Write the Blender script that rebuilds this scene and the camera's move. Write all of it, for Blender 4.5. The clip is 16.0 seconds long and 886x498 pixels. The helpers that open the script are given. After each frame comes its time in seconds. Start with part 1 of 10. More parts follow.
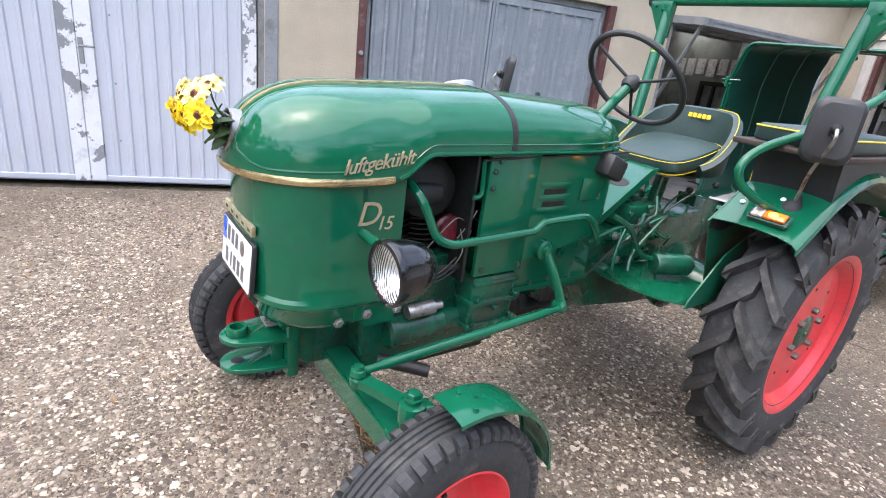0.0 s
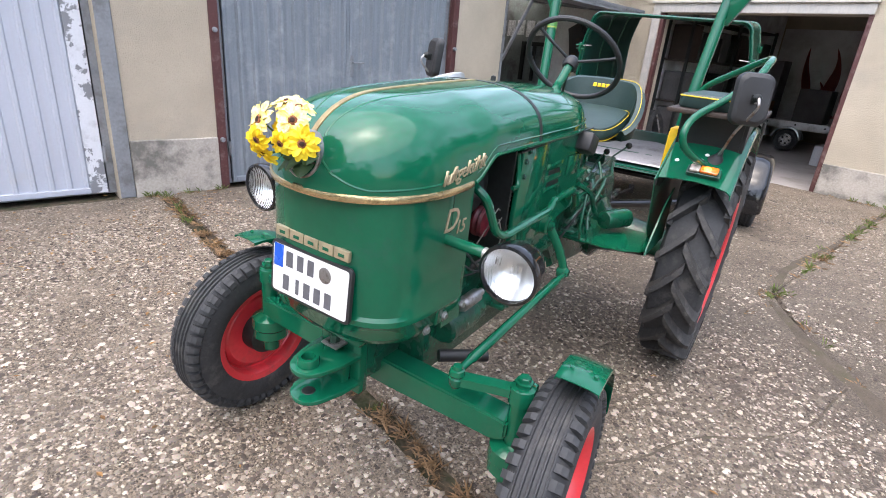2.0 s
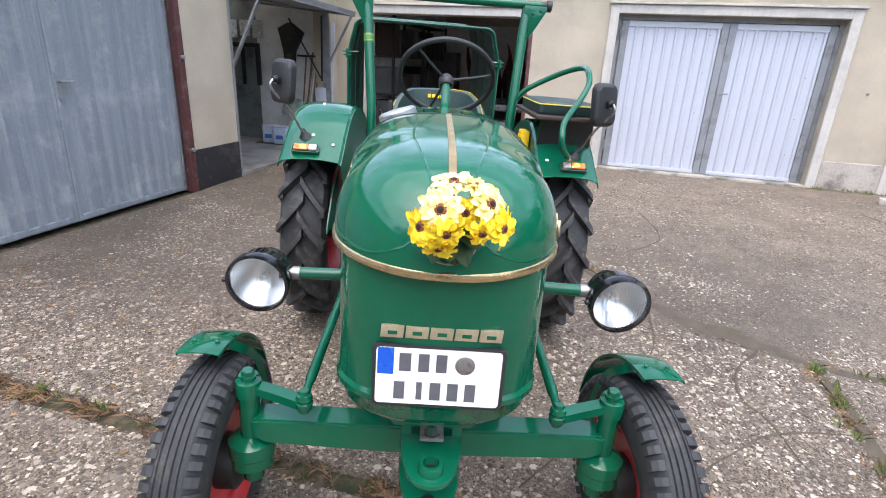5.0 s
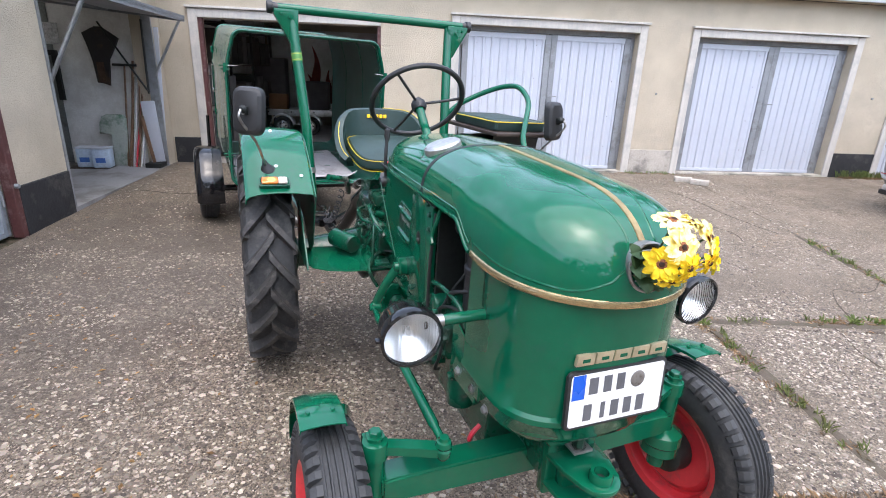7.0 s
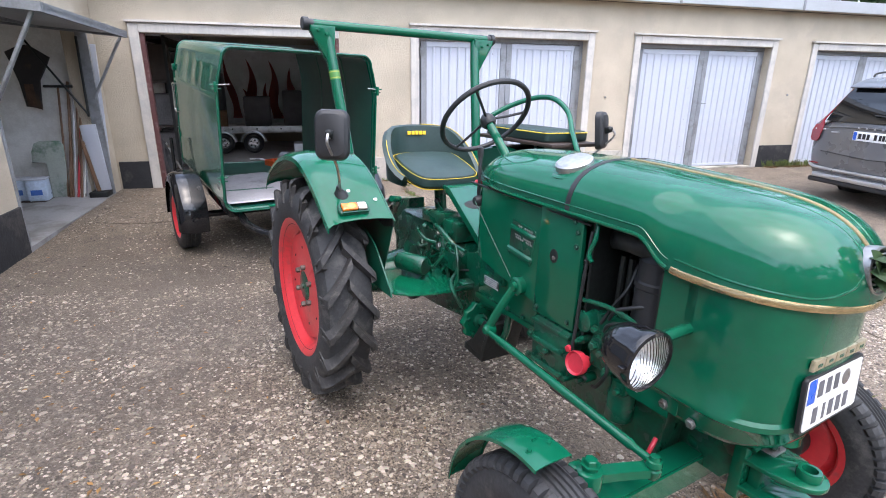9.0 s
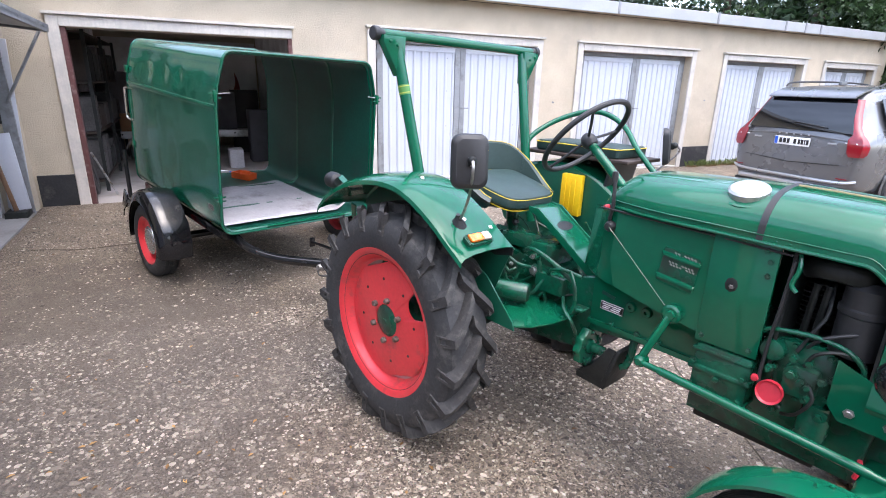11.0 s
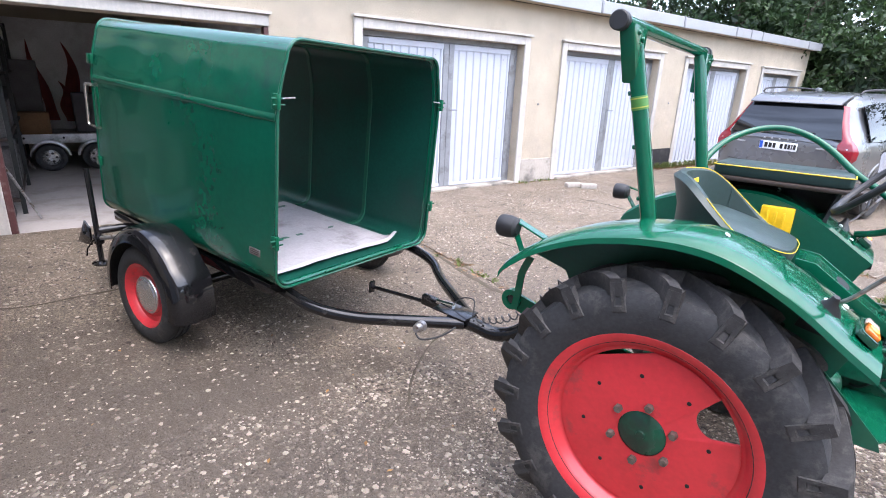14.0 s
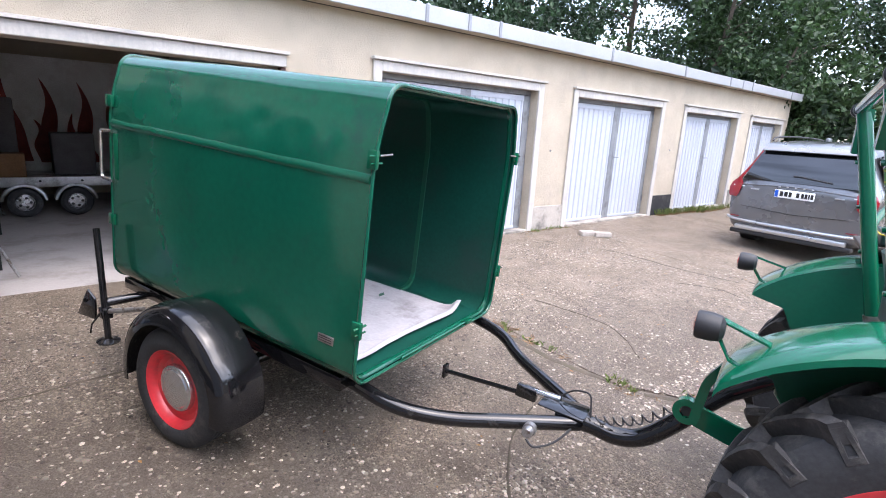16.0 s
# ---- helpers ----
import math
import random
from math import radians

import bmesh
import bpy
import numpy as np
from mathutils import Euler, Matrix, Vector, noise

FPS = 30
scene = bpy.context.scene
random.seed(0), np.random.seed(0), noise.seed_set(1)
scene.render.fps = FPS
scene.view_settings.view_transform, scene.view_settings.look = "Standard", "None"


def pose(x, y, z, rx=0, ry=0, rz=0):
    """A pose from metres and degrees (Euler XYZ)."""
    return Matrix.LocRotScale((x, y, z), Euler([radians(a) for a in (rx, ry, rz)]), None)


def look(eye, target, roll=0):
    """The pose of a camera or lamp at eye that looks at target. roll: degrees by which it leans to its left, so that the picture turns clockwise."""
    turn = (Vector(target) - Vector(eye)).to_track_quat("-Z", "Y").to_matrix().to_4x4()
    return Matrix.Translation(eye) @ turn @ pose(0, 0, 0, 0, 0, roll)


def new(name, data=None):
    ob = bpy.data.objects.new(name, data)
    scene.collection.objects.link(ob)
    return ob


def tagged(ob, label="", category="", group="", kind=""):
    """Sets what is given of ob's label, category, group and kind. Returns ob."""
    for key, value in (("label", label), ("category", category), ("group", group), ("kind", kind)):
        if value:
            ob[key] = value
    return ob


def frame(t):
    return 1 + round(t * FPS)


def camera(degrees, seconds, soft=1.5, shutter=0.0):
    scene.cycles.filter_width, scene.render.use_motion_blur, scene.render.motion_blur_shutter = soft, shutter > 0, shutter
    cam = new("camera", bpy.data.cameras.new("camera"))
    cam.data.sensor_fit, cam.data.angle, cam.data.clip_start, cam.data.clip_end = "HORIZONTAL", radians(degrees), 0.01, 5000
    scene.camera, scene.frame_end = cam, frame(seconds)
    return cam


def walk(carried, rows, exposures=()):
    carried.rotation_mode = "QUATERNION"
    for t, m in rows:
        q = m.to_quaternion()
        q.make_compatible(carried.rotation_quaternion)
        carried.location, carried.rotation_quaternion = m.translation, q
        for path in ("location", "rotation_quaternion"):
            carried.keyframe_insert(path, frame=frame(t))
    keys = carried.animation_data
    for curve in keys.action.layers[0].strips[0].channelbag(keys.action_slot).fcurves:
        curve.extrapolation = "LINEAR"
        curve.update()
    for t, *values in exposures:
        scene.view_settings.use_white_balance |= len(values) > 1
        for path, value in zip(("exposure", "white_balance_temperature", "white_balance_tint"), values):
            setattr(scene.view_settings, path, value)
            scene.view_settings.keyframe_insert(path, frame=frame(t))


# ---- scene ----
cam = camera(81.1, 16.0, soft=1.0)
PATH = [
    (0, (1.276, 2.524, 1.284), (-0.674, 3.286, 0.545), 6.9),
    (0.5, (1.273, 2.353, 1.316), (-0.616, 3.218, 0.535), 5.8),
    (1, (1.189, 2.228, 1.299), (-0.622, 3.235, 0.498), 5.2),
    (1.5, (1.058, 2.111, 1.314), (-0.628, 3.303, 0.498), 5.1),
    (2, (0.988, 1.965, 1.324), (-0.553, 3.343, 0.516), 4.9),
    (2.5, (0.917, 1.838, 1.324), (-0.486, 3.360, 0.521), 4.5),
    (3, (0.758, 1.789, 1.338), (-0.505, 3.435, 0.546), 4.1),
    (3.5, (0.625, 1.706, 1.343), (-0.456, 3.482, 0.565), 3.8),
    (4, (0.490, 1.576, 1.365), (-0.406, 3.461, 0.607), 3.3),
    (4.5, (0.339, 1.565, 1.353), (-0.389, 3.529, 0.613), 2.9),
    (5, (0.154, 1.601, 1.381), (-0.356, 3.624, 0.625), 2.9),
    (5.2, (0.089, 1.602, 1.379), (-0.330, 3.645, 0.619), 2.7),
    (7.5, (-0.754, 1.520, 1.454), (-0.401, 3.593, 0.745), 2.1),
    (8, (-0.905, 1.543, 1.450), (-0.480, 3.611, 0.761), 1.5),
    (8.2, (-0.972, 1.581, 1.442), (-0.525, 3.646, 0.763), 1.3),
    (10.3, (-1.675, 1.919, 1.501), (-0.887, 3.875, 0.809), 1.1),
    (10.5, (-1.757, 1.979, 1.503), (-0.926, 3.921, 0.818), 1.4),
    (11, (-1.968, 2.153, 1.521), (-1.033, 4.048, 0.839), 1.4),
    (11.5, (-2.118, 2.307, 1.525), (-1.110, 4.163, 0.840), 1.4),
    (12, (-2.238, 2.527, 1.522), (-1.166, 4.347, 0.836), 1.6),
    (12.5, (-2.390, 2.743, 1.524), (-1.238, 4.508, 0.829), 2.0),
    (13, (-2.494, 2.944, 1.527), (-1.290, 4.672, 0.827), 2.2),
    (13.5, (-2.520, 3.195, 1.516), (-1.295, 4.913, 0.827), 2.1),
    (14, (-2.592, 3.428, 1.522), (-1.324, 5.117, 0.838), 2.5),
    (14.5, (-2.698, 3.637, 1.541), (-1.375, 5.284, 0.857), 2.7),
    (15, (-2.712, 3.810, 1.531), (-1.390, 5.461, 0.861), 2.5),
    (15.5, (-2.742, 4.006, 1.526), (-1.389, 5.663, 0.937), 2.9),
    (16, (-2.785, 4.176, 1.543), (-1.391, 5.823, 1.023), 3.3),
]
# the film's own brightness and white balance drift a little on the way
DRIFT = [(0, 2.25, 6700, 12.5), (1.5, 2.15, 6700, 12.5), (3, 1.95, 6550, 12), (5, 1.92, 6450, 11.5), (8, 2.05, 6400, 12), (10.5, 2.26, 6400, 14.5), (12, 2.36, 6350, 15), (16, 2.38, 6350, 15.5)]
walk(cam, [(t, look(eye, target, roll)) for t, eye, target, roll in PATH], DRIFT)

# ---- light: bright overcast afternoon ----
world = bpy.data.worlds.new("overcast_sky")
scene.world = world
world.use_nodes = True
wn, wl = world.node_tree.nodes, world.node_tree.links
sky = wn.new("ShaderNodeTexSky")
sky.sky_type, sky.sun_disc = "NISHITA", False
sky.sun_elevation, sky.sun_rotation = radians(70), radians(168)
sky.air_density, sky.dust_density, sky.ozone_density = 1.0, 2.0, 1.0
hsv = wn.new("ShaderNodeHueSaturation")
hsv.inputs["Saturation"].default_value = 0.72
wl.new(sky.outputs["Color"], hsv.inputs["Color"])
# broken cloud over the whole sky
tc_sky = wn.new("ShaderNodeTexCoord")
cloud = wn.new("ShaderNodeTexNoise")
cloud.inputs["Scale"].default_value, cloud.inputs["Detail"].default_value, cloud.inputs["Roughness"].default_value = 4.5, 8, 0.62
wl.new(tc_sky.outputs["Generated"], cloud.inputs["Vector"])
cover = wn.new("ShaderNodeMapRange")
for i, v in enumerate((0.42, 0.64, 0.85, 1.5)):
    cover.inputs[i + 1].default_value = v
wl.new(cloud.outputs["Fac"], cover.inputs[0])
lit = wn.new("ShaderNodeVectorMath")
lit.operation = "SCALE"
wl.new(hsv.outputs["Color"], lit.inputs[0])
wl.new(cover.outputs[0], lit.inputs["Scale"])
bg = wn["Background"]
wl.new(lit.outputs["Vector"], bg.inputs["Color"])
bg.inputs["Strength"].default_value = 0.15
sun_data = bpy.data.lights.new("sun", "SUN")
sun_data.energy, sun_data.angle, sun_data.color = 0.6, radians(95), (1.0, 0.985, 0.965)
sun = new("sun", sun_data)
sun.matrix_world = look((0, 0, 20), (-1.5, 7.1, 0))

# ---- mesh helpers ----
V = Vector


def part(name, bm, material, parent=None, label="", smooth=True, angle=35):
    """Links a bmesh as one mesh object under a thing or a part."""
    me = bpy.data.meshes.new(name)
    bmesh.ops.recalc_face_normals(bm, faces=bm.faces)
    bm.to_mesh(me)
    bm.free()
    if material is not None:
        me.materials.append(material)
    if smooth:
        me.shade_smooth()
        me.set_sharp_from_angle(angle=radians(angle))
    ob = new(name, me)
    if parent is not None:
        ob.parent = parent
    if label:
        ob["label"] = label
    return ob


def share(name, ob, parent, m):
    """Another object on the same mesh, for alike pieces."""
    o = new(name, ob.data)
    o.parent = parent
    o.matrix_local = m
    return o


def empty(name, m, label, category, group="", kind=""):
    ob = new(name)
    ob.empty_display_size = 0.1
    ob.matrix_world = m
    return tagged(ob, label, category, group, kind)


def box(bm, x0, x1, y0, y1, z0, z1, bevel=0.0, seg=2, m=None):
    vs = [bm.verts.new((x, y, z)) for x in (x0, x1) for y in (y0, y1) for z in (z0, z1)]
    fs = [bm.faces.new([vs[i] for i in q]) for q in ((0, 1, 3, 2), (4, 6, 7, 5), (0, 4, 5, 1), (2, 3, 7, 6), (0, 2, 6, 4), (1, 5, 7, 3))]
    if bevel:
        es = list({e for f in fs for e in f.edges})
        r = bmesh.ops.bevel(bm, geom=es, offset=bevel, segments=seg, affect="EDGES", profile=0.5)
        vs = list({v for f in r["faces"] for v in f.verts} | {v for v in vs if v.is_valid})
    if m is not None:
        bmesh.ops.transform(bm, matrix=m, verts=[v for v in vs if v.is_valid])
    return vs


def nbm():
    return bmesh.new()


def boxm(*a, **k):
    bm = nbm()
    box(bm, *a, **k)
    return bm


def frames_along(pts, closed=False):
    """Tangent, normal, binormal at each point of a polyline, without twist."""
    n = len(pts)
    tang = []
    for i in range(n):
        a = pts[(i - 1) % n] if closed or i > 0 else pts[i]
        b = pts[(i + 1) % n] if closed or i < n - 1 else pts[i]
        tang.append((b - a).normalized())
    ref = V((0, 0, 1)) if abs(tang[0].z) < 0.9 else V((1, 0, 0))
    nor = (ref - tang[0] * ref.dot(tang[0])).normalized()
    out = []
    for t in tang:
        nor = (nor - t * nor.dot(t)).normalized()
        out.append((t, nor, t.cross(nor)))
    return out


def smooth_path(pts, steps=6, closed=False):
    """Catmull-Rom through the points."""
    pts = [V(p) for p in pts]
    n = len(pts)
    out = []
    for i in range(n if closed else n - 1):
        g = (lambda k: pts[k % n]) if closed else (lambda k: pts[min(max(k, 0), n - 1)])
        p0, p1, p2, p3 = g(i - 1), g(i), g(i + 1), g(i + 2)
        for s in range(steps):
            u = s / steps
            out.append(0.5 * ((2 * p1) + (p2 - p0) * u + (2 * p0 - 5 * p1 + 4 * p2 - p3) * u * u + (3 * p1 - p0 - 3 * p2 + p3) * u ** 3))
    if not closed:
        out.append(pts[-1])
    return out


def rounded_path(pts, r, steps=5):
    """A polyline with its inner corners rounded by arcs of radius about r."""
    pts = [V(p) for p in pts]
    out = [pts[0]]
    for i in range(1, len(pts) - 1):
        a, b, c = pts[i - 1], pts[i], pts[i + 1]
        d1, d2 = (a - b), (c - b)
        k = min(r, d1.length * 0.49, d2.length * 0.49)
        p, q = b + d1.normalized() * k, b + d2.normalized() * k
        for s in range(steps + 1):
            u = s / steps
            out.append((1 - u) ** 2 * p + 2 * u * (1 - u) * b + u * u * q)
    out.append(pts[-1])
    return out


def tube(bm, pts, r, sides=10, closed=False, cap=True, flat=1.0, radii=None):
    """A round (or flattened) bar along a polyline."""
    pts = [V(p) for p in pts]
    fr = frames_along(pts, closed)
    rings = []
    for i, (p, (t, n, b)) in enumerate(zip(pts, fr)):
        rr = radii[i] if radii else r
        rings.append([bm.verts.new(p + n * (rr * math.cos(a)) + b * (rr * flat * math.sin(a))) for a in (2 * math.pi * k / sides for k in range(sides))])
    m = len(rings)
    for i in range(m if closed else m - 1):
        A, B = rings[i], rings[(i + 1) % m]
        for k in range(sides):
            bm.faces.new((A[k], A[(k + 1) % sides], B[(k + 1) % sides], B[k]))
    if cap and not closed:
        bm.faces.new(rings[0][::-1])
        bm.faces.new(rings[-1])
    return rings


def tubem(pts, r, **k):
    bm = nbm()
    tube(bm, pts, r, **k)
    return bm


def sweep(bm, pts, profile, closed=False, up=V((0, 0, 1)), cap=True):
    """A profile of (side, up) offsets along a polyline; side is to the right of the way."""
    pts = [V(p) for p in pts]
    fr = frames_along(pts, closed)
    rings = []
    for p, (t, n, b) in zip(pts, fr):
        s = t.cross(up).normalized()
        w = s.cross(t).normalized()
        rings.append([bm.verts.new(p + s * a + w * c) for a, c in profile])
    m, k = len(rings), len(profile)
    for i in range(m if closed else m - 1):
        A, B = rings[i], rings[(i + 1) % m]
        for j in range(k):
            bm.faces.new((A[j], A[(j + 1) % k], B[(j + 1) % k], B[j]))
    if cap and not closed:
        bm.faces.new(rings[0])
        bm.faces.new(rings[-1][::-1])


def lathe(bm, prof, m=None, sides=32, cap=False):
    """Turns a profile of (radius, height) about local z; m places it."""
    rings = []
    m = m or Matrix()
    for r, h in prof:
        if r < 1e-6:
            rings.append([bm.verts.new(m @ V((0, 0, h)))])
        else:
            rings.append([bm.verts.new(m @ V((r * math.cos(a), r * math.sin(a), h))) for a in (2 * math.pi * k / sides for k in range(sides))])
    for A, B in zip(rings, rings[1:]):
        if len(A) == 1 and len(B) == 1:
            continue
        for k in range(sides):
            k2 = (k + 1) % sides
            if len(A) == 1:
                bm.faces.new((A[0], B[k2], B[k]))
            elif len(B) == 1:
                bm.faces.new((A[k], A[k2], B[0]))
            else:
                bm.faces.new((A[k], A[k2], B[k2], B[k]))
    if cap:
        for R in (rings[0], rings[-1]):
            if len(R) > 2:
                bm.faces.new(R)
    return rings


def lathem(prof, m=None, sides=32, cap=False):
    bm = nbm()
    lathe(bm, prof, m, sides, cap)
    return bm


def loft(bm, rings, closed_ring=True, cap0=False, cap1=False):
    """Skins rings of equally many points."""
    R = [[bm.verts.new(p) for p in ring] for ring in rings]
    n = len(R[0])
    for A, B in zip(R, R[1:]):
        for k in range(n if closed_ring else n - 1):
            k2 = (k + 1) % n
            bm.faces.new((A[k], A[k2], B[k2], B[k]))
    if cap0:
        bm.faces.new(R[0][::-1])
    if cap1:
        bm.faces.new(R[-1])
    return R


def prism(bm, poly, axis, a, b, bevel=0.0):
    """A polygon in the two other axes, drawn out along an axis from a to b."""
    def at(p, c):
        q = list(p)
        q.insert("xyz".index(axis), c)
        return V(q)
    lo = [bm.verts.new(at(p, a)) for p in poly]
    hi = [bm.verts.new(at(p, b)) for p in poly]
    n = len(poly)
    fs = [bm.faces.new(lo[::-1]), bm.faces.new(hi)]
    fs += [bm.faces.new((lo[i], lo[(i + 1) % n], hi[(i + 1) % n], hi[i])) for i in range(n)]
    if bevel:
        es = list({e for f in fs[:2] for e in f.edges})
        bmesh.ops.bevel(bm, geom=es, offset=bevel, segments=2, affect="EDGES", profile=0.5)


def thick(bm, t):
    bmesh.ops.recalc_face_normals(bm, faces=bm.faces)
    bmesh.ops.solidify(bm, geom=list(bm.faces), thickness=t)
    return bm


def axis_m(p, d, spin=0.0):
    """A frame at p whose z points along d."""
    q = V(d).to_track_quat("Z", "Y").to_matrix().to_4x4()
    return Matrix.Translation(V(p)) @ q @ Matrix.Rotation(spin, 4, "Z")


def bolt_bm(p, d, r=0.009, h=0.008):
    bm = nbm()
    m = axis_m(p, d)
    lathe(bm, [(0, h), (r * 0.85, h), (r, h * 0.8), (r, 0), (r * 1.5, 0), (r * 1.5, -0.003)], m, 6)
    return bm


def text_bm(body, size, shear=0.0, depth=0.002, space=1.0):
    cu = bpy.data.curves.new("lettering", "FONT")
    cu.body, cu.size, cu.shear, cu.extrude, cu.space_character = body, size, shear, depth, space
    cu.align_x, cu.align_y, cu.resolution_u = "CENTER", "CENTER", 3
    ob = bpy.data.objects.new("lettering", cu)
    scene.collection.objects.link(ob)
    me = bpy.data.meshes.new_from_object(ob.evaluated_get(bpy.context.evaluated_depsgraph_get()))
    bm = nbm()
    bm.from_mesh(me)
    bpy.data.objects.remove(ob)
    bpy.data.curves.remove(cu)
    bpy.data.meshes.remove(me)
    return bm


def rrect(w, h, r, n=5):
    """Points of a rounded rectangle, centred."""
    out = []
    for cx, cy, a0 in ((w / 2 - r, h / 2 - r, 0), (-w / 2 + r, h / 2 - r, 90), (-w / 2 + r, -h / 2 + r, 180), (w / 2 - r, -h / 2 + r, 270)):
        for k in range(n + 1):
            a = radians(a0 + 90 * k / n)
            out.append((cx + r * math.cos(a), cy + r * math.sin(a)))
    return out


# ---- materials ----
def mat(name, col, rough=0.5, metal=0.0, var=0.15, scale=6.0, fine=60.0, bump=0.0, bscale=80.0, coat=0.0, col2=None, dirt=None, dirt_amount=0.0, dirt_scale=3.0, rand=0.0, spec=0.5, rvar=0.1):
    """A procedural surface: base colour with broad and fine variation, patches of dirt, roughness variation and fine relief."""
    m = bpy.data.materials.new(name)
    m.use_nodes = True
    n, l = m.node_tree.nodes, m.node_tree.links
    b = n["Principled BSDF"]
    tc = n.new("ShaderNodeTexCoord")
    n1 = n.new("ShaderNodeTexNoise")
    n1.inputs["Scale"].default_value, n1.inputs["Detail"].default_value = scale, 5
    n2 = n.new("ShaderNodeTexNoise")
    n2.inputs["Scale"].default_value, n2.inputs["Detail"].default_value = fine, 4
    for q in (n1, n2):
        l.new(tc.outputs["Object"], q.inputs["Vector"])
    add = n.new("ShaderNodeMath")
    add.operation = "MULTIPLY_ADD"
    l.new(n2.outputs["Fac"], add.inputs[0])
    add.inputs[1].default_value = 0.5
    half = n.new("ShaderNodeMath")
    half.operation = "MULTIPLY"
    half.inputs[1].default_value = 0.5
    l.new(n1.outputs["Fac"], half.inputs[0])
    l.new(half.outputs[0], add.inputs[2])
    ramp = n.new("ShaderNodeMapRange")
    ramp.inputs[1].default_value, ramp.inputs[2].default_value = 0.33, 0.67
    l.new(add.outputs[0], ramp.inputs[0])
    mix = n.new("ShaderNodeMix")
    mix.data_type = "RGBA"
    c2 = col2 or tuple(c * (1 - var) for c in col)
    c1 = col if col2 else tuple(min(1, c * (1 + var)) for c in col)
    mix.inputs["A"].default_value, mix.inputs["B"].default_value = (*c1, 1), (*c2, 1)
    l.new(ramp.outputs[0], mix.inputs["Factor"])
    out = mix.outputs["Result"]
    if dirt:
        n3 = n.new("ShaderNodeTexNoise")
        n3.inputs["Scale"].default_value, n3.inputs["Detail"].default_value, n3.inputs["Roughness"].default_value = dirt_scale, 8, 0.7
        l.new(tc.outputs["Object"], n3.inputs["Vector"])
        r3 = n.new("ShaderNodeMapRange")
        r3.inputs[1].default_value, r3.inputs[2].default_value = 0.62 - dirt_amount * 0.3, 0.72 - dirt_amount * 0.2
        l.new(n3.outputs["Fac"], r3.inputs[0])
        mx = n.new("ShaderNodeMix")
        mx.data_type = "RGBA"
        l.new(r3.outputs[0], mx.inputs["Factor"])
        l.new(out, mx.inputs["A"])
        mx.inputs["B"].default_value = (*dirt, 1)
        out = mx.outputs["Result"]
    if rand:
        oi = n.new("ShaderNodeObjectInfo")
        rr = n.new("ShaderNodeMapRange")
        rr.inputs[3].default_value, rr.inputs[4].default_value = 1 - rand, 1 + rand
        l.new(oi.outputs["Random"], rr.inputs[0])
        mu = n.new("ShaderNodeMix")
        mu.data_type, mu.blend_type = "RGBA", "MULTIPLY"
        mu.inputs["Factor"].default_value = 1.0
        l.new(out, mu.inputs["A"])
        l.new(rr.outputs[0], mu.inputs["B"])
        out = mu.outputs["Result"]
    l.new(out, b.inputs["Base Color"])
    rm = n.new("ShaderNodeMapRange")
    rm.inputs[3].default_value, rm.inputs[4].default_value = max(0.02, rough - rvar), min(1, rough + rvar)
    l.new(n1.outputs["Fac"], rm.inputs[0])
    l.new(rm.outputs[0], b.inputs["Roughness"])
    b.inputs["Metallic"].default_value = metal
    b.inputs["Coat Weight"].default_value = coat
    b.inputs["Coat Roughness"].default_value = 0.06
    b.inputs["Specular IOR Level"].default_value = spec
    if bump:
        n4 = n.new("ShaderNodeTexNoise")
        n4.inputs["Scale"].default_value, n4.inputs["Detail"].default_value = bscale, 4
        l.new(tc.outputs["Object"], n4.inputs["Vector"])
        bp = n.new("ShaderNodeBump")
        bp.inputs["Strength"].default_value, bp.inputs["Distance"].default_value = 1.0, bump
        l.new(n4.outputs["Fac"], bp.inputs["Height"])
        l.new(bp.outputs["Normal"], b.inputs["Normal"])
    return m


def shader(m):
    return m.node_tree.nodes["Principled BSDF"]
GREEN = (0.0022, 0.094, 0.046)
M_green = mat("tractor_green_gloss_paint", GREEN, rough=0.12, var=0.08, scale=4, fine=30, coat=0.45, spec=0.25, bump=0.00012, bscale=14, dirt=(0.012, 0.085, 0.052), dirt_amount=0.15, dirt_scale=5, rvar=0.06)
# casting green set below the bonnet green to carry shade in its colour
M_greend = mat("shade_toned_casting_green", (0.003, 0.074, 0.039), rough=0.27, var=0.3, scale=9, fine=70, coat=0.35, spec=0.35, bump=0.0014, bscale=60, dirt=(0.016, 0.035, 0.024), dirt_amount=0.5, dirt_scale=9)
M_green_in = mat("green_inside_paint", (0.005, 0.09, 0.05), rough=0.4, var=0.12, scale=3, coat=0.2, dirt=(0.015, 0.07, 0.05), dirt_amount=0.3)
M_red = mat("red_wheel_paint", (0.62, 0.035, 0.045), rough=0.32, var=0.1, scale=7, coat=0.3, dirt=(0.35, 0.05, 0.05), dirt_amount=0.25, dirt_scale=8, bump=0.0004, bscale=40)
M_rubber = mat("tyre_rubber", (0.028, 0.029, 0.031), rough=0.72, var=0.35, scale=10, fine=90, bump=0.0008, bscale=160, dirt=(0.075, 0.072, 0.068), dirt_amount=0.35, dirt_scale=10)
M_tread = mat("worn_tread_rubber", (0.032, 0.031, 0.031), rough=0.72, var=0.3, scale=16, fine=120, bump=0.0008, bscale=150, dirt=(0.075, 0.070, 0.064), dirt_amount=0.4, dirt_scale=22)
M_black = mat("black_gloss_paint", (0.008, 0.008, 0.009), rough=0.08, var=0.2, spec=0.35, coat=0.45, dirt=(0.03, 0.028, 0.026), dirt_amount=0.12, dirt_scale=12, rvar=0.05)
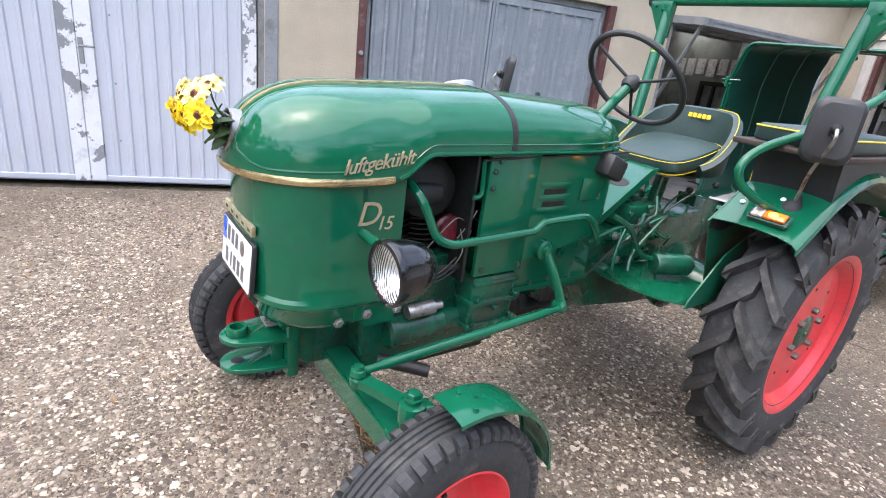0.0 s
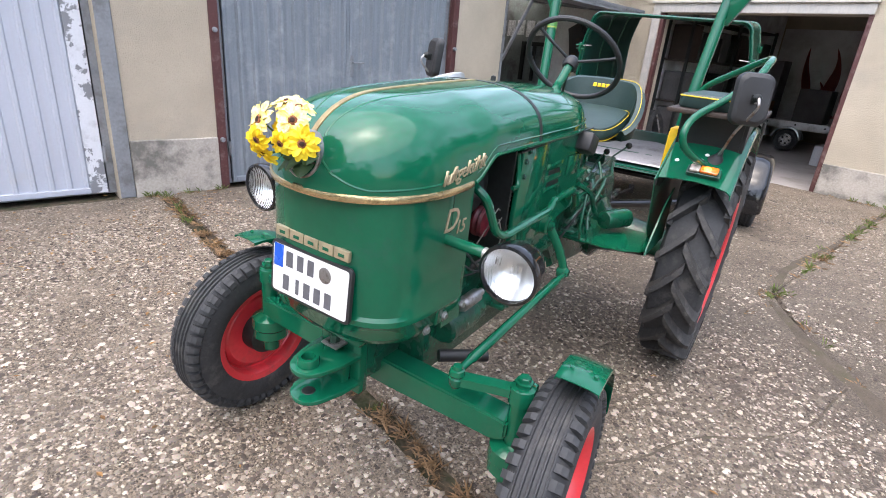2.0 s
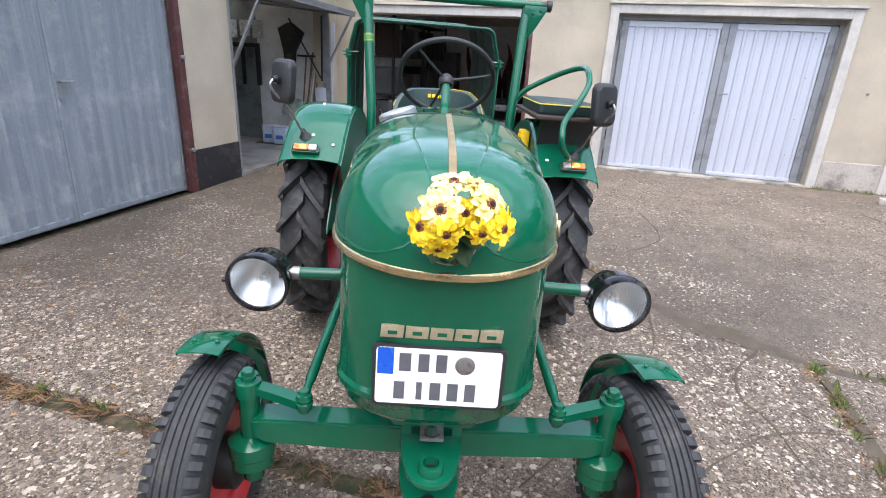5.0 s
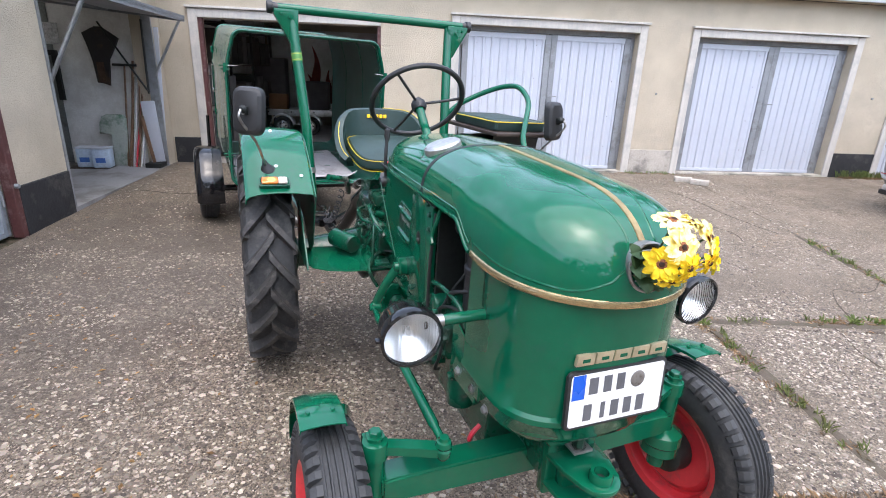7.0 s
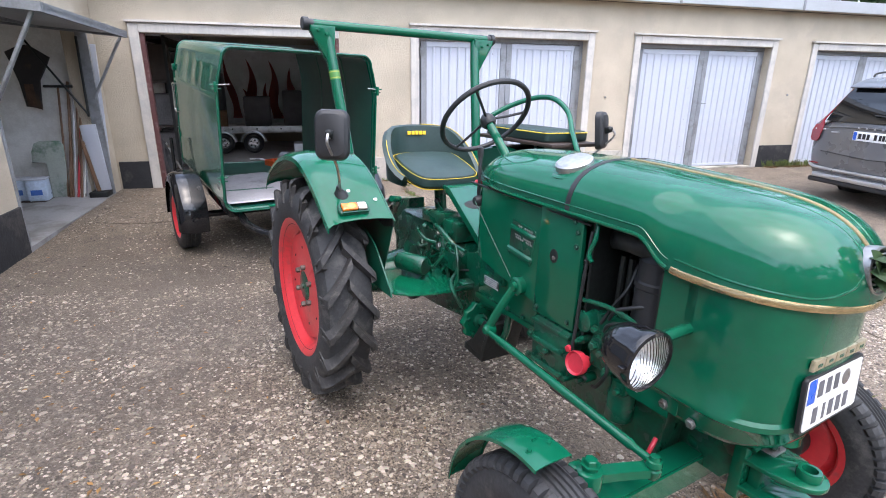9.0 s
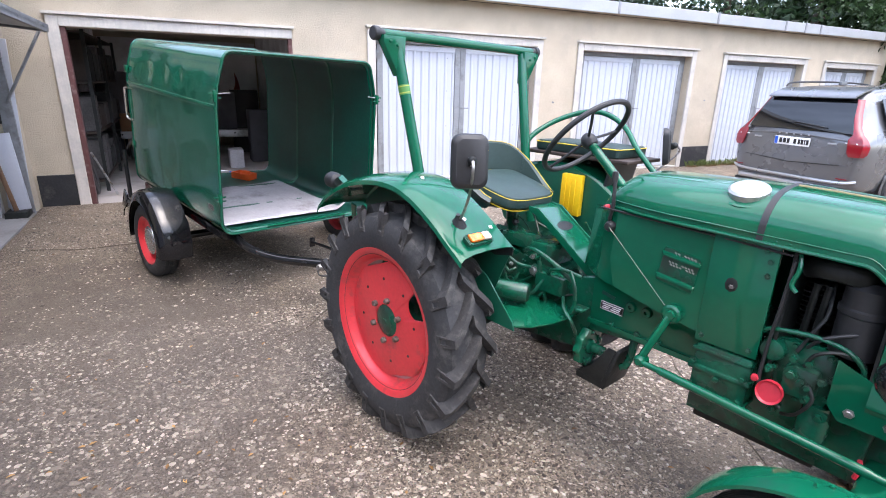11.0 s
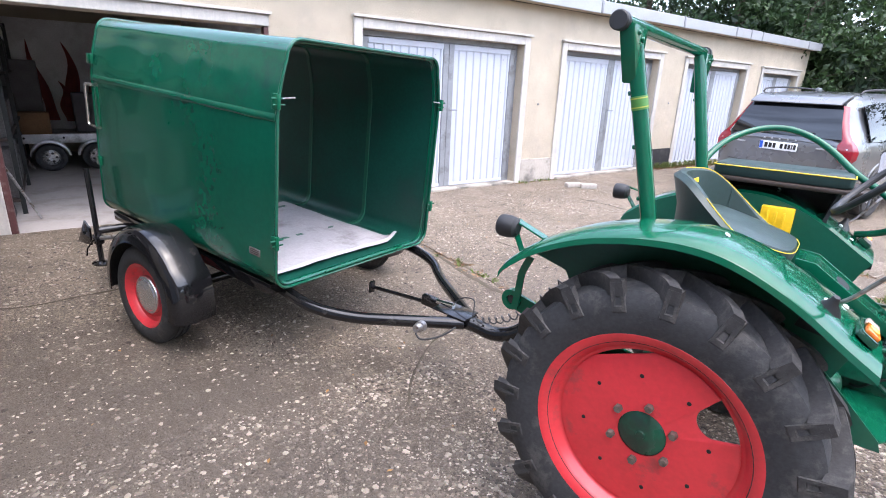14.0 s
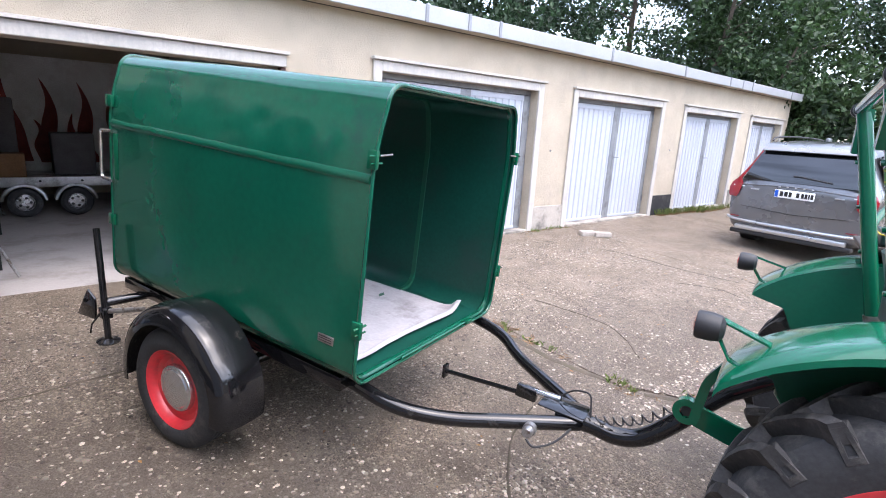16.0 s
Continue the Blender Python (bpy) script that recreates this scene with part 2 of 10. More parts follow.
M_blackm = mat("black_matt_plastic", (0.018, 0.018, 0.019), rough=0.5, var=0.2, bump=0.0003, bscale=300)
M_gold = mat("brass_trim", (0.60, 0.47, 0.26), rough=0.24, metal=0.9, var=0.15, scale=20, dirt=(0.35, 0.27, 0.14), dirt_amount=0.3, dirt_scale=25)
M_goldp = mat("pale_brass_lettering", (0.50, 0.42, 0.28), rough=0.42, metal=0.6, var=0.15, scale=30)
M_chrome = mat("chrome", (0.75, 0.75, 0.76), rough=0.12, metal=1.0, var=0.05, rvar=0.05)
M_steel = mat("bare_steel", (0.36, 0.35, 0.34), rough=0.4, metal=0.85, var=0.25, scale=20, dirt=(0.12, 0.08, 0.05), dirt_amount=0.35, dirt_scale=20)
M_seat = mat("dark_green_seat_vinyl", (0.018, 0.04, 0.036), rough=0.42, var=0.15, bump=0.0006, bscale=220)
M_yellow = mat("yellow_paint", (0.80, 0.50, 0.01), rough=0.4, var=0.1, dirt=(0.4, 0.25, 0.03), dirt_amount=0.2)
M_piping = mat("yellow_seat_piping", (0.72, 0.52, 0.03), rough=0.5, var=0.1)
M_wood = mat("dark_weathered_board", (0.035, 0.022, 0.016), rough=0.6, var=0.3, scale=12, bump=0.001, bscale=60)
M_plate = mat("white_reflective_sheet", (0.80, 0.80, 0.78), rough=0.3, var=0.03, coat=0.3)
M_blue = mat("blue_band", (0.01, 0.09, 0.5), rough=0.3, var=0.05)
M_ink = mat("black_print", (0.008, 0.008, 0.008), rough=0.4, var=0.1)
M_redlens = mat("red_lamp_lens", (0.5, 0.02, 0.015), rough=0.12, var=0.1, coat=0.6)
M_clear = mat("clear_lamp_lens", (0.72, 0.73, 0.74), rough=0.12, var=0.08, coat=0.6)
M_dark = mat("oily_dark_metal", (0.012, 0.014, 0.013), rough=0.5, metal=0.2, var=0.4, scale=15, bump=0.001, bscale=60)
M_redpaint = mat("red_cap_paint", (0.55, 0.03, 0.05), rough=0.35, var=0.1)
M_mat = mat("grey_cargo_mat", (0.43, 0.41, 0.425), rough=0.9, var=0.12, scale=8, bump=0.0015, bscale=300, dirt=(0.26, 0.24, 0.24), dirt_amount=0.3)
M_alu = mat("polished_hub_cap", (0.62, 0.63, 0.64), rough=0.25, metal=0.9, var=0.1, dirt=(0.35, 0.34, 0.33), dirt_amount=0.25, dirt_scale=20)
M_nut = mat("weathered_steel_nut", (0.15, 0.125, 0.105), rough=0.5, metal=0.5, var=0.3, scale=60)
M_platebar = mat("grey_plate_lettering", (0.10, 0.10, 0.11), rough=0.5, var=0.2)
M_glow = mat("glowing_amber_bulb", (0.75, 0.20, 0.01), rough=0.2)
shader(M_glow).inputs["Emission Color"].default_value = (1.0, 0.36, 0.04, 1)
shader(M_glow).inputs["Emission Strength"].default_value = 1.6
# pale tone for the light showing through the vent's mesh holes
M_gaplight = mat("pale_mesh_gap_light", (0.30, 0.30, 0.27), rough=0.5, metal=0.4, var=0.3, scale=60)
M_glow2 = mat("amber_lamp_glass", (0.74, 0.17, 0.015), rough=0.15, var=0.3, scale=60, coat=0.4)
M_lampgrey = mat("smoked_clear_lens", (0.48, 0.42, 0.36), rough=0.12, var=0.3, scale=60, coat=0.6)
M_petal = mat("yellow_silk_petal", (0.93, 0.76, 0.03), rough=0.6, var=0.15, scale=22, fine=50, col2=(0.90, 0.56, 0.01))
M_petal2 = mat("pale_yellow_silk_petal", (0.93, 0.87, 0.52), rough=0.6, var=0.2, scale=30, col2=(0.90, 0.68, 0.08))
M_leafdark = mat("dark_flower_centre", (0.03, 0.012, 0.006), rough=0.9, var=0.5, scale=200)
M_disc = mat("brown_flower_disc", (0.22, 0.075, 0.03), rough=0.9, var=0.5, scale=200, fine=600, bump=0.002, bscale=500)
M_leaf = mat("dark_silk_leaf", (0.03, 0.07, 0.02), rough=0.6, var=0.3)

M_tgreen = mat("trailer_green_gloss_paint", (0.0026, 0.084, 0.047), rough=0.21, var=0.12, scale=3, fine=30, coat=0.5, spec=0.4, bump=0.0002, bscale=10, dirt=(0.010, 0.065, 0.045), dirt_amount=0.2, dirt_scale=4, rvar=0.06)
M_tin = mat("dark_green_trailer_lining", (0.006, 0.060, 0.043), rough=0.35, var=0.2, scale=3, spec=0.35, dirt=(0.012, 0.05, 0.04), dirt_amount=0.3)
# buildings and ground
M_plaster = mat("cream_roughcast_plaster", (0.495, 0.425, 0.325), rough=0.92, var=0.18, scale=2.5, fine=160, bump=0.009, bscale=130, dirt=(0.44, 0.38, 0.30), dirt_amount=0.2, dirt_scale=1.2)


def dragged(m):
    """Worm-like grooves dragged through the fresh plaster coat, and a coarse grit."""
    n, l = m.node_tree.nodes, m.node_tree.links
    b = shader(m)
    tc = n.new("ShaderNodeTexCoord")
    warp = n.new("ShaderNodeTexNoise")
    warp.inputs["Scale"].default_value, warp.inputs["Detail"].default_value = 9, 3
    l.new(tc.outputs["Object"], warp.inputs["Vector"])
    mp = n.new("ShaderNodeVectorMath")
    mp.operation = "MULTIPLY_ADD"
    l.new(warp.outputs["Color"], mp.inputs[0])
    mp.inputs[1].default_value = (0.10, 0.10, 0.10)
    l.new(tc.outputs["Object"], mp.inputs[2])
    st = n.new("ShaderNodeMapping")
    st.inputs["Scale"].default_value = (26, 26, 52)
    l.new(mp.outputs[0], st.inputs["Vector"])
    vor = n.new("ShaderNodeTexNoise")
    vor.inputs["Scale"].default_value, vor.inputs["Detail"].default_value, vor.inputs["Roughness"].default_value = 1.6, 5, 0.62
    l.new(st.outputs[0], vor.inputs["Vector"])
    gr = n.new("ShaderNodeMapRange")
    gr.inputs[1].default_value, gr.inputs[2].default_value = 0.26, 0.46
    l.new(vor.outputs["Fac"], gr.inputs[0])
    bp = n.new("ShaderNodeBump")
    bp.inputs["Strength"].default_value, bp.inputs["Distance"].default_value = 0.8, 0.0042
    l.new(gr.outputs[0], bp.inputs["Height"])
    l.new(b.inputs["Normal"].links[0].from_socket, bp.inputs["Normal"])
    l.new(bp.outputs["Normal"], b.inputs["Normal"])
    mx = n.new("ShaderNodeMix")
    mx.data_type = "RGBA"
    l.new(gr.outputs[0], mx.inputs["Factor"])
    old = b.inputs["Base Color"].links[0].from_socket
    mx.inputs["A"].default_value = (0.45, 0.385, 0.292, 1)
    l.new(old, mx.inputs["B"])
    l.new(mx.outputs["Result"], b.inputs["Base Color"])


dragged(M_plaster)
M_plinth = mat("grey_cement_plinth", (0.40, 0.36, 0.31), rough=0.9, var=0.2, scale=3, bump=0.004, bscale=40, dirt=(0.16, 0.15, 0.13), dirt_amount=0.5, dirt_scale=3)
M_bitumen = mat("black_bitumen_coat", (0.018, 0.018, 0.02), rough=0.75, var=0.3, bump=0.003, bscale=40, dirt=(0.07, 0.065, 0.06), dirt_amount=0.3)
M_trim = mat("white_weathered_trim", (0.515, 0.48, 0.43), rough=0.75, var=0.1, scale=4, dirt=(0.42, 0.40, 0.37), dirt_amount=0.45, dirt_scale=4, bump=0.001)
M_white = mat("white_painted_sheet_steel", (0.475, 0.497, 0.555), rough=0.45, var=0.04, scale=2, dirt=(0.48, 0.49, 0.52), dirt_amount=0.12, dirt_scale=2.5)
M_galv = mat("galvanised_frame", (0.26, 0.27, 0.285), rough=0.55, metal=0.3, var=0.15, scale=6, dirt=(0.18, 0.18, 0.18), dirt_amount=0.4, dirt_scale=5)
M_peel = mat("flaking_white_over_grey", (0.66, 0.67, 0.70), rough=0.6, var=0.06, dirt=(0.48, 0.48, 0.50), dirt_amount=0.3, dirt_scale=5)


def flaking(m):
    """Hard-edged flakes of bare grey metal in the white paint."""
    n, l = m.node_tree.nodes, m.node_tree.links
    b = shader(m)
    tc = n.new("ShaderNodeTexCoord")
    nz = n.new("ShaderNodeTexNoise")
    nz.inputs["Scale"].default_value, nz.inputs["Detail"].default_value, nz.inputs["Roughness"].default_value = 4.5, 9, 0.68
    l.new(tc.outputs["Object"], nz.inputs["Vector"])
    r = n.new("ShaderNodeMapRange")
    r.inputs[1].default_value, r.inputs[2].default_value = 0.545, 0.56
    l.new(nz.outputs["Fac"], r.inputs[0])
    mx = n.new("ShaderNodeMix")
    mx.data_type = "RGBA"
    old = b.inputs["Base Color"].links[0].from_socket
    l.new(r.outputs[0], mx.inputs["Factor"])
    l.new(old, mx.inputs["A"])
    mx.inputs["B"].default_value = (0.22, 0.225, 0.24, 1)
    l.new(mx.outputs["Result"], b.inputs["Base Color"])


flaking(M_peel)
M_greydoor = mat("blue_grey_painted_sheet", (0.200, 0.226, 0.252), rough=0.62, var=0.12, scale=3, dirt=(0.30, 0.325, 0.345), dirt_amount=0.4, dirt_scale=3, bump=0.0006, bscale=25)


def streaked(m, pale, amount):
    """Runs of faded paint down a sheet."""
    n, l = m.node_tree.nodes, m.node_tree.links
    b = shader(m)
    tc = n.new("ShaderNodeTexCoord")
    st = n.new("ShaderNodeMapping")
    st.inputs["Scale"].default_value = (26, 26, 0.9)
    l.new(tc.outputs["Object"], st.inputs["Vector"])
    nz = n.new("ShaderNodeTexNoise")
    nz.inputs["Scale"].default_value, nz.inputs["Detail"].default_value, nz.inputs["Roughness"].default_value = 1.0, 6, 0.65
    l.new(st.outputs[0], nz.inputs["Vector"])
    r = n.new("ShaderNodeMapRange")
    r.inputs[1].default_value, r.inputs[2].default_value, r.inputs[4].default_value = 0.45, 0.72, amount
    l.new(nz.outputs["Fac"], r.inputs[0])
    mx = n.new("ShaderNodeMix")
    mx.data_type = "RGBA"
    l.new(r.outputs[0], mx.inputs["Factor"])
    l.new(b.inputs["Base Color"].links[0].from_socket, mx.inputs["A"])
    mx.inputs["B"].default_value = (*pale, 1)
    l.new(mx.outputs["Result"], b.inputs["Base Color"])


streaked(M_greydoor, (0.33, 0.355, 0.37), 0.5)
streaked(M_white, (0.44, 0.44, 0.46), 0.35)
streaked(M_trim, (0.36, 0.34, 0.31), 0.5)
M_oxide = mat("red_oxide_steel_frame", (0.085, 0.030, 0.028), rough=0.6, var=0.2, dirt=(0.16, 0.10, 0.09), dirt_amount=0.3, dirt_scale=8)
M_fascia = mat("pale_metal_fascia", (0.37, 0.38, 0.395), rough=0.5, metal=0.2, var=0.1, scale=2, dirt=(0.36, 0.36, 0.36), dirt_amount=0.2, dirt_scale=3)
M_felt = mat("roofing_felt", (0.06, 0.06, 0.06), rough=0.95, var=0.3)
M_inwall = mat("grubby_white_limewash", (0.74, 0.73, 0.71), rough=0.9, var=0.1, scale=2, bump=0.002, bscale=30, dirt=(0.60, 0.58, 0.55), dirt_amount=0.5, dirt_scale=2)
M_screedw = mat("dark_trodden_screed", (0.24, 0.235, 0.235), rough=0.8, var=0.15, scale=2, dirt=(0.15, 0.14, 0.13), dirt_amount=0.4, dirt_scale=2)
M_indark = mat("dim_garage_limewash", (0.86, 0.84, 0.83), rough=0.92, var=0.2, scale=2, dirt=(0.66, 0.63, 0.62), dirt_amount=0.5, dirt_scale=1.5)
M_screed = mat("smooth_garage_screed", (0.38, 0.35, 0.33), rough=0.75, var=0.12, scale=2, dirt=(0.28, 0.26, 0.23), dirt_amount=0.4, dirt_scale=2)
M_soil = mat("soil_in_joints", (0.085, 0.060, 0.038), rough=1.0, var=0.5, scale=20, bump=0.008, bscale=60, dirt=(0.03, 0.035, 0.012), dirt_amount=0.6, dirt_scale=10)


def concrete_ground():
    """Worn concrete with exposed pebbles of mixed size and colour, stains and dark patches."""
    m = bpy.data.materials.new("exposed_pebble_concrete")
    m.use_nodes = True
    n, l = m.node_tree.nodes, m.node_tree.links
    b = n["Principled BSDF"]
    tc = n.new("ShaderNodeTexCoord")
    co = tc.outputs["Object"]

    def noise_at(scale, detail=4, rough=0.6):
        q = n.new("ShaderNodeTexNoise")
        q.inputs["Scale"].default_value, q.inputs["Detail"].default_value, q.inputs["Roughness"].default_value = scale, detail, rough
        l.new(co, q.inputs["Vector"])
        return q.outputs["Fac"]

    def rng(src, a, c, lo=0.0, hi=1.0):
        q = n.new("ShaderNodeMapRange")
        for i, v in enumerate((a, c, lo, hi)):
            q.inputs[i + 1].default_value = v
        l.new(src, q.inputs[0])
        return q.outputs[0]

    def mixc(f, a, c):
        q = n.new("ShaderNodeMix")
        q.data_type = "RGBA"
        l.new(f, q.inputs["Factor"])
        for k, v in (("A", a), ("B", c)):
            if isinstance(v, tuple):
                q.inputs[k].default_value = (*v, 1)
            else:
                l.new(v, q.inputs[k])
        return q.outputs["Result"]

    def mul(a, c):
        q = n.new("ShaderNodeMath")
        q.operation = "MULTIPLY"
        for i, v in enumerate((a, c)):
            if isinstance(v, (int, float)):
                q.inputs[i].default_value = v
            else:
                l.new(v, q.inputs[i])
        return q.outputs[0]

    def stones(scale, cut, keep, warp=0.45):
        """Coverage and a random number of scattered pebbles."""
        nz = n.new("ShaderNodeTexNoise")
        nz.inputs["Scale"].default_value = scale * 0.8
        l.new(co, nz.inputs["Vector"])
        mp = n.new("ShaderNodeVectorMath")
        mp.operation = "MULTIPLY_ADD"
        l.new(nz.outputs["Color"], mp.inputs[0])
        mp.inputs[1].default_value = (warp / scale,) * 3
        l.new(co, mp.inputs[2])
        v = n.new("ShaderNodeTexVoronoi")
        v.inputs["Scale"].default_value = scale
        l.new(mp.outputs[0], v.inputs["Vector"])
        sp = n.new("ShaderNodeSeparateColor")
        l.new(v.outputs["Color"], sp.inputs[0])
        on = n.new("ShaderNodeMath")
        on.operation = "LESS_THAN"
        l.new(sp.outputs[0], on.inputs[0])
        on.inputs[1].default_value = keep
        return mul(rng(v.outputs["Distance"], cut, cut * 0.86), on.outputs[0]), sp.outputs[1]

    matrix = mixc(rng(noise_at(130, 4, 0.8), 0.43, 0.57), (0.290, 0.226, 0.160), (0.034, 0.025, 0.018))
    matrix = mixc(rng(noise_at(75, 3, 0.7), 0.56, 0.64, 0.0, 0.75), matrix, (0.050, 0.038, 0.029))
    matrix = mixc(rng(noise_at(1.4, 7, 0.68), 0.47, 0.60, 0.0, 0.62), matrix, (0.255, 0.205, 0.152))
    matrix = mixc(rng(noise_at(4.0, 8, 0.72), 0.52, 0.66, 0.0, 0.62), matrix, (0.080, 0.062, 0.046))
    s1, c1 = stones(62, 0.46, 0.72)
    s2, c2 = stones(33, 0.40, 0.22)
    s3, c3 = stones(115, 0.47, 0.65)
    wear = rng(noise_at(0.8, 6, 0.7), 0.36, 0.56, 0.45, 1.0)
    dull = lambda c: mixc(rng(c, 0.0, 0.7), (0.095, 0.072, 0.055), (0.30, 0.240, 0.180))  # noqa: E731
    tint = lambda c, k: mixc(rng(c, k, k + 0.14), dull(c), (0.40, 0.330, 0.255))  # noqa: E731
    col = mixc(mul(s3, wear), matrix, tint(c3, 0.80))
    col = mixc(mul(s1, wear), col, tint(c1, 0.76))
    col = mixc(mul(s2, wear), col, tint(c2, 0.45))
    stain = rng(noise_at(1.3, 7, 0.72), 0.56, 0.72, 0.0, 0.4)
    col = mixc(stain, col, (0.070, 0.055, 0.042))
    # four darker ragged patches: two before the wing, one under the tractor, one east
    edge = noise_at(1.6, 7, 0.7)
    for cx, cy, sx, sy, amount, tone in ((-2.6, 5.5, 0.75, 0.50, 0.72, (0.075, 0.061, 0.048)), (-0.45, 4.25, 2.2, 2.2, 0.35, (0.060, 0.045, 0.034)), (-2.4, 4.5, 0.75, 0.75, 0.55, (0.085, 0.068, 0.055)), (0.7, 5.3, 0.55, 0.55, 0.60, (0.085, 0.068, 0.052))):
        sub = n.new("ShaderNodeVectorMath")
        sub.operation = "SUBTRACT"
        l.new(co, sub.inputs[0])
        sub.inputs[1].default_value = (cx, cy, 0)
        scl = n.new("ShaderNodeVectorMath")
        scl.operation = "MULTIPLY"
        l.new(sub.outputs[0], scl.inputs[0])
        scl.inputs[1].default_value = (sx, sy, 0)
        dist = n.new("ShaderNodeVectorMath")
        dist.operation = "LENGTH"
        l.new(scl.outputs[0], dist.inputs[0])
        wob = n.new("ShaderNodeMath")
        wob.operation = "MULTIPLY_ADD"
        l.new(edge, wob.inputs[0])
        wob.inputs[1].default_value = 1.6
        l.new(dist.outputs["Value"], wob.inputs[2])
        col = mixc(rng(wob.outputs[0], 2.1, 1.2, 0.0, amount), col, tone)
    fine = rng(noise_at(0.45, 4, 0.6), 0.50, 0.64, 0.0, 0.35)
    col = mixc(fine, col, (0.16, 0.125, 0.09))
    l.new(col, b.inputs["Base Color"])
    l.new(rng(noise_at(2.0), 0.3, 0.7, 0.72, 0.95), b.inputs["Roughness"])
    h = n.new("ShaderNodeMath")
    h.operation = "MULTIPLY_ADD"
    l.new(s1, h.inputs[0])
    h.inputs[1].default_value = 0.6
    l.new(mul(s2, 1.0), h.inputs[2])
    h2 = n.new("ShaderNodeMath")
    h2.operation = "MULTIPLY_ADD"
    l.new(noise_at(120, 5, 0.7), h2.inputs[0])
    h2.inputs[1].default_value = 0.9
    l.new(h.outputs[0], h2.inputs[2])
    bp = n.new("ShaderNodeBump")
    bp.inputs["Strength"].default_value, bp.inputs["Distance"].default_value = 1.0, 0.014
    l.new(h2.outputs[0], bp.inputs["Height"])
    l.new(bp.outputs["Normal"], b.inputs["Normal"])
    return m


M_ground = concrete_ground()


def pebble_material():
    """Washed river pebbles: mostly grey-brown, some pale."""
    m = bpy.data.materials.new("mixed_river_pebbles")
    m.use_nodes = True
    n, l = m.node_tree.nodes, m.node_tree.links
    b = n["Principled BSDF"]
    g = n.new("ShaderNodeNewGeometry")
    r = n.new("ShaderNodeValToRGB")
    stops = ((0.0, (0.042, 0.030, 0.022)), (0.25, (0.085, 0.063, 0.046)), (0.45, (0.20, 0.158, 0.116)), (0.58, (0.13, 0.103, 0.078)), (0.80, (0.36, 0.300, 0.230)), (1.0, (0.47, 0.405, 0.32)))
    el = r.color_ramp.elements
    while len(el) < len(stops):
        el.new(0.5)
    for e, (p, c) in zip(el, stops):
        e.position, e.color = p, (*c, 1)
    l.new(g.outputs["Random Per Island"], r.inputs["Fac"])
    nz = n.new("ShaderNodeTexNoise")
    nz.inputs["Scale"].default_value, nz.inputs["Detail"].default_value = 220, 3
    tc = n.new("ShaderNodeTexCoord")
    l.new(tc.outputs["Object"], nz.inputs["Vector"])
    mx = n.new("ShaderNodeMix")
    mx.data_type, mx.blend_type = "RGBA", "OVERLAY"
    mx.inputs["Factor"].default_value = 0.5
    l.new(r.outputs["Color"], mx.inputs["A"])
    l.new(nz.outputs["Color"], mx.inputs["B"])
    hs = n.new("ShaderNodeHueSaturation")
    hs.inputs["Saturation"].default_value = 0.95
    l.new(mx.outputs["Result"], hs.inputs["Color"])
    # a darker tone that comes and goes across the yard, strongest before the wing
    tone_noise = n.new("ShaderNodeTexNoise")
    tone_noise.inputs["Scale"].default_value, tone_noise.inputs["Detail"].default_value, tone_noise.inputs["Roughness"].default_value = 1.3, 6, 0.7
    l.new(tc.outputs["Object"], tone_noise.inputs["Vector"])
    away = n.new("ShaderNodeVectorMath")
    away.operation = "DISTANCE"
    l.new(tc.outputs["Object"], away.inputs[0])
    away.inputs[1].default_value = (-2.5, 4.5, 0)
    near = n.new("ShaderNodeMapRange")
    for i, v in enumerate((0.4, 2.0, 0.22, -0.02)):
        near.inputs[i + 1].default_value = v
    l.new(away.outputs["Value"], near.inputs[0])
    add = n.new("ShaderNodeMath")
    l.new(tone_noise.outputs["Fac"], add.inputs[0])
    l.new(near.outputs[0], add.inputs[1])
    tone_mask = n.new("ShaderNodeMapRange")
    for i, v in enumerate((0.50, 0.76, 0.0, 0.66)):
        tone_mask.inputs[i + 1].default_value = v
    l.new(add.outputs[0], tone_mask.inputs[0])
    veil = n.new("ShaderNodeMix")
    veil.data_type = "RGBA"
    veil.inputs["B"].default_value = (0.095, 0.076, 0.058, 1)
    l.new(tone_mask.outputs[0], veil.inputs["Factor"])
    l.new(hs.outputs["Color"], veil.inputs["A"])
    l.new(veil.outputs["Result"], b.inputs["Base Color"])
    b.inputs["Roughness"].default_value = 0.7
    return m


M_pebble = pebble_material()
M_fill = mat("dirt_filled_joint", (0.082, 0.064, 0.046), rough=0.97, var=0.35, scale=9, fine=150, bump=0.004, bscale=120, dirt=(0.07, 0.06, 0.035), dirt_amount=0.5, dirt_scale=7)

# ---- ground ----
WALL_Y, WING_X = 9.15, -3.52


def gz(x, y):
    """Height of the yard: it falls gently away from the wing and rises to the garage row."""
    k = min(max((y - 5.0) / 4.1, 0), 1)
    return (-0.034 - 0.023 * (min(max(x, -3.6), 1.6) + 0.6)) * (1 - 0.8 * k) + 0.092 * k * k * (3 - 2 * k)


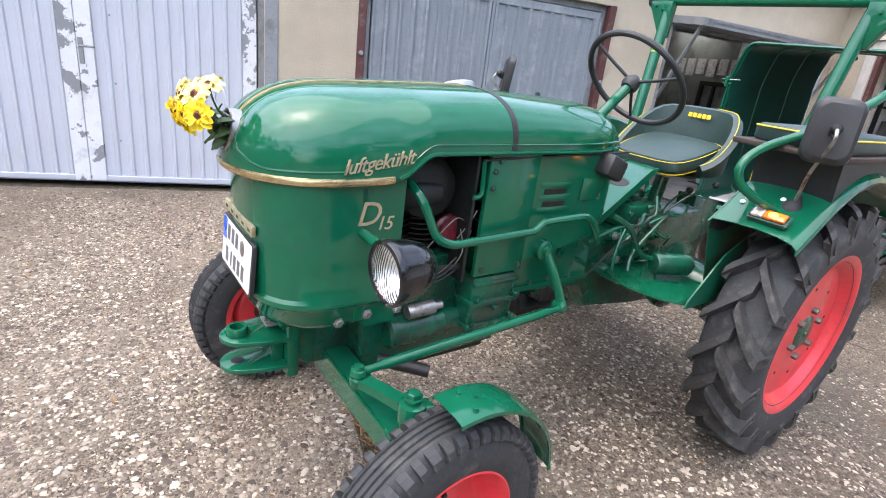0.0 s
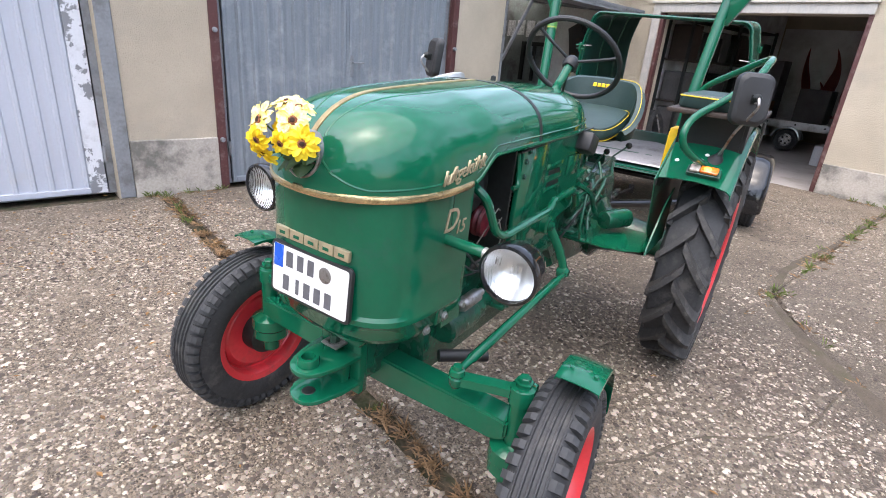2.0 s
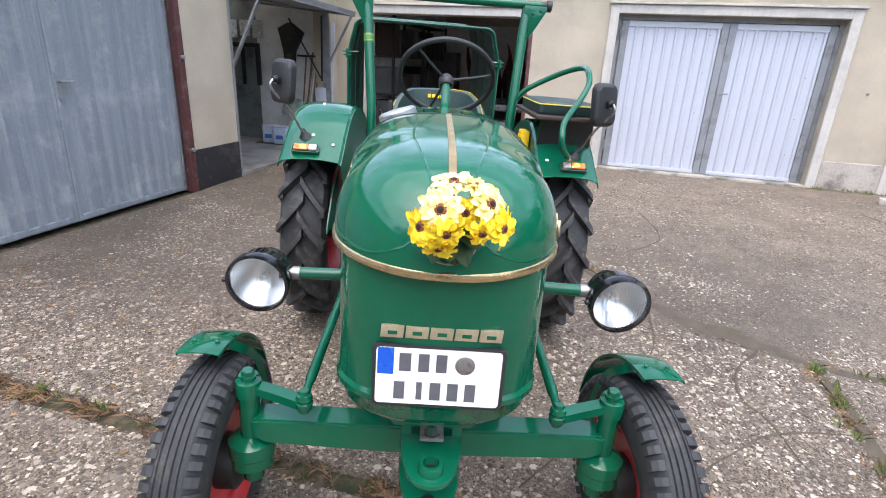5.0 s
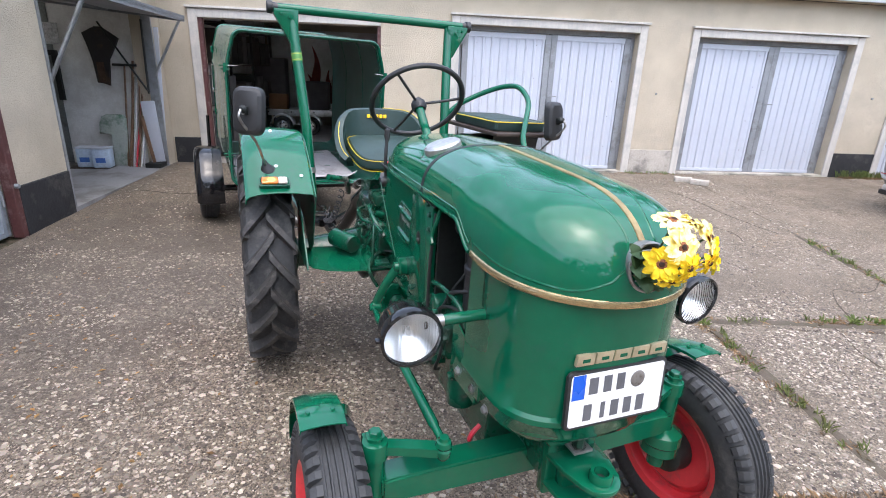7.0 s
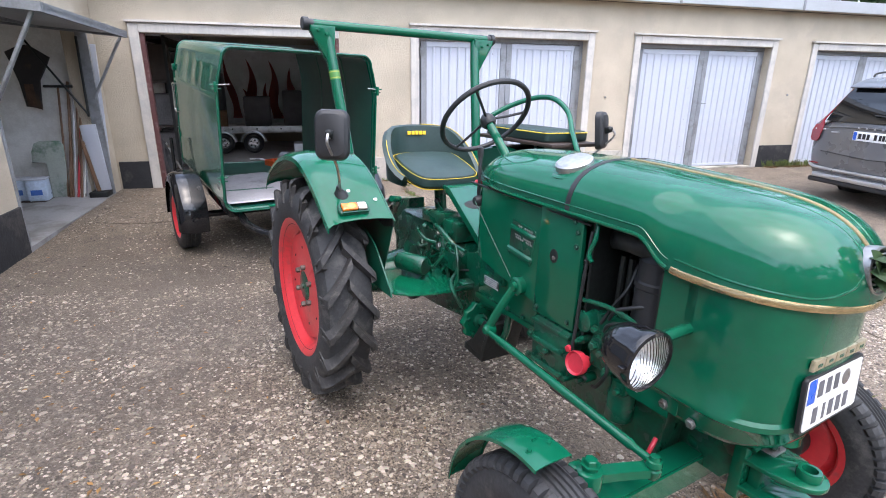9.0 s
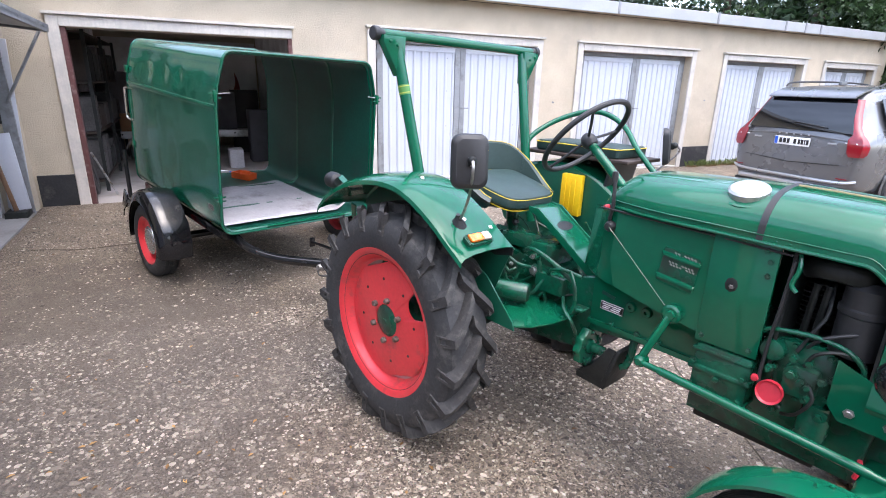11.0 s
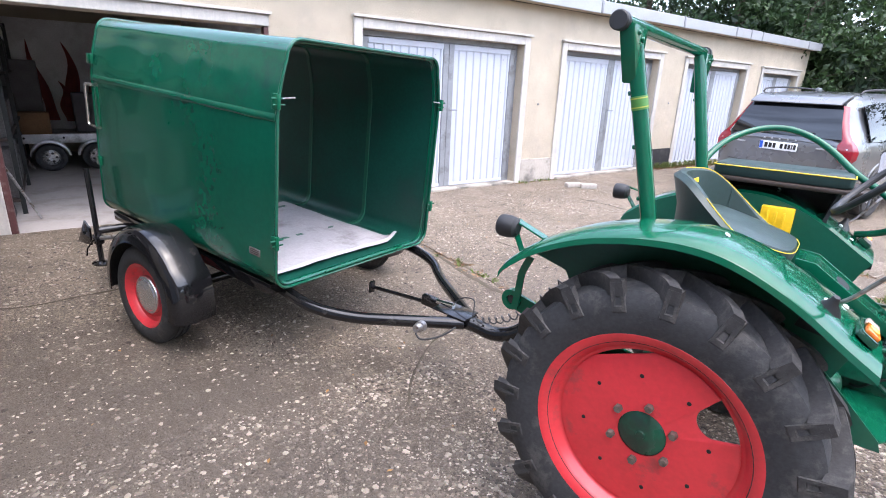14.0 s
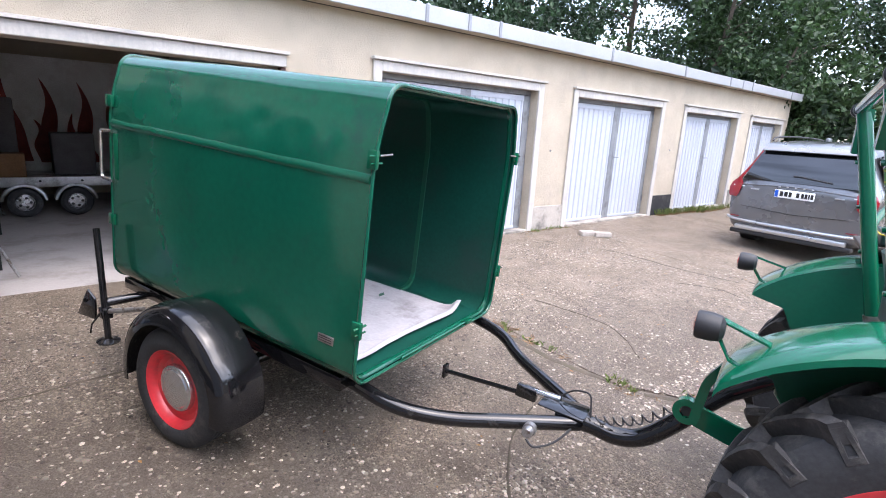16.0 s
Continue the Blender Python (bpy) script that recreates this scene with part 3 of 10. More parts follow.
def lay_ground():
    bm = nbm()
    xs = [-400, -60, -14, -9] + [-3.6 + 0.6 * i for i in range(31)] + [20, 60, 400]
    ys = [-400, -60, -14, -6] + [-3.0 + 0.6 * i for i in range(22)] + [16, 22, 60, 400]
    rows = [[bm.verts.new((x, y, gz(x, y) - 0.025)) for x in xs] for y in ys]
    for a, c in zip(rows, rows[1:]):
        for i in range(len(xs) - 1):
            bm.faces.new((a[i], a[i + 1], c[i + 1], c[i]))
    g = part("ground", bm, M_soil, None, smooth=True)
    return tagged(g, "bare soil under and around the concrete yard", "ground", kind="structure")


lay_ground()
pavement = empty("pavement", Matrix(), "worn pebble concrete yard slabs with mossy joints", "pavement", kind="structure")


def wavy(a, b, amp=0.018, step=0.12, seed=0.0):
    """Points from a to b (b left out), wandering a little."""
    a, b = V(a), V(b)
    n = max(1, int((b - a).length / step))
    s = (b - a).normalized()
    out = []
    for i in range(n):
        u = i / n
        k = 0 if i == 0 else amp * noise.noise(V((a.x * 3 + seed, a.y * 3, u * n * 0.35))) + amp * 0.5 * noise.noise(V((a.x, a.y + seed, u * n * 1.1)))
        p = a + (b - a) * u
        out.append((p.x - s.y * k, p.y + s.x * k))
    return out


def slab(corners, gap=0.014):
    """One concrete slab with worn wavy edges, following the fall of the yard."""
    c = V((sum(p[0] for p in corners) / len(corners), sum(p[1] for p in corners) / len(corners)))
    pts = []
    for i, p in enumerate(corners):
        q = corners[(i + 1) % len(corners)]
        pts += wavy(p, q, seed=i * 7.3 + c.x)
    bm = nbm()
    f = bm.faces.new([bm.verts.new((x, y, 0)) for x, y in pts])
    x0, x1 = min(p[0] for p in pts), max(p[0] for p in pts)
    y0, y1 = min(p[1] for p in pts), max(p[1] for p in pts)
    for ax, lo, hi in ((0, x0, x1), (1, y0, y1)):
        k = math.ceil(lo / 0.6 + 0.01)
        while k * 0.6 < min(hi, 18 if ax == 0 else 12) and k * 0.6 < hi:
            co, no = [0, 0, 0], [0, 0, 0]
            co[ax], no[ax] = k * 0.6, 1
            bmesh.ops.bisect_plane(bm, geom=bm.verts[:] + bm.edges[:] + bm.faces[:], plane_co=co, plane_no=no)
            k += 1
    bmesh.ops.inset_region(bm, faces=bm.faces[:], thickness=gap, depth=0, use_boundary=True)
    rim = {v for e in bm.edges if e.is_boundary for v in e.verts}
    for v in bm.verts:
        v.co.z = gz(v.co.x, v.co.y) - (0.022 if v in rim else 0.0)
    part("slab", bm, M_ground, pavement)


DIAG = [(0.1, 5.75), (0.55, 5.12), (1.14, 4.6), (1.52, 4.5), (2.16, 4.33), (3.38, 4.2)]
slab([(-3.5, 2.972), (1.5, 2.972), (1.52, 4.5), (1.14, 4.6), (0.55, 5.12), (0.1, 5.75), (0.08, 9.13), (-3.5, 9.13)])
slab([(1.5, 2.972), (3.3, 2.972), (3.38, 4.2), (2.16, 4.33), (1.52, 4.5)])
slab(DIAG + [(3.72, 6.2), (3.9, 9.13), (0.08, 9.13)])
slab([(3.3, 2.972), (9.0, 2.972), (9.0, 9.13), (3.9, 9.13), (3.72, 6.2), (3.38, 4.2)])
slab([(9.0, 2.972), (17.0, 2.972), (17.0, 9.13), (9.0, 9.13)])
slab([(-3.5, -5.0), (0.1, -5.0), (0.1, 2.888), (-3.5, 2.888)])
slab([(0.1, -5.0), (3.3, -5.0), (3.3, 2.888), (1.5, 2.888), (0.1, 2.888)])
slab([(3.3, -5.0), (17.0, -5.0), (17.0, 2.888), (9.0, 2.888), (3.3, 2.888)])

# dirt in the slab joints, and finer cracks: x, y, width
JOINTS = [
    [(0.15, 5.6, 0.05), (0.30, 5.38, 0.07), (0.52, 5.16, 0.11), (0.80, 4.92, 0.12), (1.0, 4.76, 0.18), (1.22, 4.70, 0.20), (1.40, 4.62, 0.17), (1.56, 4.50, 0.10), (1.76, 4.46, 0.07), (2.3, 4.41, 0.08), (2.9, 4.34, 0.08), (3.35, 4.22, 0.06)],
    [(1.50, 3.0, 0.05), (1.52, 3.6, 0.08), (1.55, 4.1, 0.07), (1.54, 4.4, 0.05)],
    [(3.42, 4.4, 0.05), (3.55, 5.1, 0.06), (3.61, 5.5, 0.10), (3.62, 5.9, 0.07), (3.70, 6.3, 0.05)],
    [(0.09, 5.8, 0.05), (0.0, 6.3, 0.07), (0.06, 7.2, 0.04), (0.09, 8.6, 0.05)],
]
CRACKS = [
    [(-3.3, 7.44, 0.012), (-3.13, 7.41, 0.022), (-2.88, 7.34, 0.018), (-2.5, 7.38, 0.022), (-2.2, 7.44, 0.010)],
    [(-1.55, 5.16, 0.008), (-1.39, 5.28, 0.016), (-1.20, 5.50, 0.020), (-0.95, 5.72, 0.014), (-0.79, 5.80, 0.018), (-0.4, 5.95, 0.010)],
    [(0.1, 3.1, 0.008), (0.35, 3.55, 0.012), (0.45, 3.9, 0.016), (0.68, 4.30, 0.010), (0.72, 4.9, 0.014)],
    [(3.17, 7.99, 0.02), (3.3, 7.65, 0.025), (3.35, 7.0, 0.015), (3.52, 6.33, 0.02)],
    [(2.78, 6.7, 0.01), (3.02, 6.37, 0.016), (2.96, 6.11, 0.01)],
    [(3.55, 5.15, 0.014), (3.2, 4.92, 0.018), (2.95, 4.97, 0.012), (2.62, 4.45, 0.014)],
    [(2.42, 4.35, 0.012), (2.28, 3.85, 0.016), (2.5, 3.3, 0.01)],
    [(3.1, 4.3, 0.01), (2.9, 3.8, 0.016), (3.1, 3.3, 0.012)],
    [(1.5, 3.9, 0.01), (1.1, 3.75, 0.014), (0.75, 3.35, 0.012), (0.7, 2.98, 0.01)],
    [(0.62, 5.9, 0.008), (0.95, 6.4, 0.014), (0.85, 7.1, 0.01)],
    [(1.30, 4.60, 0.012), (1.10, 4.25, 0.020), (1.06, 4.0, 0.026), (1.14, 3.85, 0.016), (1.22, 3.5, 0.012)],
]
BARE = set()
for strip in JOINTS:
    for p in smooth_path([V(q) for q in strip], 24):
        r = p.z * 0.5 + 0.01
        for ix in range(int((p.x - r) * 50), int((p.x + r) * 50) + 1):
            for iy in range(int((p.y - r) * 50), int((p.y + r) * 50) + 1):
                BARE.add((ix, iy))


def pebbles():
    """Pebbles standing proud of the worn slabs, thick in some patches and rare in others."""
    rs = random.Random(31)
    vs, fs = [], []
    ring = [(math.cos(k * math.pi / 3), math.sin(k * math.pi / 3)) for k in range(6)]
    done = 0
    while done < 200000:
        x, y = (rs.uniform(-3.4, 4.2), rs.uniform(0.4, 8.7)) if rs.random() < 0.45 else (rs.uniform(-3.2, 2.6), rs.uniform(1.2, 5.6))
        d = noise.noise(V((x * 1.1, y * 1.1, 3.0))) + 0.5 * noise.noise(V((x * 3.1, y * 3.1, 8.0)))
        far = max(0.0, y - 4.5) * 0.05
        if rs.random() > 0.70 + 0.95 * d - far or abs(y - 2.93) < 0.05 or ((int(x * 50), int(y * 50)) in BARE and rs.random() < 0.85):
            done += 1 if rs.random() < 0.15 else 0
            continue
        r = min(max(rs.lognormvariate(-4.95, 0.42), 0.0038), 0.019)
        an, asp, z = rs.uniform(0, 6.28), rs.uniform(0.55, 0.95), gz(x, y)
        c, s = math.cos(an), math.sin(an)
        o = len(vs)
        for u, v in ring:
            k = r * rs.uniform(0.82, 1.12)
            vs.append((x + k * (u * c - asp * v * s), y + k * (u * s + asp * v * c), z - 0.0006))
        vs.append((x, y, z + r * rs.uniform(0.25, 0.50)))
        fs += [(o + k, o + (k + 1) % 6, o + 6) for k in range(6)]
        done += 1
    me = bpy.data.meshes.new("pebbles")
    me.from_pydata(vs, [], fs)
    me.materials.append(M_pebble)
    me.shade_smooth()
    tagged(new("pebbles", me), "small grey, brown and pale pebbles bedded in concrete", "pebbles", kind="stuff")


pebbles()


def dirt_strip(name, pts, label, seed):
    """A strip of trodden dirt along a joint or crack: points are x, y and width."""
    path = smooth_path([V((x, y, w)) for x, y, w in pts], 8)
    bm = nbm()
    rows = []
    for i, p in enumerate(path):
        q = path[min(i + 1, len(path) - 1)] - path[max(i - 1, 0)]
        side = V((-q.y, q.x)).normalized()
        w = [p.z * 0.5 * (1 + 0.55 * noise.noise(V((p.x * 7 + seed, p.y * 7, k * 9.0)))) for k in (-1, 1)]
        off = 0.02 * noise.noise(V((p.x * 4, p.y * 4, seed)))
        row = []
        for k, ww in ((-1, w[0]), (0, 0), (1, w[1])):
            x, y = p.x + side.x * (k * ww + off), p.y + side.y * (k * ww + off)
            row.append(V((x, y, gz(x, y) + (0.0045 if k == 0 else -0.0005))))
        rows.append(row)
    loft(bm, rows, False)
    part("joint_fill" if name == "j" else "crack", bm, M_fill, pavement, label)


for k, strip in enumerate(JOINTS):
    dirt_strip("j", strip, "trodden brown dirt in a slab joint", 1.0 + k)
for k, strip in enumerate(CRACKS):
    dirt_strip("c", strip, "dark crack in the concrete", 10.0 + k)

# ---- garage row (north) and wing (west) ----
ROOF = 2.60


def wall_with_openings(name, axis, face, back, lo, hi, top, openings, label, sides=None):
    """A wall along x or y with openings (a, b, height)."""
    bm = nbm()

    def blk(a, b, z0, z1):
        if b - a < 1e-4 or z1 - z0 < 1e-4:
            return
        if axis == "x":
            box(bm, a, b, min(face, back), max(face, back), z0, z1)
        else:
            box(bm, min(face, back), max(face, back), a, b, z0, z1)
    at = lo
    for a, b, h in openings:
        blk(at, a, -0.1, top)
        blk(a, b, h, top)
        at = b
    blk(at, hi, -0.1, top)
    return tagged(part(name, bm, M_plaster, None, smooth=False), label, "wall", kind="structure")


MAIN = [(-3.03, -0.66, 1.98), (0.41, 2.99, 2.06), (3.89, 6.38, 2.05), (7.33, 9.70, 2.03), (10.50, 12.35, 2.0)]
WING = [(-0.05, 2.62, 2.02), (3.38, 5.92, 2.02), (6.63, 8.90, 2.02)]
wall_with_openings("wall_north", "x", WALL_Y, WALL_Y + 0.25, -3.52, 12.8, ROOF, MAIN, "cream roughcast garage wall with door openings")
wall_with_openings("wall_west", "y", WING_X, WING_X - 0.25, -8.0, 9.15, ROOF, WING, "cream roughcast garage wing wall with three doors")
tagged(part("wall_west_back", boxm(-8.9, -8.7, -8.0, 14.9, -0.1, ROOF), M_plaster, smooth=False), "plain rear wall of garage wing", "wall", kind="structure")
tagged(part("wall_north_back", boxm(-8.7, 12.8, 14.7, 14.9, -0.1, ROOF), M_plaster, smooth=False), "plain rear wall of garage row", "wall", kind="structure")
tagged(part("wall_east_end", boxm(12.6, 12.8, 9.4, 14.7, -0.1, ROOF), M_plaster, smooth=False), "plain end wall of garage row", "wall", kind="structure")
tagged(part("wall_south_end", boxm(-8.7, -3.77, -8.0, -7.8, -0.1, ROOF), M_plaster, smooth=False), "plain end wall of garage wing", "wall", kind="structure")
for k, (x, m) in enumerate(((-3.42, M_indark), (-0.35, M_indark), (3.35, M_indark))):
    tagged(part("wall_partition_%d" % (k + 1), boxm(x - 0.06, x + 0.06, 9.4, 14.7, -0.1, ROOF - 0.05), m, smooth=False), "limewashed partition between garages", "wall", kind="structure")
for k, y in enumerate((6.3, 9.02)):
    tagged(part("wall_wing_partition_%d" % (k + 1), boxm(-8.7, -3.77, y - 0.06, y + 0.06, -0.1, ROOF - 0.05), M_inwall, smooth=False), "white limewashed partition inside garage wing", "wall", kind="structure")
tagged(part("floor_garage_north", boxm(-3.36, -0.41, 9.13, 14.7, -0.1, 0.075), M_screed, smooth=False), "smooth grey screed garage floor", "floor", kind="structure")
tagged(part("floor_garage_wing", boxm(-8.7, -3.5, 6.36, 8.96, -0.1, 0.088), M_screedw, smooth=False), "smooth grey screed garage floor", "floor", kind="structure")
tagged(part("ceiling_north", boxm(-3.7, 12.6, 9.4, 14.7, ROOF - 0.05, ROOF + 0.02), M_indark, smooth=False), "dim limewashed garage ceiling", "ceiling", kind="structure")
tagged(part("ceiling_wing", boxm(-8.7, -3.77, -7.8, 9.1, ROOF - 0.05, ROOF + 0.02), M_inwall, smooth=False), "limewashed garage ceiling", "ceiling", kind="structure")


def roofs():
    r = empty("roof", Matrix(), "flat felted garage roof with pale metal fascia", "roof", kind="structure")
    bm = nbm()
    box(bm, -9.0, 12.85, 8.98, 15.0, ROOF + 0.021, ROOF + 0.14)
    box(bm, -9.0, -3.35, -8.1, 8.97, ROOF + 0.021, ROOF + 0.14)
    part("roof_deck", bm, M_felt, r, smooth=False)
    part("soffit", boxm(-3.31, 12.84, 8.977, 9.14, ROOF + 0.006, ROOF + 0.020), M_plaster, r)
    x = -3.36
    k = 0
    while x < 12.8:
        w = (2.3, 1.9, 0.62, 0.5, 2.4)[k % 5]
        e = min(x + w, 12.85)
        part("fascia_sheet", boxm(x + 0.004, e - 0.004, 8.945, 8.975, ROOF + 0.0 + 0.004 * (k % 2), ROOF + 0.17 + 0.003 * (k % 3), bevel=0.004, seg=1), M_fascia, r)
        part("fascia_joint", boxm(e - 0.02, e + 0.02, 8.935, 8.944, ROOF - 0.005, ROOF + 0.18), M_galv, r)
        x = e
        k += 1
    y = -8.1
    while y < 8.9:
        e = min(y + 2.0, 8.94)
        part("fascia_sheet", boxm(-3.345, -3.315, y + 0.004, e - 0.004, ROOF, ROOF + 0.17, bevel=0.004, seg=1), M_fascia, r)
        y = e


roofs()


def plinth(name, pieces, m, label):
    for i, (x0, x1, y0, y1, top) in enumerate(pieces):
        tagged(part("%s_%d" % (name, i + 1), boxm(x0, x1, y0, y1, -0.1, top, bevel=0.006, seg=1), m), label, "plinth", kind="structure")


PY0, PY1 = WALL_Y - 0.022, WALL_Y - 0.001
plinth("plinth_north", [(-0.655, 0.30, PY0, PY1, 0.42), (3.10, 3.78, PY0, PY1, 0.43), (9.81, 10.39, PY0, PY1, 0.44)], M_plinth, "stained grey cement plinth")
plinth("plinth_black", [(-3.49, -3.13, PY0, PY1, 0.44), (6.49, 7.22, PY0, PY1, 0.45)], M_bitumen, "black bitumen-coated plinth")
PX0, PX1 = WING_X + 0.001, WING_X + 0.024
plinth("plinth_west", [(PX0, PX1, 2.73, 3.375, 0.47), (PX0, PX1, -8.0, -0.06, 0.45)], M_plinth, "stained grey cement plinth on garage wing")
plinth("plinth_west_black", [(PX0, PX1, 5.93, 6.62, 0.44)], M_bitumen, "black bitumen-coated plinth on garage wing")


def trim_round(name, a, b, h, w=0.11, right=True):
    """White plaster band round a garage opening, standing 2 cm proud."""
    bm = nbm()
    y0, y1 = WALL_Y - 0.03, WALL_Y - 0.001
    box(bm, a - w, a, y0, y1, 0.05, h + w - 0.001, bevel=0.006, seg=1)
    if right:
        box(bm, b, b + w, y0, y1, 0.05, h + w - 0.001, bevel=0.006, seg=1)
    box(bm, a + 0.001, b - 0.001, y0, y1, h, h + w, bevel=0.006, seg=1)
    bm2 = nbm()
    box(bm2, a - w - 0.02, b + (w if right else 0) + 0.02, y0 - 0.035, y1, h + w + 0.001, h + w + 0.03, bevel=0.004, seg=1)
    t = tagged(part(name, bm, M_trim), "weathered white plaster band round a garage door", "trim", kind="structure")
    part("drip_edge", bm2, M_trim, t)


for i, (a, b, h) in enumerate(MAIN):
    trim_round("trim_%d" % (i + 1), a, b, h, right=i > 0)


def ribbed_sheet(w, h, pitch=0.105, depth=0.012):
    """Trapezoidal ribbed sheet in the xz plane, ribs standing out to -y."""
    bm = nbm()
    prof = []
    n = max(1, round(w / pitch))
    p = w / n
    for i in range(n):
        x = i * p
        prof += [(x, 0), (x + 0.62 * p, 0), (x + 0.72 * p, -depth), (x + 0.90 * p, -depth)]
    prof.append((w, 0))
    R = [[bm.verts.new((x, y, z)) for x, y in prof] for z in (0, h)]
    for a, b in zip(range(len(prof) - 1), range(1, len(prof))):
        bm.faces.new((R[0][a], R[0][b], R[1][b], R[1][a]))
    return thick(bm, 0.004)


def swing_door(name, m, w, h, sheet, rim, label, mid=0.5, rimw=0.065, handle=True, pitch=0.105, depth=0.012):
    """A pair of framed sheet-steel leaves in a steel frame; local x along the wall, -y outwards."""
    d = empty(name, m, label, "garage door", "garage doors", kind="structure")
    bm = nbm()
    box(bm, 0.0, 0.05, 0.02, 0.09, 0, h)
    box(bm, w - 0.05, w, 0.02, 0.09, 0, h)
    box(bm, 0.0501, w - 0.0501, 0.02, 0.09, h - 0.06, h)
    box(bm, 0.0501, w - 0.0501, 0.02, 0.09, 0.0, 0.012)
    part("frame", bm, M_galv, d, smooth=False)
    xm = 0.06 + (w - 0.12) * mid
    for k, (a, b) in enumerate(((0.06, xm - 0.002), (xm + 0.002, w - 0.06))):
        leaf = nbm()
        t0, t1, y0, y1 = 0.012, h - 0.07, 0.0, 0.04
        box(leaf, a, a + rimw, y0, y1, t0, t1, bevel=0.004, seg=1)
        box(leaf, b - rimw, b, y0, y1, t0, t1, bevel=0.004, seg=1)
        lf = part("leaf", leaf, rim, d)
        rail = nbm()
        box(rail, a + rimw + 0.0005, b - rimw - 0.0005, y0, y1, t1 - 0.07, t1, bevel=0.004, seg=1)
        box(rail, a + rimw + 0.0005, b - rimw - 0.0005, y0, y1, t0, t0 + 0.045, bevel=0.004, seg=1)
        part("cross_rail", rail, sheet, lf)
        s = part("sheet", ribbed_sheet(b - a - 2 * rimw - 0.002, t1 - t0 - 0.11, pitch, depth), sheet, lf)
        s.location = (a + rimw + 0.001, 0.020, t0 + 0.042)
        for z in (0.25, 1.7):
            x = a - 0.012 if k == 0 else b + 0.012
            part("hinge", lathem([(0, 0), (0.012, 0), (0.012, 0.12), (0, 0.12)], pose(x, -0.004, z), 10), M_galv, lf)
        for z in (0.35, 0.8, 1.3, 1.75):
            for x in (a + rimw + 0.12, b - rimw - 0.12):
                part("rivet", lathem([(0, 0.004), (0.006, 0.003), (0.008, 0)], pose(x, 0.018, z, 90), 8), M_galv, lf)
    if handle:
        hb = nbm()
        box(hb, xm + 0.01, xm + 0.045, -0.008, -0.001, 0.93, 1.12, bevel=0.003, seg=1)
        tube(hb, [(xm + 0.028, -0.008, 1.06), (xm + 0.028, -0.05, 1.06)], 0.007, sides=8)
        tube(hb, [(xm + 0.028, -0.045, 1.06), (xm + 0.13, -0.045, 1.06)], 0.008, sides=8)
        part("handle", hb, M_galv, d)
    return d


for i, (a, b, h) in enumerate(MAIN[1:]):
    z0 = 0.095
    swing_door("door_%d" % (i + 1), pose(a, WALL_Y + 0.11, z0), b - a, h - z0, M_white, M_galv, "white ribbed sheet-steel double garage door in a grey steel frame", mid=0.52, rimw=0.085, pitch=0.125, depth=0.018)
for i, (a, b, h) in enumerate(MAIN[1:]):
    tagged(part("sill_%d" % (i + 1), boxm(a + 0.002, b - 0.002, 9.12, 9.40, -0.1, 0.101, bevel=0.004, seg=1), M_plinth), "worn cement door sill", "sill", kind="structure")
# wing doors: local x runs along +y, outwards is +x
swing_door("door_white_west", pose(WING_X - 0.10, -0.05, 0.05, 0, 0, 90), 2.67, 1.97, M_white, M_peel, "white ribbed double garage door with flaking paint on its middle stile", mid=0.495, rimw=0.11)
swing_door("door_grey_west", pose(WING_X - 0.05, 3.44, 0.05, 0, 0, 90), 2.42, 1.97, M_greydoor, M_greydoor, "blue-grey painted ribbed sheet-steel double garage door", mid=0.5, rimw=0.03, handle=True, pitch=0.115, depth=0.034)


def oxide_posts():
    for i, (x, y0, y1, h, ax) in enumerate(((0, 3.375, 3.445, 2.02, "w"), (0, 5.855, 5.925, 2.02, "w"))):
        o = tagged(part("door_post_%d" % (i + 1), boxm(WING_X - 0.06, WING_X + 0.02, y0, y1, 0.03, h, bevel=0.005, seg=1), M_oxide), "red oxide painted steel door post", "door frame", kind="structure")
        for z in (0.45, 1.30):
            part("hinge_boss", lathem([(0, 0.03), (0.016, 0.028), (0.02, 0.015), (0.02, 0)], pose(WING_X + 0.02, (y0 + y1) / 2, z, 0, 90), 14), M_galv, o)
    for i, x in enumerate((-3.03, -0.71)):
        tagged(part("door_post_%d" % (i + 3), boxm(x, x + 0.05, WALL_Y + 0.0, WALL_Y + 0.08, 0.05, 1.98, bevel=0.005, seg=1), M_oxide), "red oxide painted steel door post of an open garage", "door frame", kind="structure")
    tagged(part("door_post_5", boxm(WING_X - 0.08, WING_X + 0.012, 2.625, 2.728, 0.03, 2.1, bevel=0.006, seg=1), M_galv), "grey steel post beside the white garage door", "door frame", kind="structure")


oxide_posts()

# ---- tractor (local x forward from the rear axle, y to its left) ----
TM = Matrix.Translation((-0.6007, 4.3193, 0.0)) @ Matrix.Rotation(radians(-74.3), 4, "Z") @ Matrix.Rotation(radians(-1.4), 4, "X")
tractor = empty("tractor", TM, "glossy green vintage farm tractor with red wheels, sunflowers on its nose", "tractor")


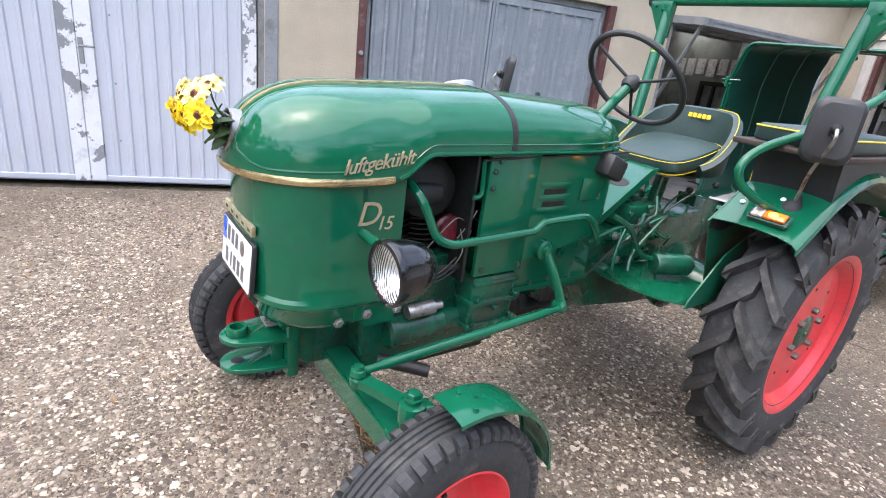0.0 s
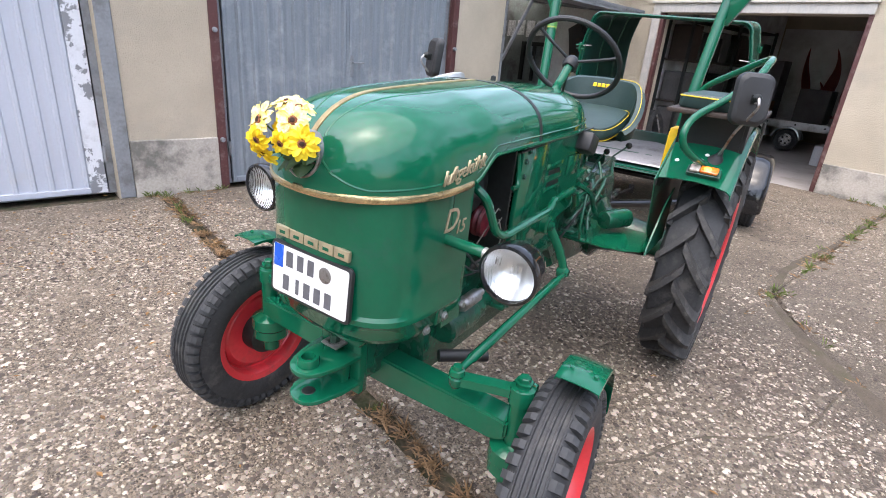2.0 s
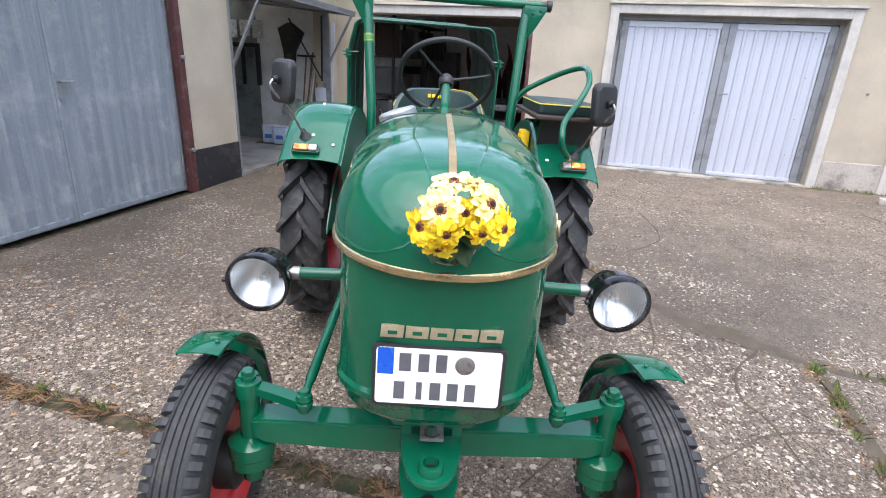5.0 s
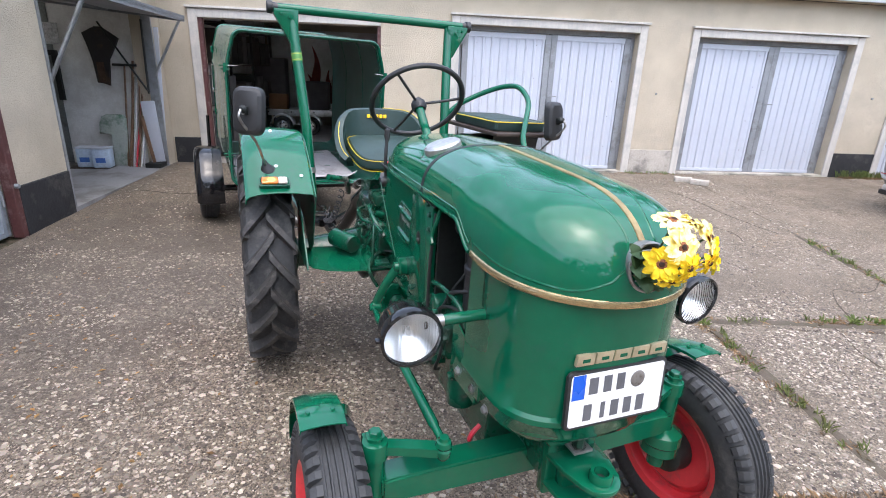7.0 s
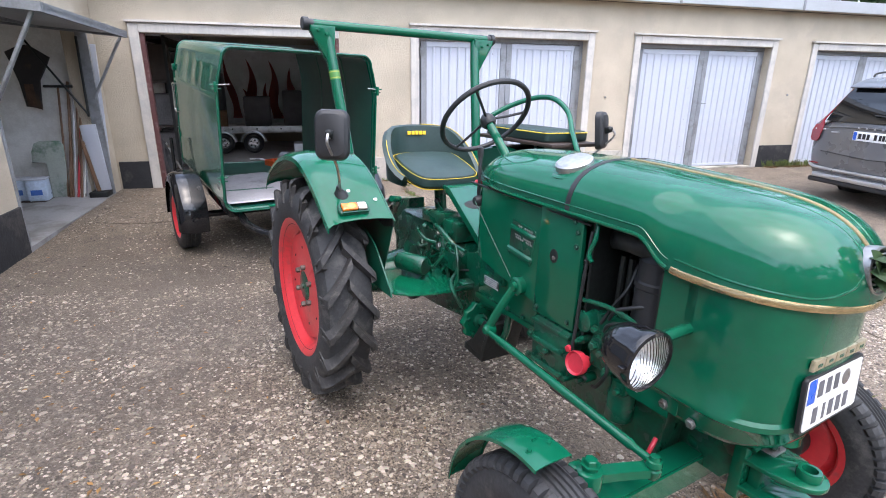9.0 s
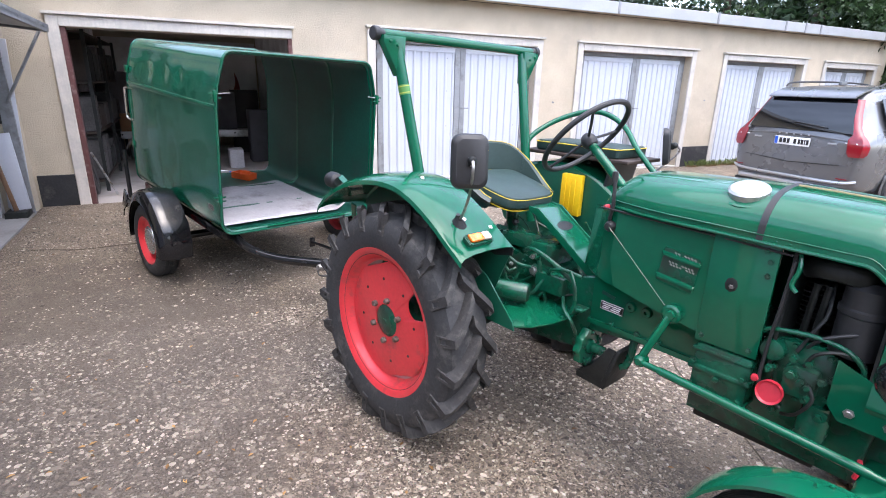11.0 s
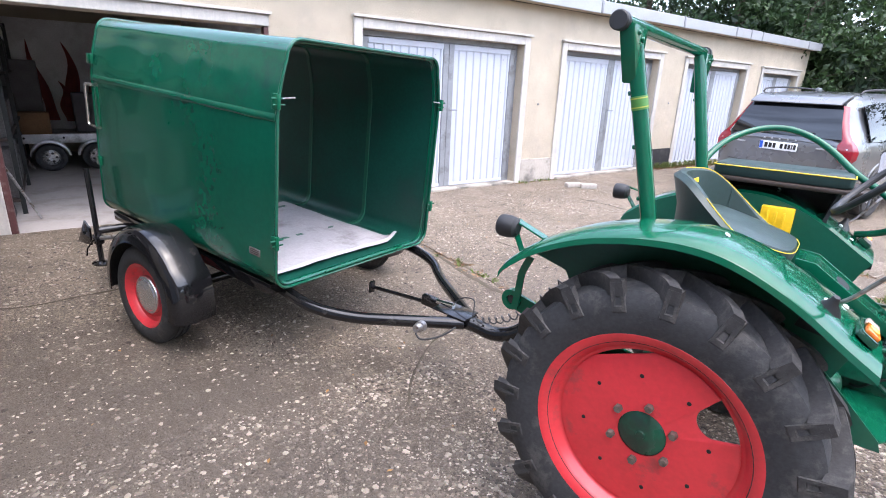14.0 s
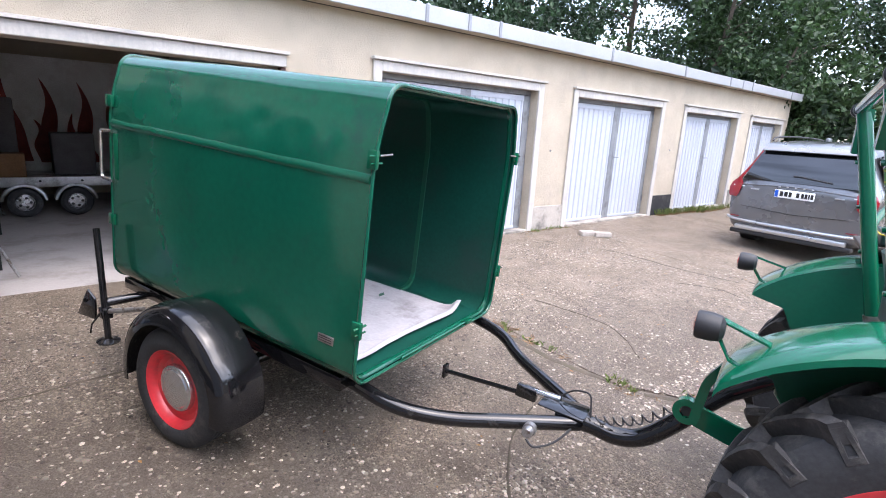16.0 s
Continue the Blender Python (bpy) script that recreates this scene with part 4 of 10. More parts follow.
def lens_glass():
    m = bpy.data.materials.new("ribbed_headlamp_glass")
    m.use_nodes = True
    n, l = m.node_tree.nodes, m.node_tree.links
    b = n["Principled BSDF"]
    b.inputs["Base Color"].default_value = (0.95, 0.96, 0.96, 1)
    b.inputs["Roughness"].default_value = 0.02
    b.inputs["Transmission Weight"].default_value = 1.0
    b.inputs["IOR"].default_value = 1.45
    tc = n.new("ShaderNodeTexCoord")
    w = n.new("ShaderNodeTexWave")
    w.inputs["Scale"].default_value, w.inputs["Distortion"].default_value = 38, 1.5
    w.bands_direction = "Y"
    l.new(tc.outputs["Object"], w.inputs["Vector"])
    bp = n.new("ShaderNodeBump")
    bp.inputs["Distance"].default_value = 0.0009
    l.new(w.outputs["Fac"], bp.inputs["Height"])
    l.new(bp.outputs["Normal"], b.inputs["Normal"])
    return m


M_lens = lens_glass()
M_reflector = mat("silvered_lamp_reflector", (0.88, 0.88, 0.88), rough=0.32, metal=1.0, var=0.03, rvar=0.05)


def rear_wheel(s):
    """Rear wheel: dished red rim with a bar-lug tyre; s is the side."""
    hub = axis_m((0, 0.64 * s, 0.49), (0, s, 0))
    rim = nbm()
    lathe(rim, [(0.300, -0.085), (0.335, -0.095), (0.340, -0.088), (0.300, -0.07), (0.285, 0.0), (0.300, 0.066), (0.338, 0.086), (0.343, 0.094), (0.336, 0.099), (0.315, 0.094), (0.298, 0.076), (0.286, 0.052), (0.279, 0.046), (0.270, 0.044), (0.269, 0.038), (0.277, 0.034), (0.285, -0.002), (0.292, -0.072), (0.300, -0.085)], hub, 64)
    w = part("rear_wheel", rim, M_red, tractor)
    # dished centre disc, with a hand hole and a slot at its edge on the right wheel
    def edge(a):
        r = 0.2705
        if s < 0:
            d = (a - radians(32) + math.pi) % (2 * math.pi) - math.pi
            if abs(d) < 0.235:
                r = min(r, 0.225 * math.cos(d) - math.sqrt(max(0.0535 ** 2 - (0.225 * math.sin(d)) ** 2, 0)))
            for a0 in (112, 292):
                d = (a - radians(a0) + math.pi) % (2 * math.pi) - math.pi
                if abs(d) < radians(20):
                    r = min(r, 0.2705 * math.cos(radians(20)) / math.cos(d))
        return r

    dish = nbm()
    ang = [2 * math.pi * k / 240 for k in range(240)]
    loops = []
    for u, h in ((0.0, 0.060), (0.35, 0.0567), (0.7, 0.0535), (0.95, 0.0512), (1.0, 0.0498), (1.0, 0.0445), (0.95, 0.0435), (0.0, 0.052)):
        loops.append([V((math.cos(a) * r, (0.64 + h) * s, 0.49 + math.sin(a) * r)) for a, r in ((a, 0.074 + (edge(a) - 0.074) * u) for a in ang)])
    loft(dish, loops, True)
    part("wheel_disc", dish, M_red, w)
    # tyre carcass
    ty = nbm()
    lathe(ty, [(0.305, -0.085), (0.34, -0.100), (0.40, -0.112), (0.445, -0.108), (0.470, -0.094), (0.480, -0.055), (0.483, 0.0), (0.480, 0.055), (0.470, 0.094), (0.445, 0.108), (0.40, 0.112), (0.34, 0.100), (0.305, 0.085)], hub, 72)
    part("tyre", ty, M_rubber, w)
    n = 19
    fwd = s  # angle sense that points the lug tips with forward rolling
    for side in (-1, 1):
        lug = nbm()
        rings = []
        for u in (0.0, 0.3, 0.62, 0.86, 1.0):
            h = side * (-0.012 + 0.122 * u)
            lag = 0.30 * u ** 0.9
            base = 0.478 if u < 0.8 else (0.466 if u < 1 else 0.455)
            top = 0.522 if u < 0.8 else (0.519 if u < 0.95 else 0.508)
            wb, wt = 0.031 - 0.006 * u, 0.019 - 0.003 * u
            rings.append([hub @ V((r * math.cos(an), r * math.sin(an), h)) for an, r in ((-fwd * (off / 0.5 - lag), r) for off, r in ((-wb, base), (-wt, top), (wt, top), (wb, base)))])
        loft(lug, rings, True, True, True)
        # the end of the bar on the sidewall, with a slot sunk in it
        pocket = []
        for top_w, top_r, low_w, low_r, top_h, low_h in ((0.022, 0.502, 0.029, 0.400, 0.088, 0.105), (0.017, 0.496, 0.023, 0.409, 0.1105, 0.1155), (0.007, 0.478, 0.012, 0.424, 0.1105, 0.1150), (0.006, 0.474, 0.010, 0.428, 0.1020, 0.1080)):
            pocket.append([hub @ V((r * math.cos(an), r * math.sin(an), side * h)) for an, r, h in ((-fwd * (w / 0.46 - 0.30), r, h) for w, r, h in ((-top_w, top_r, top_h), (top_w, top_r, top_h), (low_w, low_r, low_h), (-low_w, low_r, low_h)))])
        loft(lug, pocket, True, False, True)
        first = None
        for i in range(n):
            turn = hub @ Matrix.Rotation(-fwd * 2 * math.pi * (i + (0.5 if side > 0 else 0)) / n, 4, "Z") @ hub.inverted()
            if first is None:
                first = part("tread_lug", lug, M_tread, w, smooth=False)
                first.matrix_local = turn
            else:
                share("tread_lug", first, w, turn)
    part("hub_cap", lathem([(0, 0.074), (0.012, 0.074), (0.014, 0.068), (0.060, 0.066), (0.073, 0.058), (0.074, 0.045)], hub, 32), M_greend, w, "green hub flange")
    for k in range(6):
        a = 2 * math.pi * (k + 0.4) / 6
        p = hub @ V((0.098 * math.cos(a), 0.098 * math.sin(a), 0.056))
        part("wheel_nut", bolt_bm(p, hub.to_3x3() @ V((0, 0, 1)), 0.0135, 0.022), M_nut, w)
    for k in range(8):
        a = 2 * math.pi * (k + 0.2) / 8
        p = hub @ V((0.19 * math.cos(a), 0.19 * math.sin(a), 0.0555))
        part("disc_hole", lathem([(0, 0.0012), (0.006, 0.001), (0.007, -0.001)], axis_m(p, hub.to_3x3() @ V((0, 0, 1))), 10), M_dark, w)
    part("axle_tube", lathem([(0.055, -0.42), (0.055, -0.30), (0.075, -0.28), (0.075, -0.16), (0.10, -0.15), (0.10, 0.03)], hub, 24), M_greend, tractor)


for s in (-1, 1):
    rear_wheel(s)


def front_wheel(s):
    steer = radians(5.0 if s > 0 else -1.0)
    hub = Matrix.Translation((1.625, 0.600 * s, 0.266)) @ Matrix.Rotation(steer, 4, "Z") @ Matrix.Rotation(radians(2.0) * s, 4, "X") @ axis_m((0, 0, 0), (0, s, 0))
    rim = nbm()
    lathe(rim, [(0.172, -0.054), (0.196, -0.062), (0.200, -0.054), (0.176, -0.035), (0.170, 0.0), (0.176, 0.036), (0.196, 0.054), (0.200, 0.061), (0.191, 0.064), (0.176, 0.050), (0.164, 0.018), (0.155, -0.006), (0.138, -0.018), (0.10, -0.014), (0.055, -0.002), (0.050, -0.008), (0.10, -0.022), (0.138, -0.026), (0.158, -0.012), (0.164, -0.018), (0.166, -0.045), (0.172, -0.054)], hub, 48)
    w = part("front_wheel", rim, M_red, tractor)
    ty = nbm()
    lathe(ty, [(0.176, -0.050), (0.198, -0.064), (0.240, -0.071), (0.278, -0.060), (0.289, -0.050), (0.294, -0.045), (0.304, -0.037)] + [q for y in (-0.0255, -0.0085, 0.0085, 0.0255) for q in ((0.306, y - 0.0065), (0.300, y - 0.0045), (0.300, y + 0.0045), (0.306, y + 0.0065))] + [(0.304, 0.037), (0.294, 0.045), (0.289, 0.050), (0.278, 0.060), (0.240, 0.071), (0.198, 0.064), (0.176, 0.050)], hub, 72)
    part("tyre", ty, M_rubber, w)
    for side in (-1, 1):
        kinds = [None, None]
        for i in range(52):
            turn = hub @ Matrix.Rotation(2 * math.pi * (i + 0.25 * side) / 52, 4, "Z") @ hub.inverted()
            if kinds[i % 2] is not None:
                share("shoulder_block", kinds[i % 2], w, turn)
                continue
            d = 0.040 if i % 2 else 0.032
            blk, rings = nbm(), []
            for r, y in ((0.3065, 0.038), (0.305, 0.053), (0.295, 0.0675), (0.280, 0.0725)):
                rings.append([hub @ V((q * math.cos(o), q * math.sin(o), side * (y + e))) for q, o, e in ((r, -d, 0), (r - 0.012, -d - 0.004, -0.010), (r - 0.012, d + 0.004, -0.010), (r, d, 0))])
            loft(blk, rings, True, True, True)
            kinds[i % 2] = part("shoulder_block", blk, M_rubber, w, smooth=False)
            kinds[i % 2].matrix_local = turn
    part("hub_dome", lathem([(0, 0.040), (0.03, 0.037), (0.042, 0.020), (0.045, -0.004), (0.055, -0.008)], hub, 24), M_greend, w)
    part("brake_drum", lathem([(0, -0.078), (0.060, -0.078), (0.074, -0.070), (0.078, -0.030), (0.078, -0.018)], hub, 32), M_dark, w, "black brake drum inside the wheel")
    for k in range(5):
        a = 2 * math.pi * k / 5
        p = hub @ V((0.085 * math.cos(a), 0.085 * math.sin(a), -0.010))
        part("wheel_nut", bolt_bm(p, hub.to_3x3() @ V((0, 0, 1)), 0.008, 0.01), M_dark, w)
    # stub axle and brake drum
    part("stub_drum", lathem([(0, -0.02), (0.045, -0.02), (0.048, -0.05), (0.035, -0.055), (0.03, -0.10), (0, -0.10)], hub, 24), M_greend, tractor)
    kp = Matrix.Translation((1.65, 0.487 * s, 0.0))
    part("kingpin", lathem([(0, 0.582), (0.010, 0.582), (0.011, 0.574), (0.020, 0.572), (0.020, 0.560), (0.032, 0.556), (0.034, 0.545), (0.034, 0.512), (0.028, 0.508), (0.028, 0.385), (0.045, 0.380), (0.062, 0.370), (0.064, 0.335), (0.058, 0.327), (0.060, 0.297), (0.050, 0.287), (0.030, 0.280), (0.028, 0.240), (0, 0.235)], kp, 24), M_green, tractor)
    part("kingpin_nut", bolt_bm((1.65, 0.487 * s, 0.574), (0, 0, 1), 0.017, 0.014), M_green, tractor)
    arm = nbm()
    sweep(arm, smooth_path([(1.652, 0.47 * s, 0.535), (1.675, 0.40 * s, 0.533), (1.708, 0.326 * s, 0.535)], 5), [(-0.018, -0.012), (0.018, -0.012), (0.018, 0.012), (-0.018, 0.012)])
    part("steering_arm", arm, M_green, tractor)
    part("stop_lug", boxm(1.60, 1.63, (0.487 + 0.005) * s - 0.02, (0.487 + 0.005) * s + 0.02, 0.49, 0.55, bevel=0.006), M_green, tractor)
    part("rod_ball", lathem([(0, 0.578), (0.012, 0.576), (0.014, 0.566), (0.019, 0.564), (0.022, 0.552), (0.019, 0.545), (0.022, 0.540), (0.020, 0.522), (0.012, 0.510), (0, 0.508)], Matrix.Translation((1.710, 0.326 * s, 0)), 18), M_green, tractor)
    part("drag_link", tubem([(0.975, 0.322 * s, 0.598), (1.05, 0.323 * s, 0.595), (1.06, 0.323 * s, 0.594), (1.64, 0.326 * s, 0.560), (1.65, 0.326 * s, 0.559), (1.70, 0.326 * s, 0.556)], 0.0135, sides=12, radii=[0.011, 0.011, 0.0145, 0.0145, 0.011, 0.011]), M_green, tractor)
    part("drop_arm", tubem(smooth_path([(1.03, 0.245 * s, 0.772), (1.012, 0.285 * s, 0.70), (0.99, 0.308 * s, 0.63), (0.985, 0.316 * s, 0.598)], 4), 0.016, sides=10, flat=0.75), M_green, tractor)
    part("drop_arm_end", lathem([(0, 0.018), (0.012, 0.018), (0.016, 0.012), (0.022, 0.008), (0.022, -0.022), (0.010, -0.028), (0, -0.028)], axis_m((0.985, 0.318 * s, 0.600), (0, s, 0)), 16), M_green, tractor)
    part("pivot_boss", lathem([(0.05, -0.09), (0.048, -0.02), (0.034, -0.016), (0.034, 0.022), (0.026, 0.028), (0.018, 0.028), (0.016, 0.040), (0, 0.042)], axis_m((1.03, 0.222 * s, 0.772), (0, s, 0)), 24), M_green, tractor)
    # mudguard over the top and back of the tyre
    g = nbm()
    rings = []
    for k in range(15):
        a = radians(86 + 88 * k / 14)
        row = []
        for y, dr in ((-0.056, -0.009), (-0.055, 0.0), (-0.03, 0.004), (0.0, 0.005), (0.03, 0.004), (0.055, 0.0), (0.056, -0.009)):
            r = 0.334 + dr + 0.012 * k / 14
            row.append(V((1.63 + r * math.cos(a), 0.612 * s + y + math.tan(steer) * r * math.cos(a), 0.294 + r * math.sin(a))))
        rings.append(row)
    loft(g, rings, False)
    mg = part("front_mudguard", thick(g, 0.003), M_green, tractor)
    for y in (-0.03, 0.03):
        part("mudguard_bolt", bolt_bm((1.60, 0.612 * s + y, 0.294 + 0.338), (0, 0, 1), 0.006, 0.006), M_green, mg)
    st = nbm()
    a = [(1.55, 0.497 * s, 0.300), (1.47, 0.505 * s, 0.40), (1.50, 0.52 * s, 0.53), (1.56, 0.55 * s, 0.60), (1.58, 0.612 * s, 0.624)]
    sweep(st, smooth_path(a, 5), [(-0.013, -0.003), (0.013, -0.003), (0.013, 0.003), (-0.013, 0.003)], up=V((0.4, -s, 0.2)))
    part("mudguard_stay", st, M_green, tractor)


for s in (-1, 1):
    front_wheel(s)

# front axle beam, pivot bracket, tow jaw
bm = nbm()
loft(bm, [[V((x, y, z)) for x, z in ((1.612, 0.46 - d), (1.69, 0.46 - d), (1.69, 0.385 - e), (1.612, 0.385 - e))] for y, d, e in ((-0.475, 0.005, -0.02), (-0.44, 0, 0), (-0.1, 0, 0.012), (0.1, 0, 0.012), (0.44, 0, 0), (0.475, 0.005, -0.02))], True, True, True)
bmesh.ops.bevel(bm, geom=bm.edges[:], offset=0.006, segments=2, affect="EDGES")
part("front_axle_beam", bm, M_green, tractor)
bm = nbm()
prism(bm, [(1.50, 0.62), (1.80, 0.62), (1.80, 0.50), (1.74, 0.42), (1.56, 0.42), (1.50, 0.52)], "y", -0.06, 0.06, bevel=0.01)
part("axle_pivot_block", bm, M_greend, tractor)
bm = nbm()
box(bm, 1.765, 1.80, -0.075, 0.075, 0.40, 0.63, bevel=0.008)
box(bm, 1.80, 1.835, -0.045, 0.045, 0.42, 0.52, bevel=0.008)
jaw = part("tow_jaw", bm, M_green, tractor)
for z, x1 in ((0.525, 1.95), (0.440, 1.96)):
    bm = nbm()
    pts = [(1.79, 0.075), (1.86, 0.070)] + [(1.905 + 0.055 * math.cos(a), 0.055 * math.sin(a)) for a in (radians(75 - 150 * k / 12) for k in range(13))] + [(1.86, -0.070), (1.79, -0.075)]
    prism(bm, pts, "z", z - 0.007, z + 0.007, bevel=0.003)
    part("jaw_plate", bm, M_green, jaw)
    part("pin_hole", lathem([(0, 0.0012), (0.017, 0.001), (0.019, -0.001)], pose(1.915, 0, z + 0.0075), 20), M_dark, jaw)
part("pin_bush", lathem([(0.017, 0.0), (0.018, 0.022), (0.026, 0.022), (0.029, 0.016), (0.029, 0.0)], pose(1.915, 0, 0.533), 24), M_green, jaw)
bm = nbm()
box(bm, 1.80, 1.845, -0.028, 0.028, 0.55, 0.558, bevel=0.002)
box(bm, 1.80, 1.806, -0.028, 0.028, 0.558, 0.585, bevel=0.002)
part("jaw_latch", bm, M_steel, jaw, "bare metal latch plate")
part("jaw_bolt", bolt_bm((1.822, 0, 0.558), (0, 0, 1), 0.014, 0.022), M_greend, jaw)
part("crank_tube", tubem([(1.57, 0.18, 0.468), (1.46, 0.285, 0.462)], 0.019, sides=14), M_blackm, tractor, "black rubber tube end")

# ---- bonnet ----


def bonnet_w(x):
    if x > 1.66:
        u = min((x - 1.66) / 0.285, 1)
        return 0.246 * max(1 - u ** 2.5, 0) ** (1 / 1.9)
    if x < 0.98:
        u = (0.98 - x) / 0.28
        return 0.246 - 0.06 * u ** 2
    return 0.246


def bonnet_t(x):
    top = 1.232 - 0.06 * max(x - 1.25, 0) ** 1.3 - 0.035 * max(1.20 - x, 0) ** 1.0
    if x > 1.62:
        u = min((x - 1.62) / 0.325, 1)
        top = 1.00 + (top - 1.00) * max(1 - u ** 3.6, 0) ** (1 / 2.0)
    if x < 0.82:
        u = (0.82 - x) / 0.13
        top = 1.09 + (top - 1.09) * max(1 - u ** 2.6, 0) ** 0.5
    return top


def bonnet_b(x):
    if x >= 1.60:
        return 1.006 + 0.012 * max(0, (1.93 - x) / 0.33)
    if x > 1.50:
        u = (1.60 - x) / 0.10
        return 1.020 + 0.058 * (3 * u * u - 2 * u ** 3)
    return 1.078 + 0.012 * (1.50 - x) / 0.8


def bonnet_ring(x, grow=0.0, n=28):
    w, t, b = bonnet_w(x) + grow, bonnet_t(x) + grow, bonnet_b(x)
    out = []
    for k in range(n + 1):
        a = math.pi * k / n
        c, sn = math.cos(a), math.sin(a)
        e = 2 / 2.7
        out.append(V((x, w * math.copysign(abs(c) ** e, c), b + (t - b) * abs(sn) ** e)))
    return out


xs_front = [1.252 + 0.05 * i for i in range(5)] + [1.50 + 0.0125 * i for i in range(9)] + [1.64 + 0.03 * i for i in range(6)] + [1.81, 1.83, 1.85, 1.87, 1.885, 1.90, 1.912, 1.922, 1.930, 1.936, 1.941, 1.944]
xs_tank = [0.692, 0.696, 0.702, 0.71, 0.72, 0.735, 0.755, 0.78, 0.81, 0.85, 0.90, 0.96, 1.02, 1.08, 1.14, 1.20, 1.238]
bm = nbm()
loft(bm, [bonnet_ring(x) for x in xs_front], False, False)
part("bonnet", thick(bm, -0.003), M_green, tractor)
bm = nbm()
loft(bm, [bonnet_ring(x) for x in xs_tank], False)
bm.faces.new([v for v in bm.verts if abs(v.co.x - 0.692) < 1e-5])
part("fuel_tank", bm, M_green, tractor)
bm = nbm()
loft(bm, [bonnet_ring(1.2345, 0.0), bonnet_ring(1.2345, 0.004), bonnet_ring(1.2535, 0.004), bonnet_ring(1.2535, 0.0)], False)
part("tank_strap", bm, M_blackm, tractor, "black rubber strap over the tank joint")
for s in (-1, 1):
    for x in (1.29, 1.325):
        part("rivet", lathem([(0, 0.003), (0.004, 0.002), (0.006, 0)], axis_m((x, 0.2465 * s, 1.095), (0, s, 0)), 8), M_green, tractor)
    # rolled lower edge of bonnet and tank
    edge = [V((x, (bonnet_w(x) + 0.002) * s, bonnet_b(x) + 0.004)) for x in [0.72 + 0.04 * i for i in range(20)] + [1.50 + 0.0125 * i for i in range(9)]]
    part("rolled_edge", tubem(edge, 0.006, sides=8), M_green, tractor)
    band = [V((x, (bonnet_w(x) + 0.0015) * s, bonnet_b(x) + 0.026)) for x in [0.72 + 0.04 * i for i in range(20)] + [1.50 + 0.0125 * i for i in range(9)]]
    part("edge_crease", tubem(band, 0.0028, sides=6), M_green, tractor)
    # brass waist trim, meeting at the prow
    trim = [V((1.612, 0.247 * s, 1.021))] + [V((x, (bonnet_w(x) + 0.003) * s, bonnet_b(x) + 0.002)) for x in xs_front if x > 1.62]
    trim[-1].y = 0.0
    bm = nbm()
    tube(bm, trim, 0.0095, sides=10, flat=0.6)
    part("waist_trim", bm, M_gold, tractor, "polished brass waist moulding")
# brass strip along the crown
bm = nbm()
pts = [V((x, 0, bonnet_t(x) + 0.001)) for x in xs_front if x < 1.925]
sweep(bm, pts, [(-0.009, 0), (-0.0075, 0.004), (0.0075, 0.004), (0.009, 0)])
part("crown_strip", bm, mat("aged_gold_strip", (0.29, 0.215, 0.10), rough=0.45, metal=0.35, var=0.25, scale=25, dirt=(0.16, 0.10, 0.04), dirt_amount=0.4, dirt_scale=18), tractor, "worn brass strip along the bonnet crown")
# round grille in the nose
GM = axis_m((1.931, 0.0, 1.083), (1, 0, 0.18))
bm = nbm()
lathe(bm, [(0.054, -0.03), (0.054, 0.004), (0.050, 0.007), (0.046, 0.004), (0.043, -0.03)], GM, 40)
gr = part("grille_ring", bm, M_steel, tractor, "worn chrome ring round the nose grille")
part("grille_back", lathem([(0, 0.0), (0.045, 0.0)], GM, 32), M_dark, gr)
for k in range(7):
    y = -0.036 + 0.012 * k
    h = math.sqrt(max(0.0436 ** 2 - y * y, 0))
    bm = nbm()
    tube(bm, [GM @ V((-h, y, 0.006)), GM @ V((h, y, 0.006))], 0.0025, sides=6)
    part("grille_bar", bm, M_steel, gr)
# raised bead on each side: along the crown, round the nose and back above the waist
LOOP = [(1.27, 76), (1.45, 75.5), (1.60, 76), (1.72, 79), (1.82, 82), (1.87, 83), (1.90, 81), (1.918, 73), (1.926, 60), (1.927, 42), (1.925, 28), (1.914, 13), (1.895, 6), (1.865, 4.5), (1.81, 4), (1.74, 4), (1.62, 5)]


def on_bonnet(x, deg, s):
    w, t, b = bonnet_w(x), bonnet_t(x), bonnet_b(x)
    e = 2 / 2.7
    return V((x, s * w * math.cos(radians(deg)) ** e, b + (t - b) * math.sin(radians(deg)) ** e))


for s in (-1, 1):
    pts = [on_bonnet(p.x, p.y, s) for p in smooth_path([(x, d, 0) for x, d in LOOP], 5)]
    part("bonnet_bead", tubem(pts, 0.0042, sides=8), M_green, tractor)

# ---- front cowl ----


def cowl_outline(z, grow=0.0, open_x=1.585):
    taper = 0.012 * max(0, (0.80 - z)) / 0.17
    pts = [(open_x, 0.226)]
    n = 14
    for k in range(n + 1):
        a = radians(90 * k / n)
        pts.append((1.70 + (0.205 - taper) * math.sin(a) ** (2 / 2.9), 0.226 * abs(math.cos(a)) ** (2 / 2.9) if k < n else 0.0))
    pts = [(x + (grow if x > 1.75 else 0), y + (grow if y > 0.01 else 0)) for x, y in pts]
    return [V((x, y, z)) for x, y in pts] + [V((x, -y, z)) for x, y in pts[-2::-1]]


bm = nbm()
rings = [cowl_outline(z, g) for z, g in ((1.008, 0.0), (0.98, 0.0), (0.90, 0.0), (0.80, 0.001), (0.715, 0.002), (0.706, 0.007), (0.694, 0.007), (0.685, 0.0), (0.650, -0.006), (0.632, -0.014), (0.622, -0.03))]
loft(bm, rings, False)
part("cowl", thick(bm, -0.003), M_green, tractor)
bm = nbm()
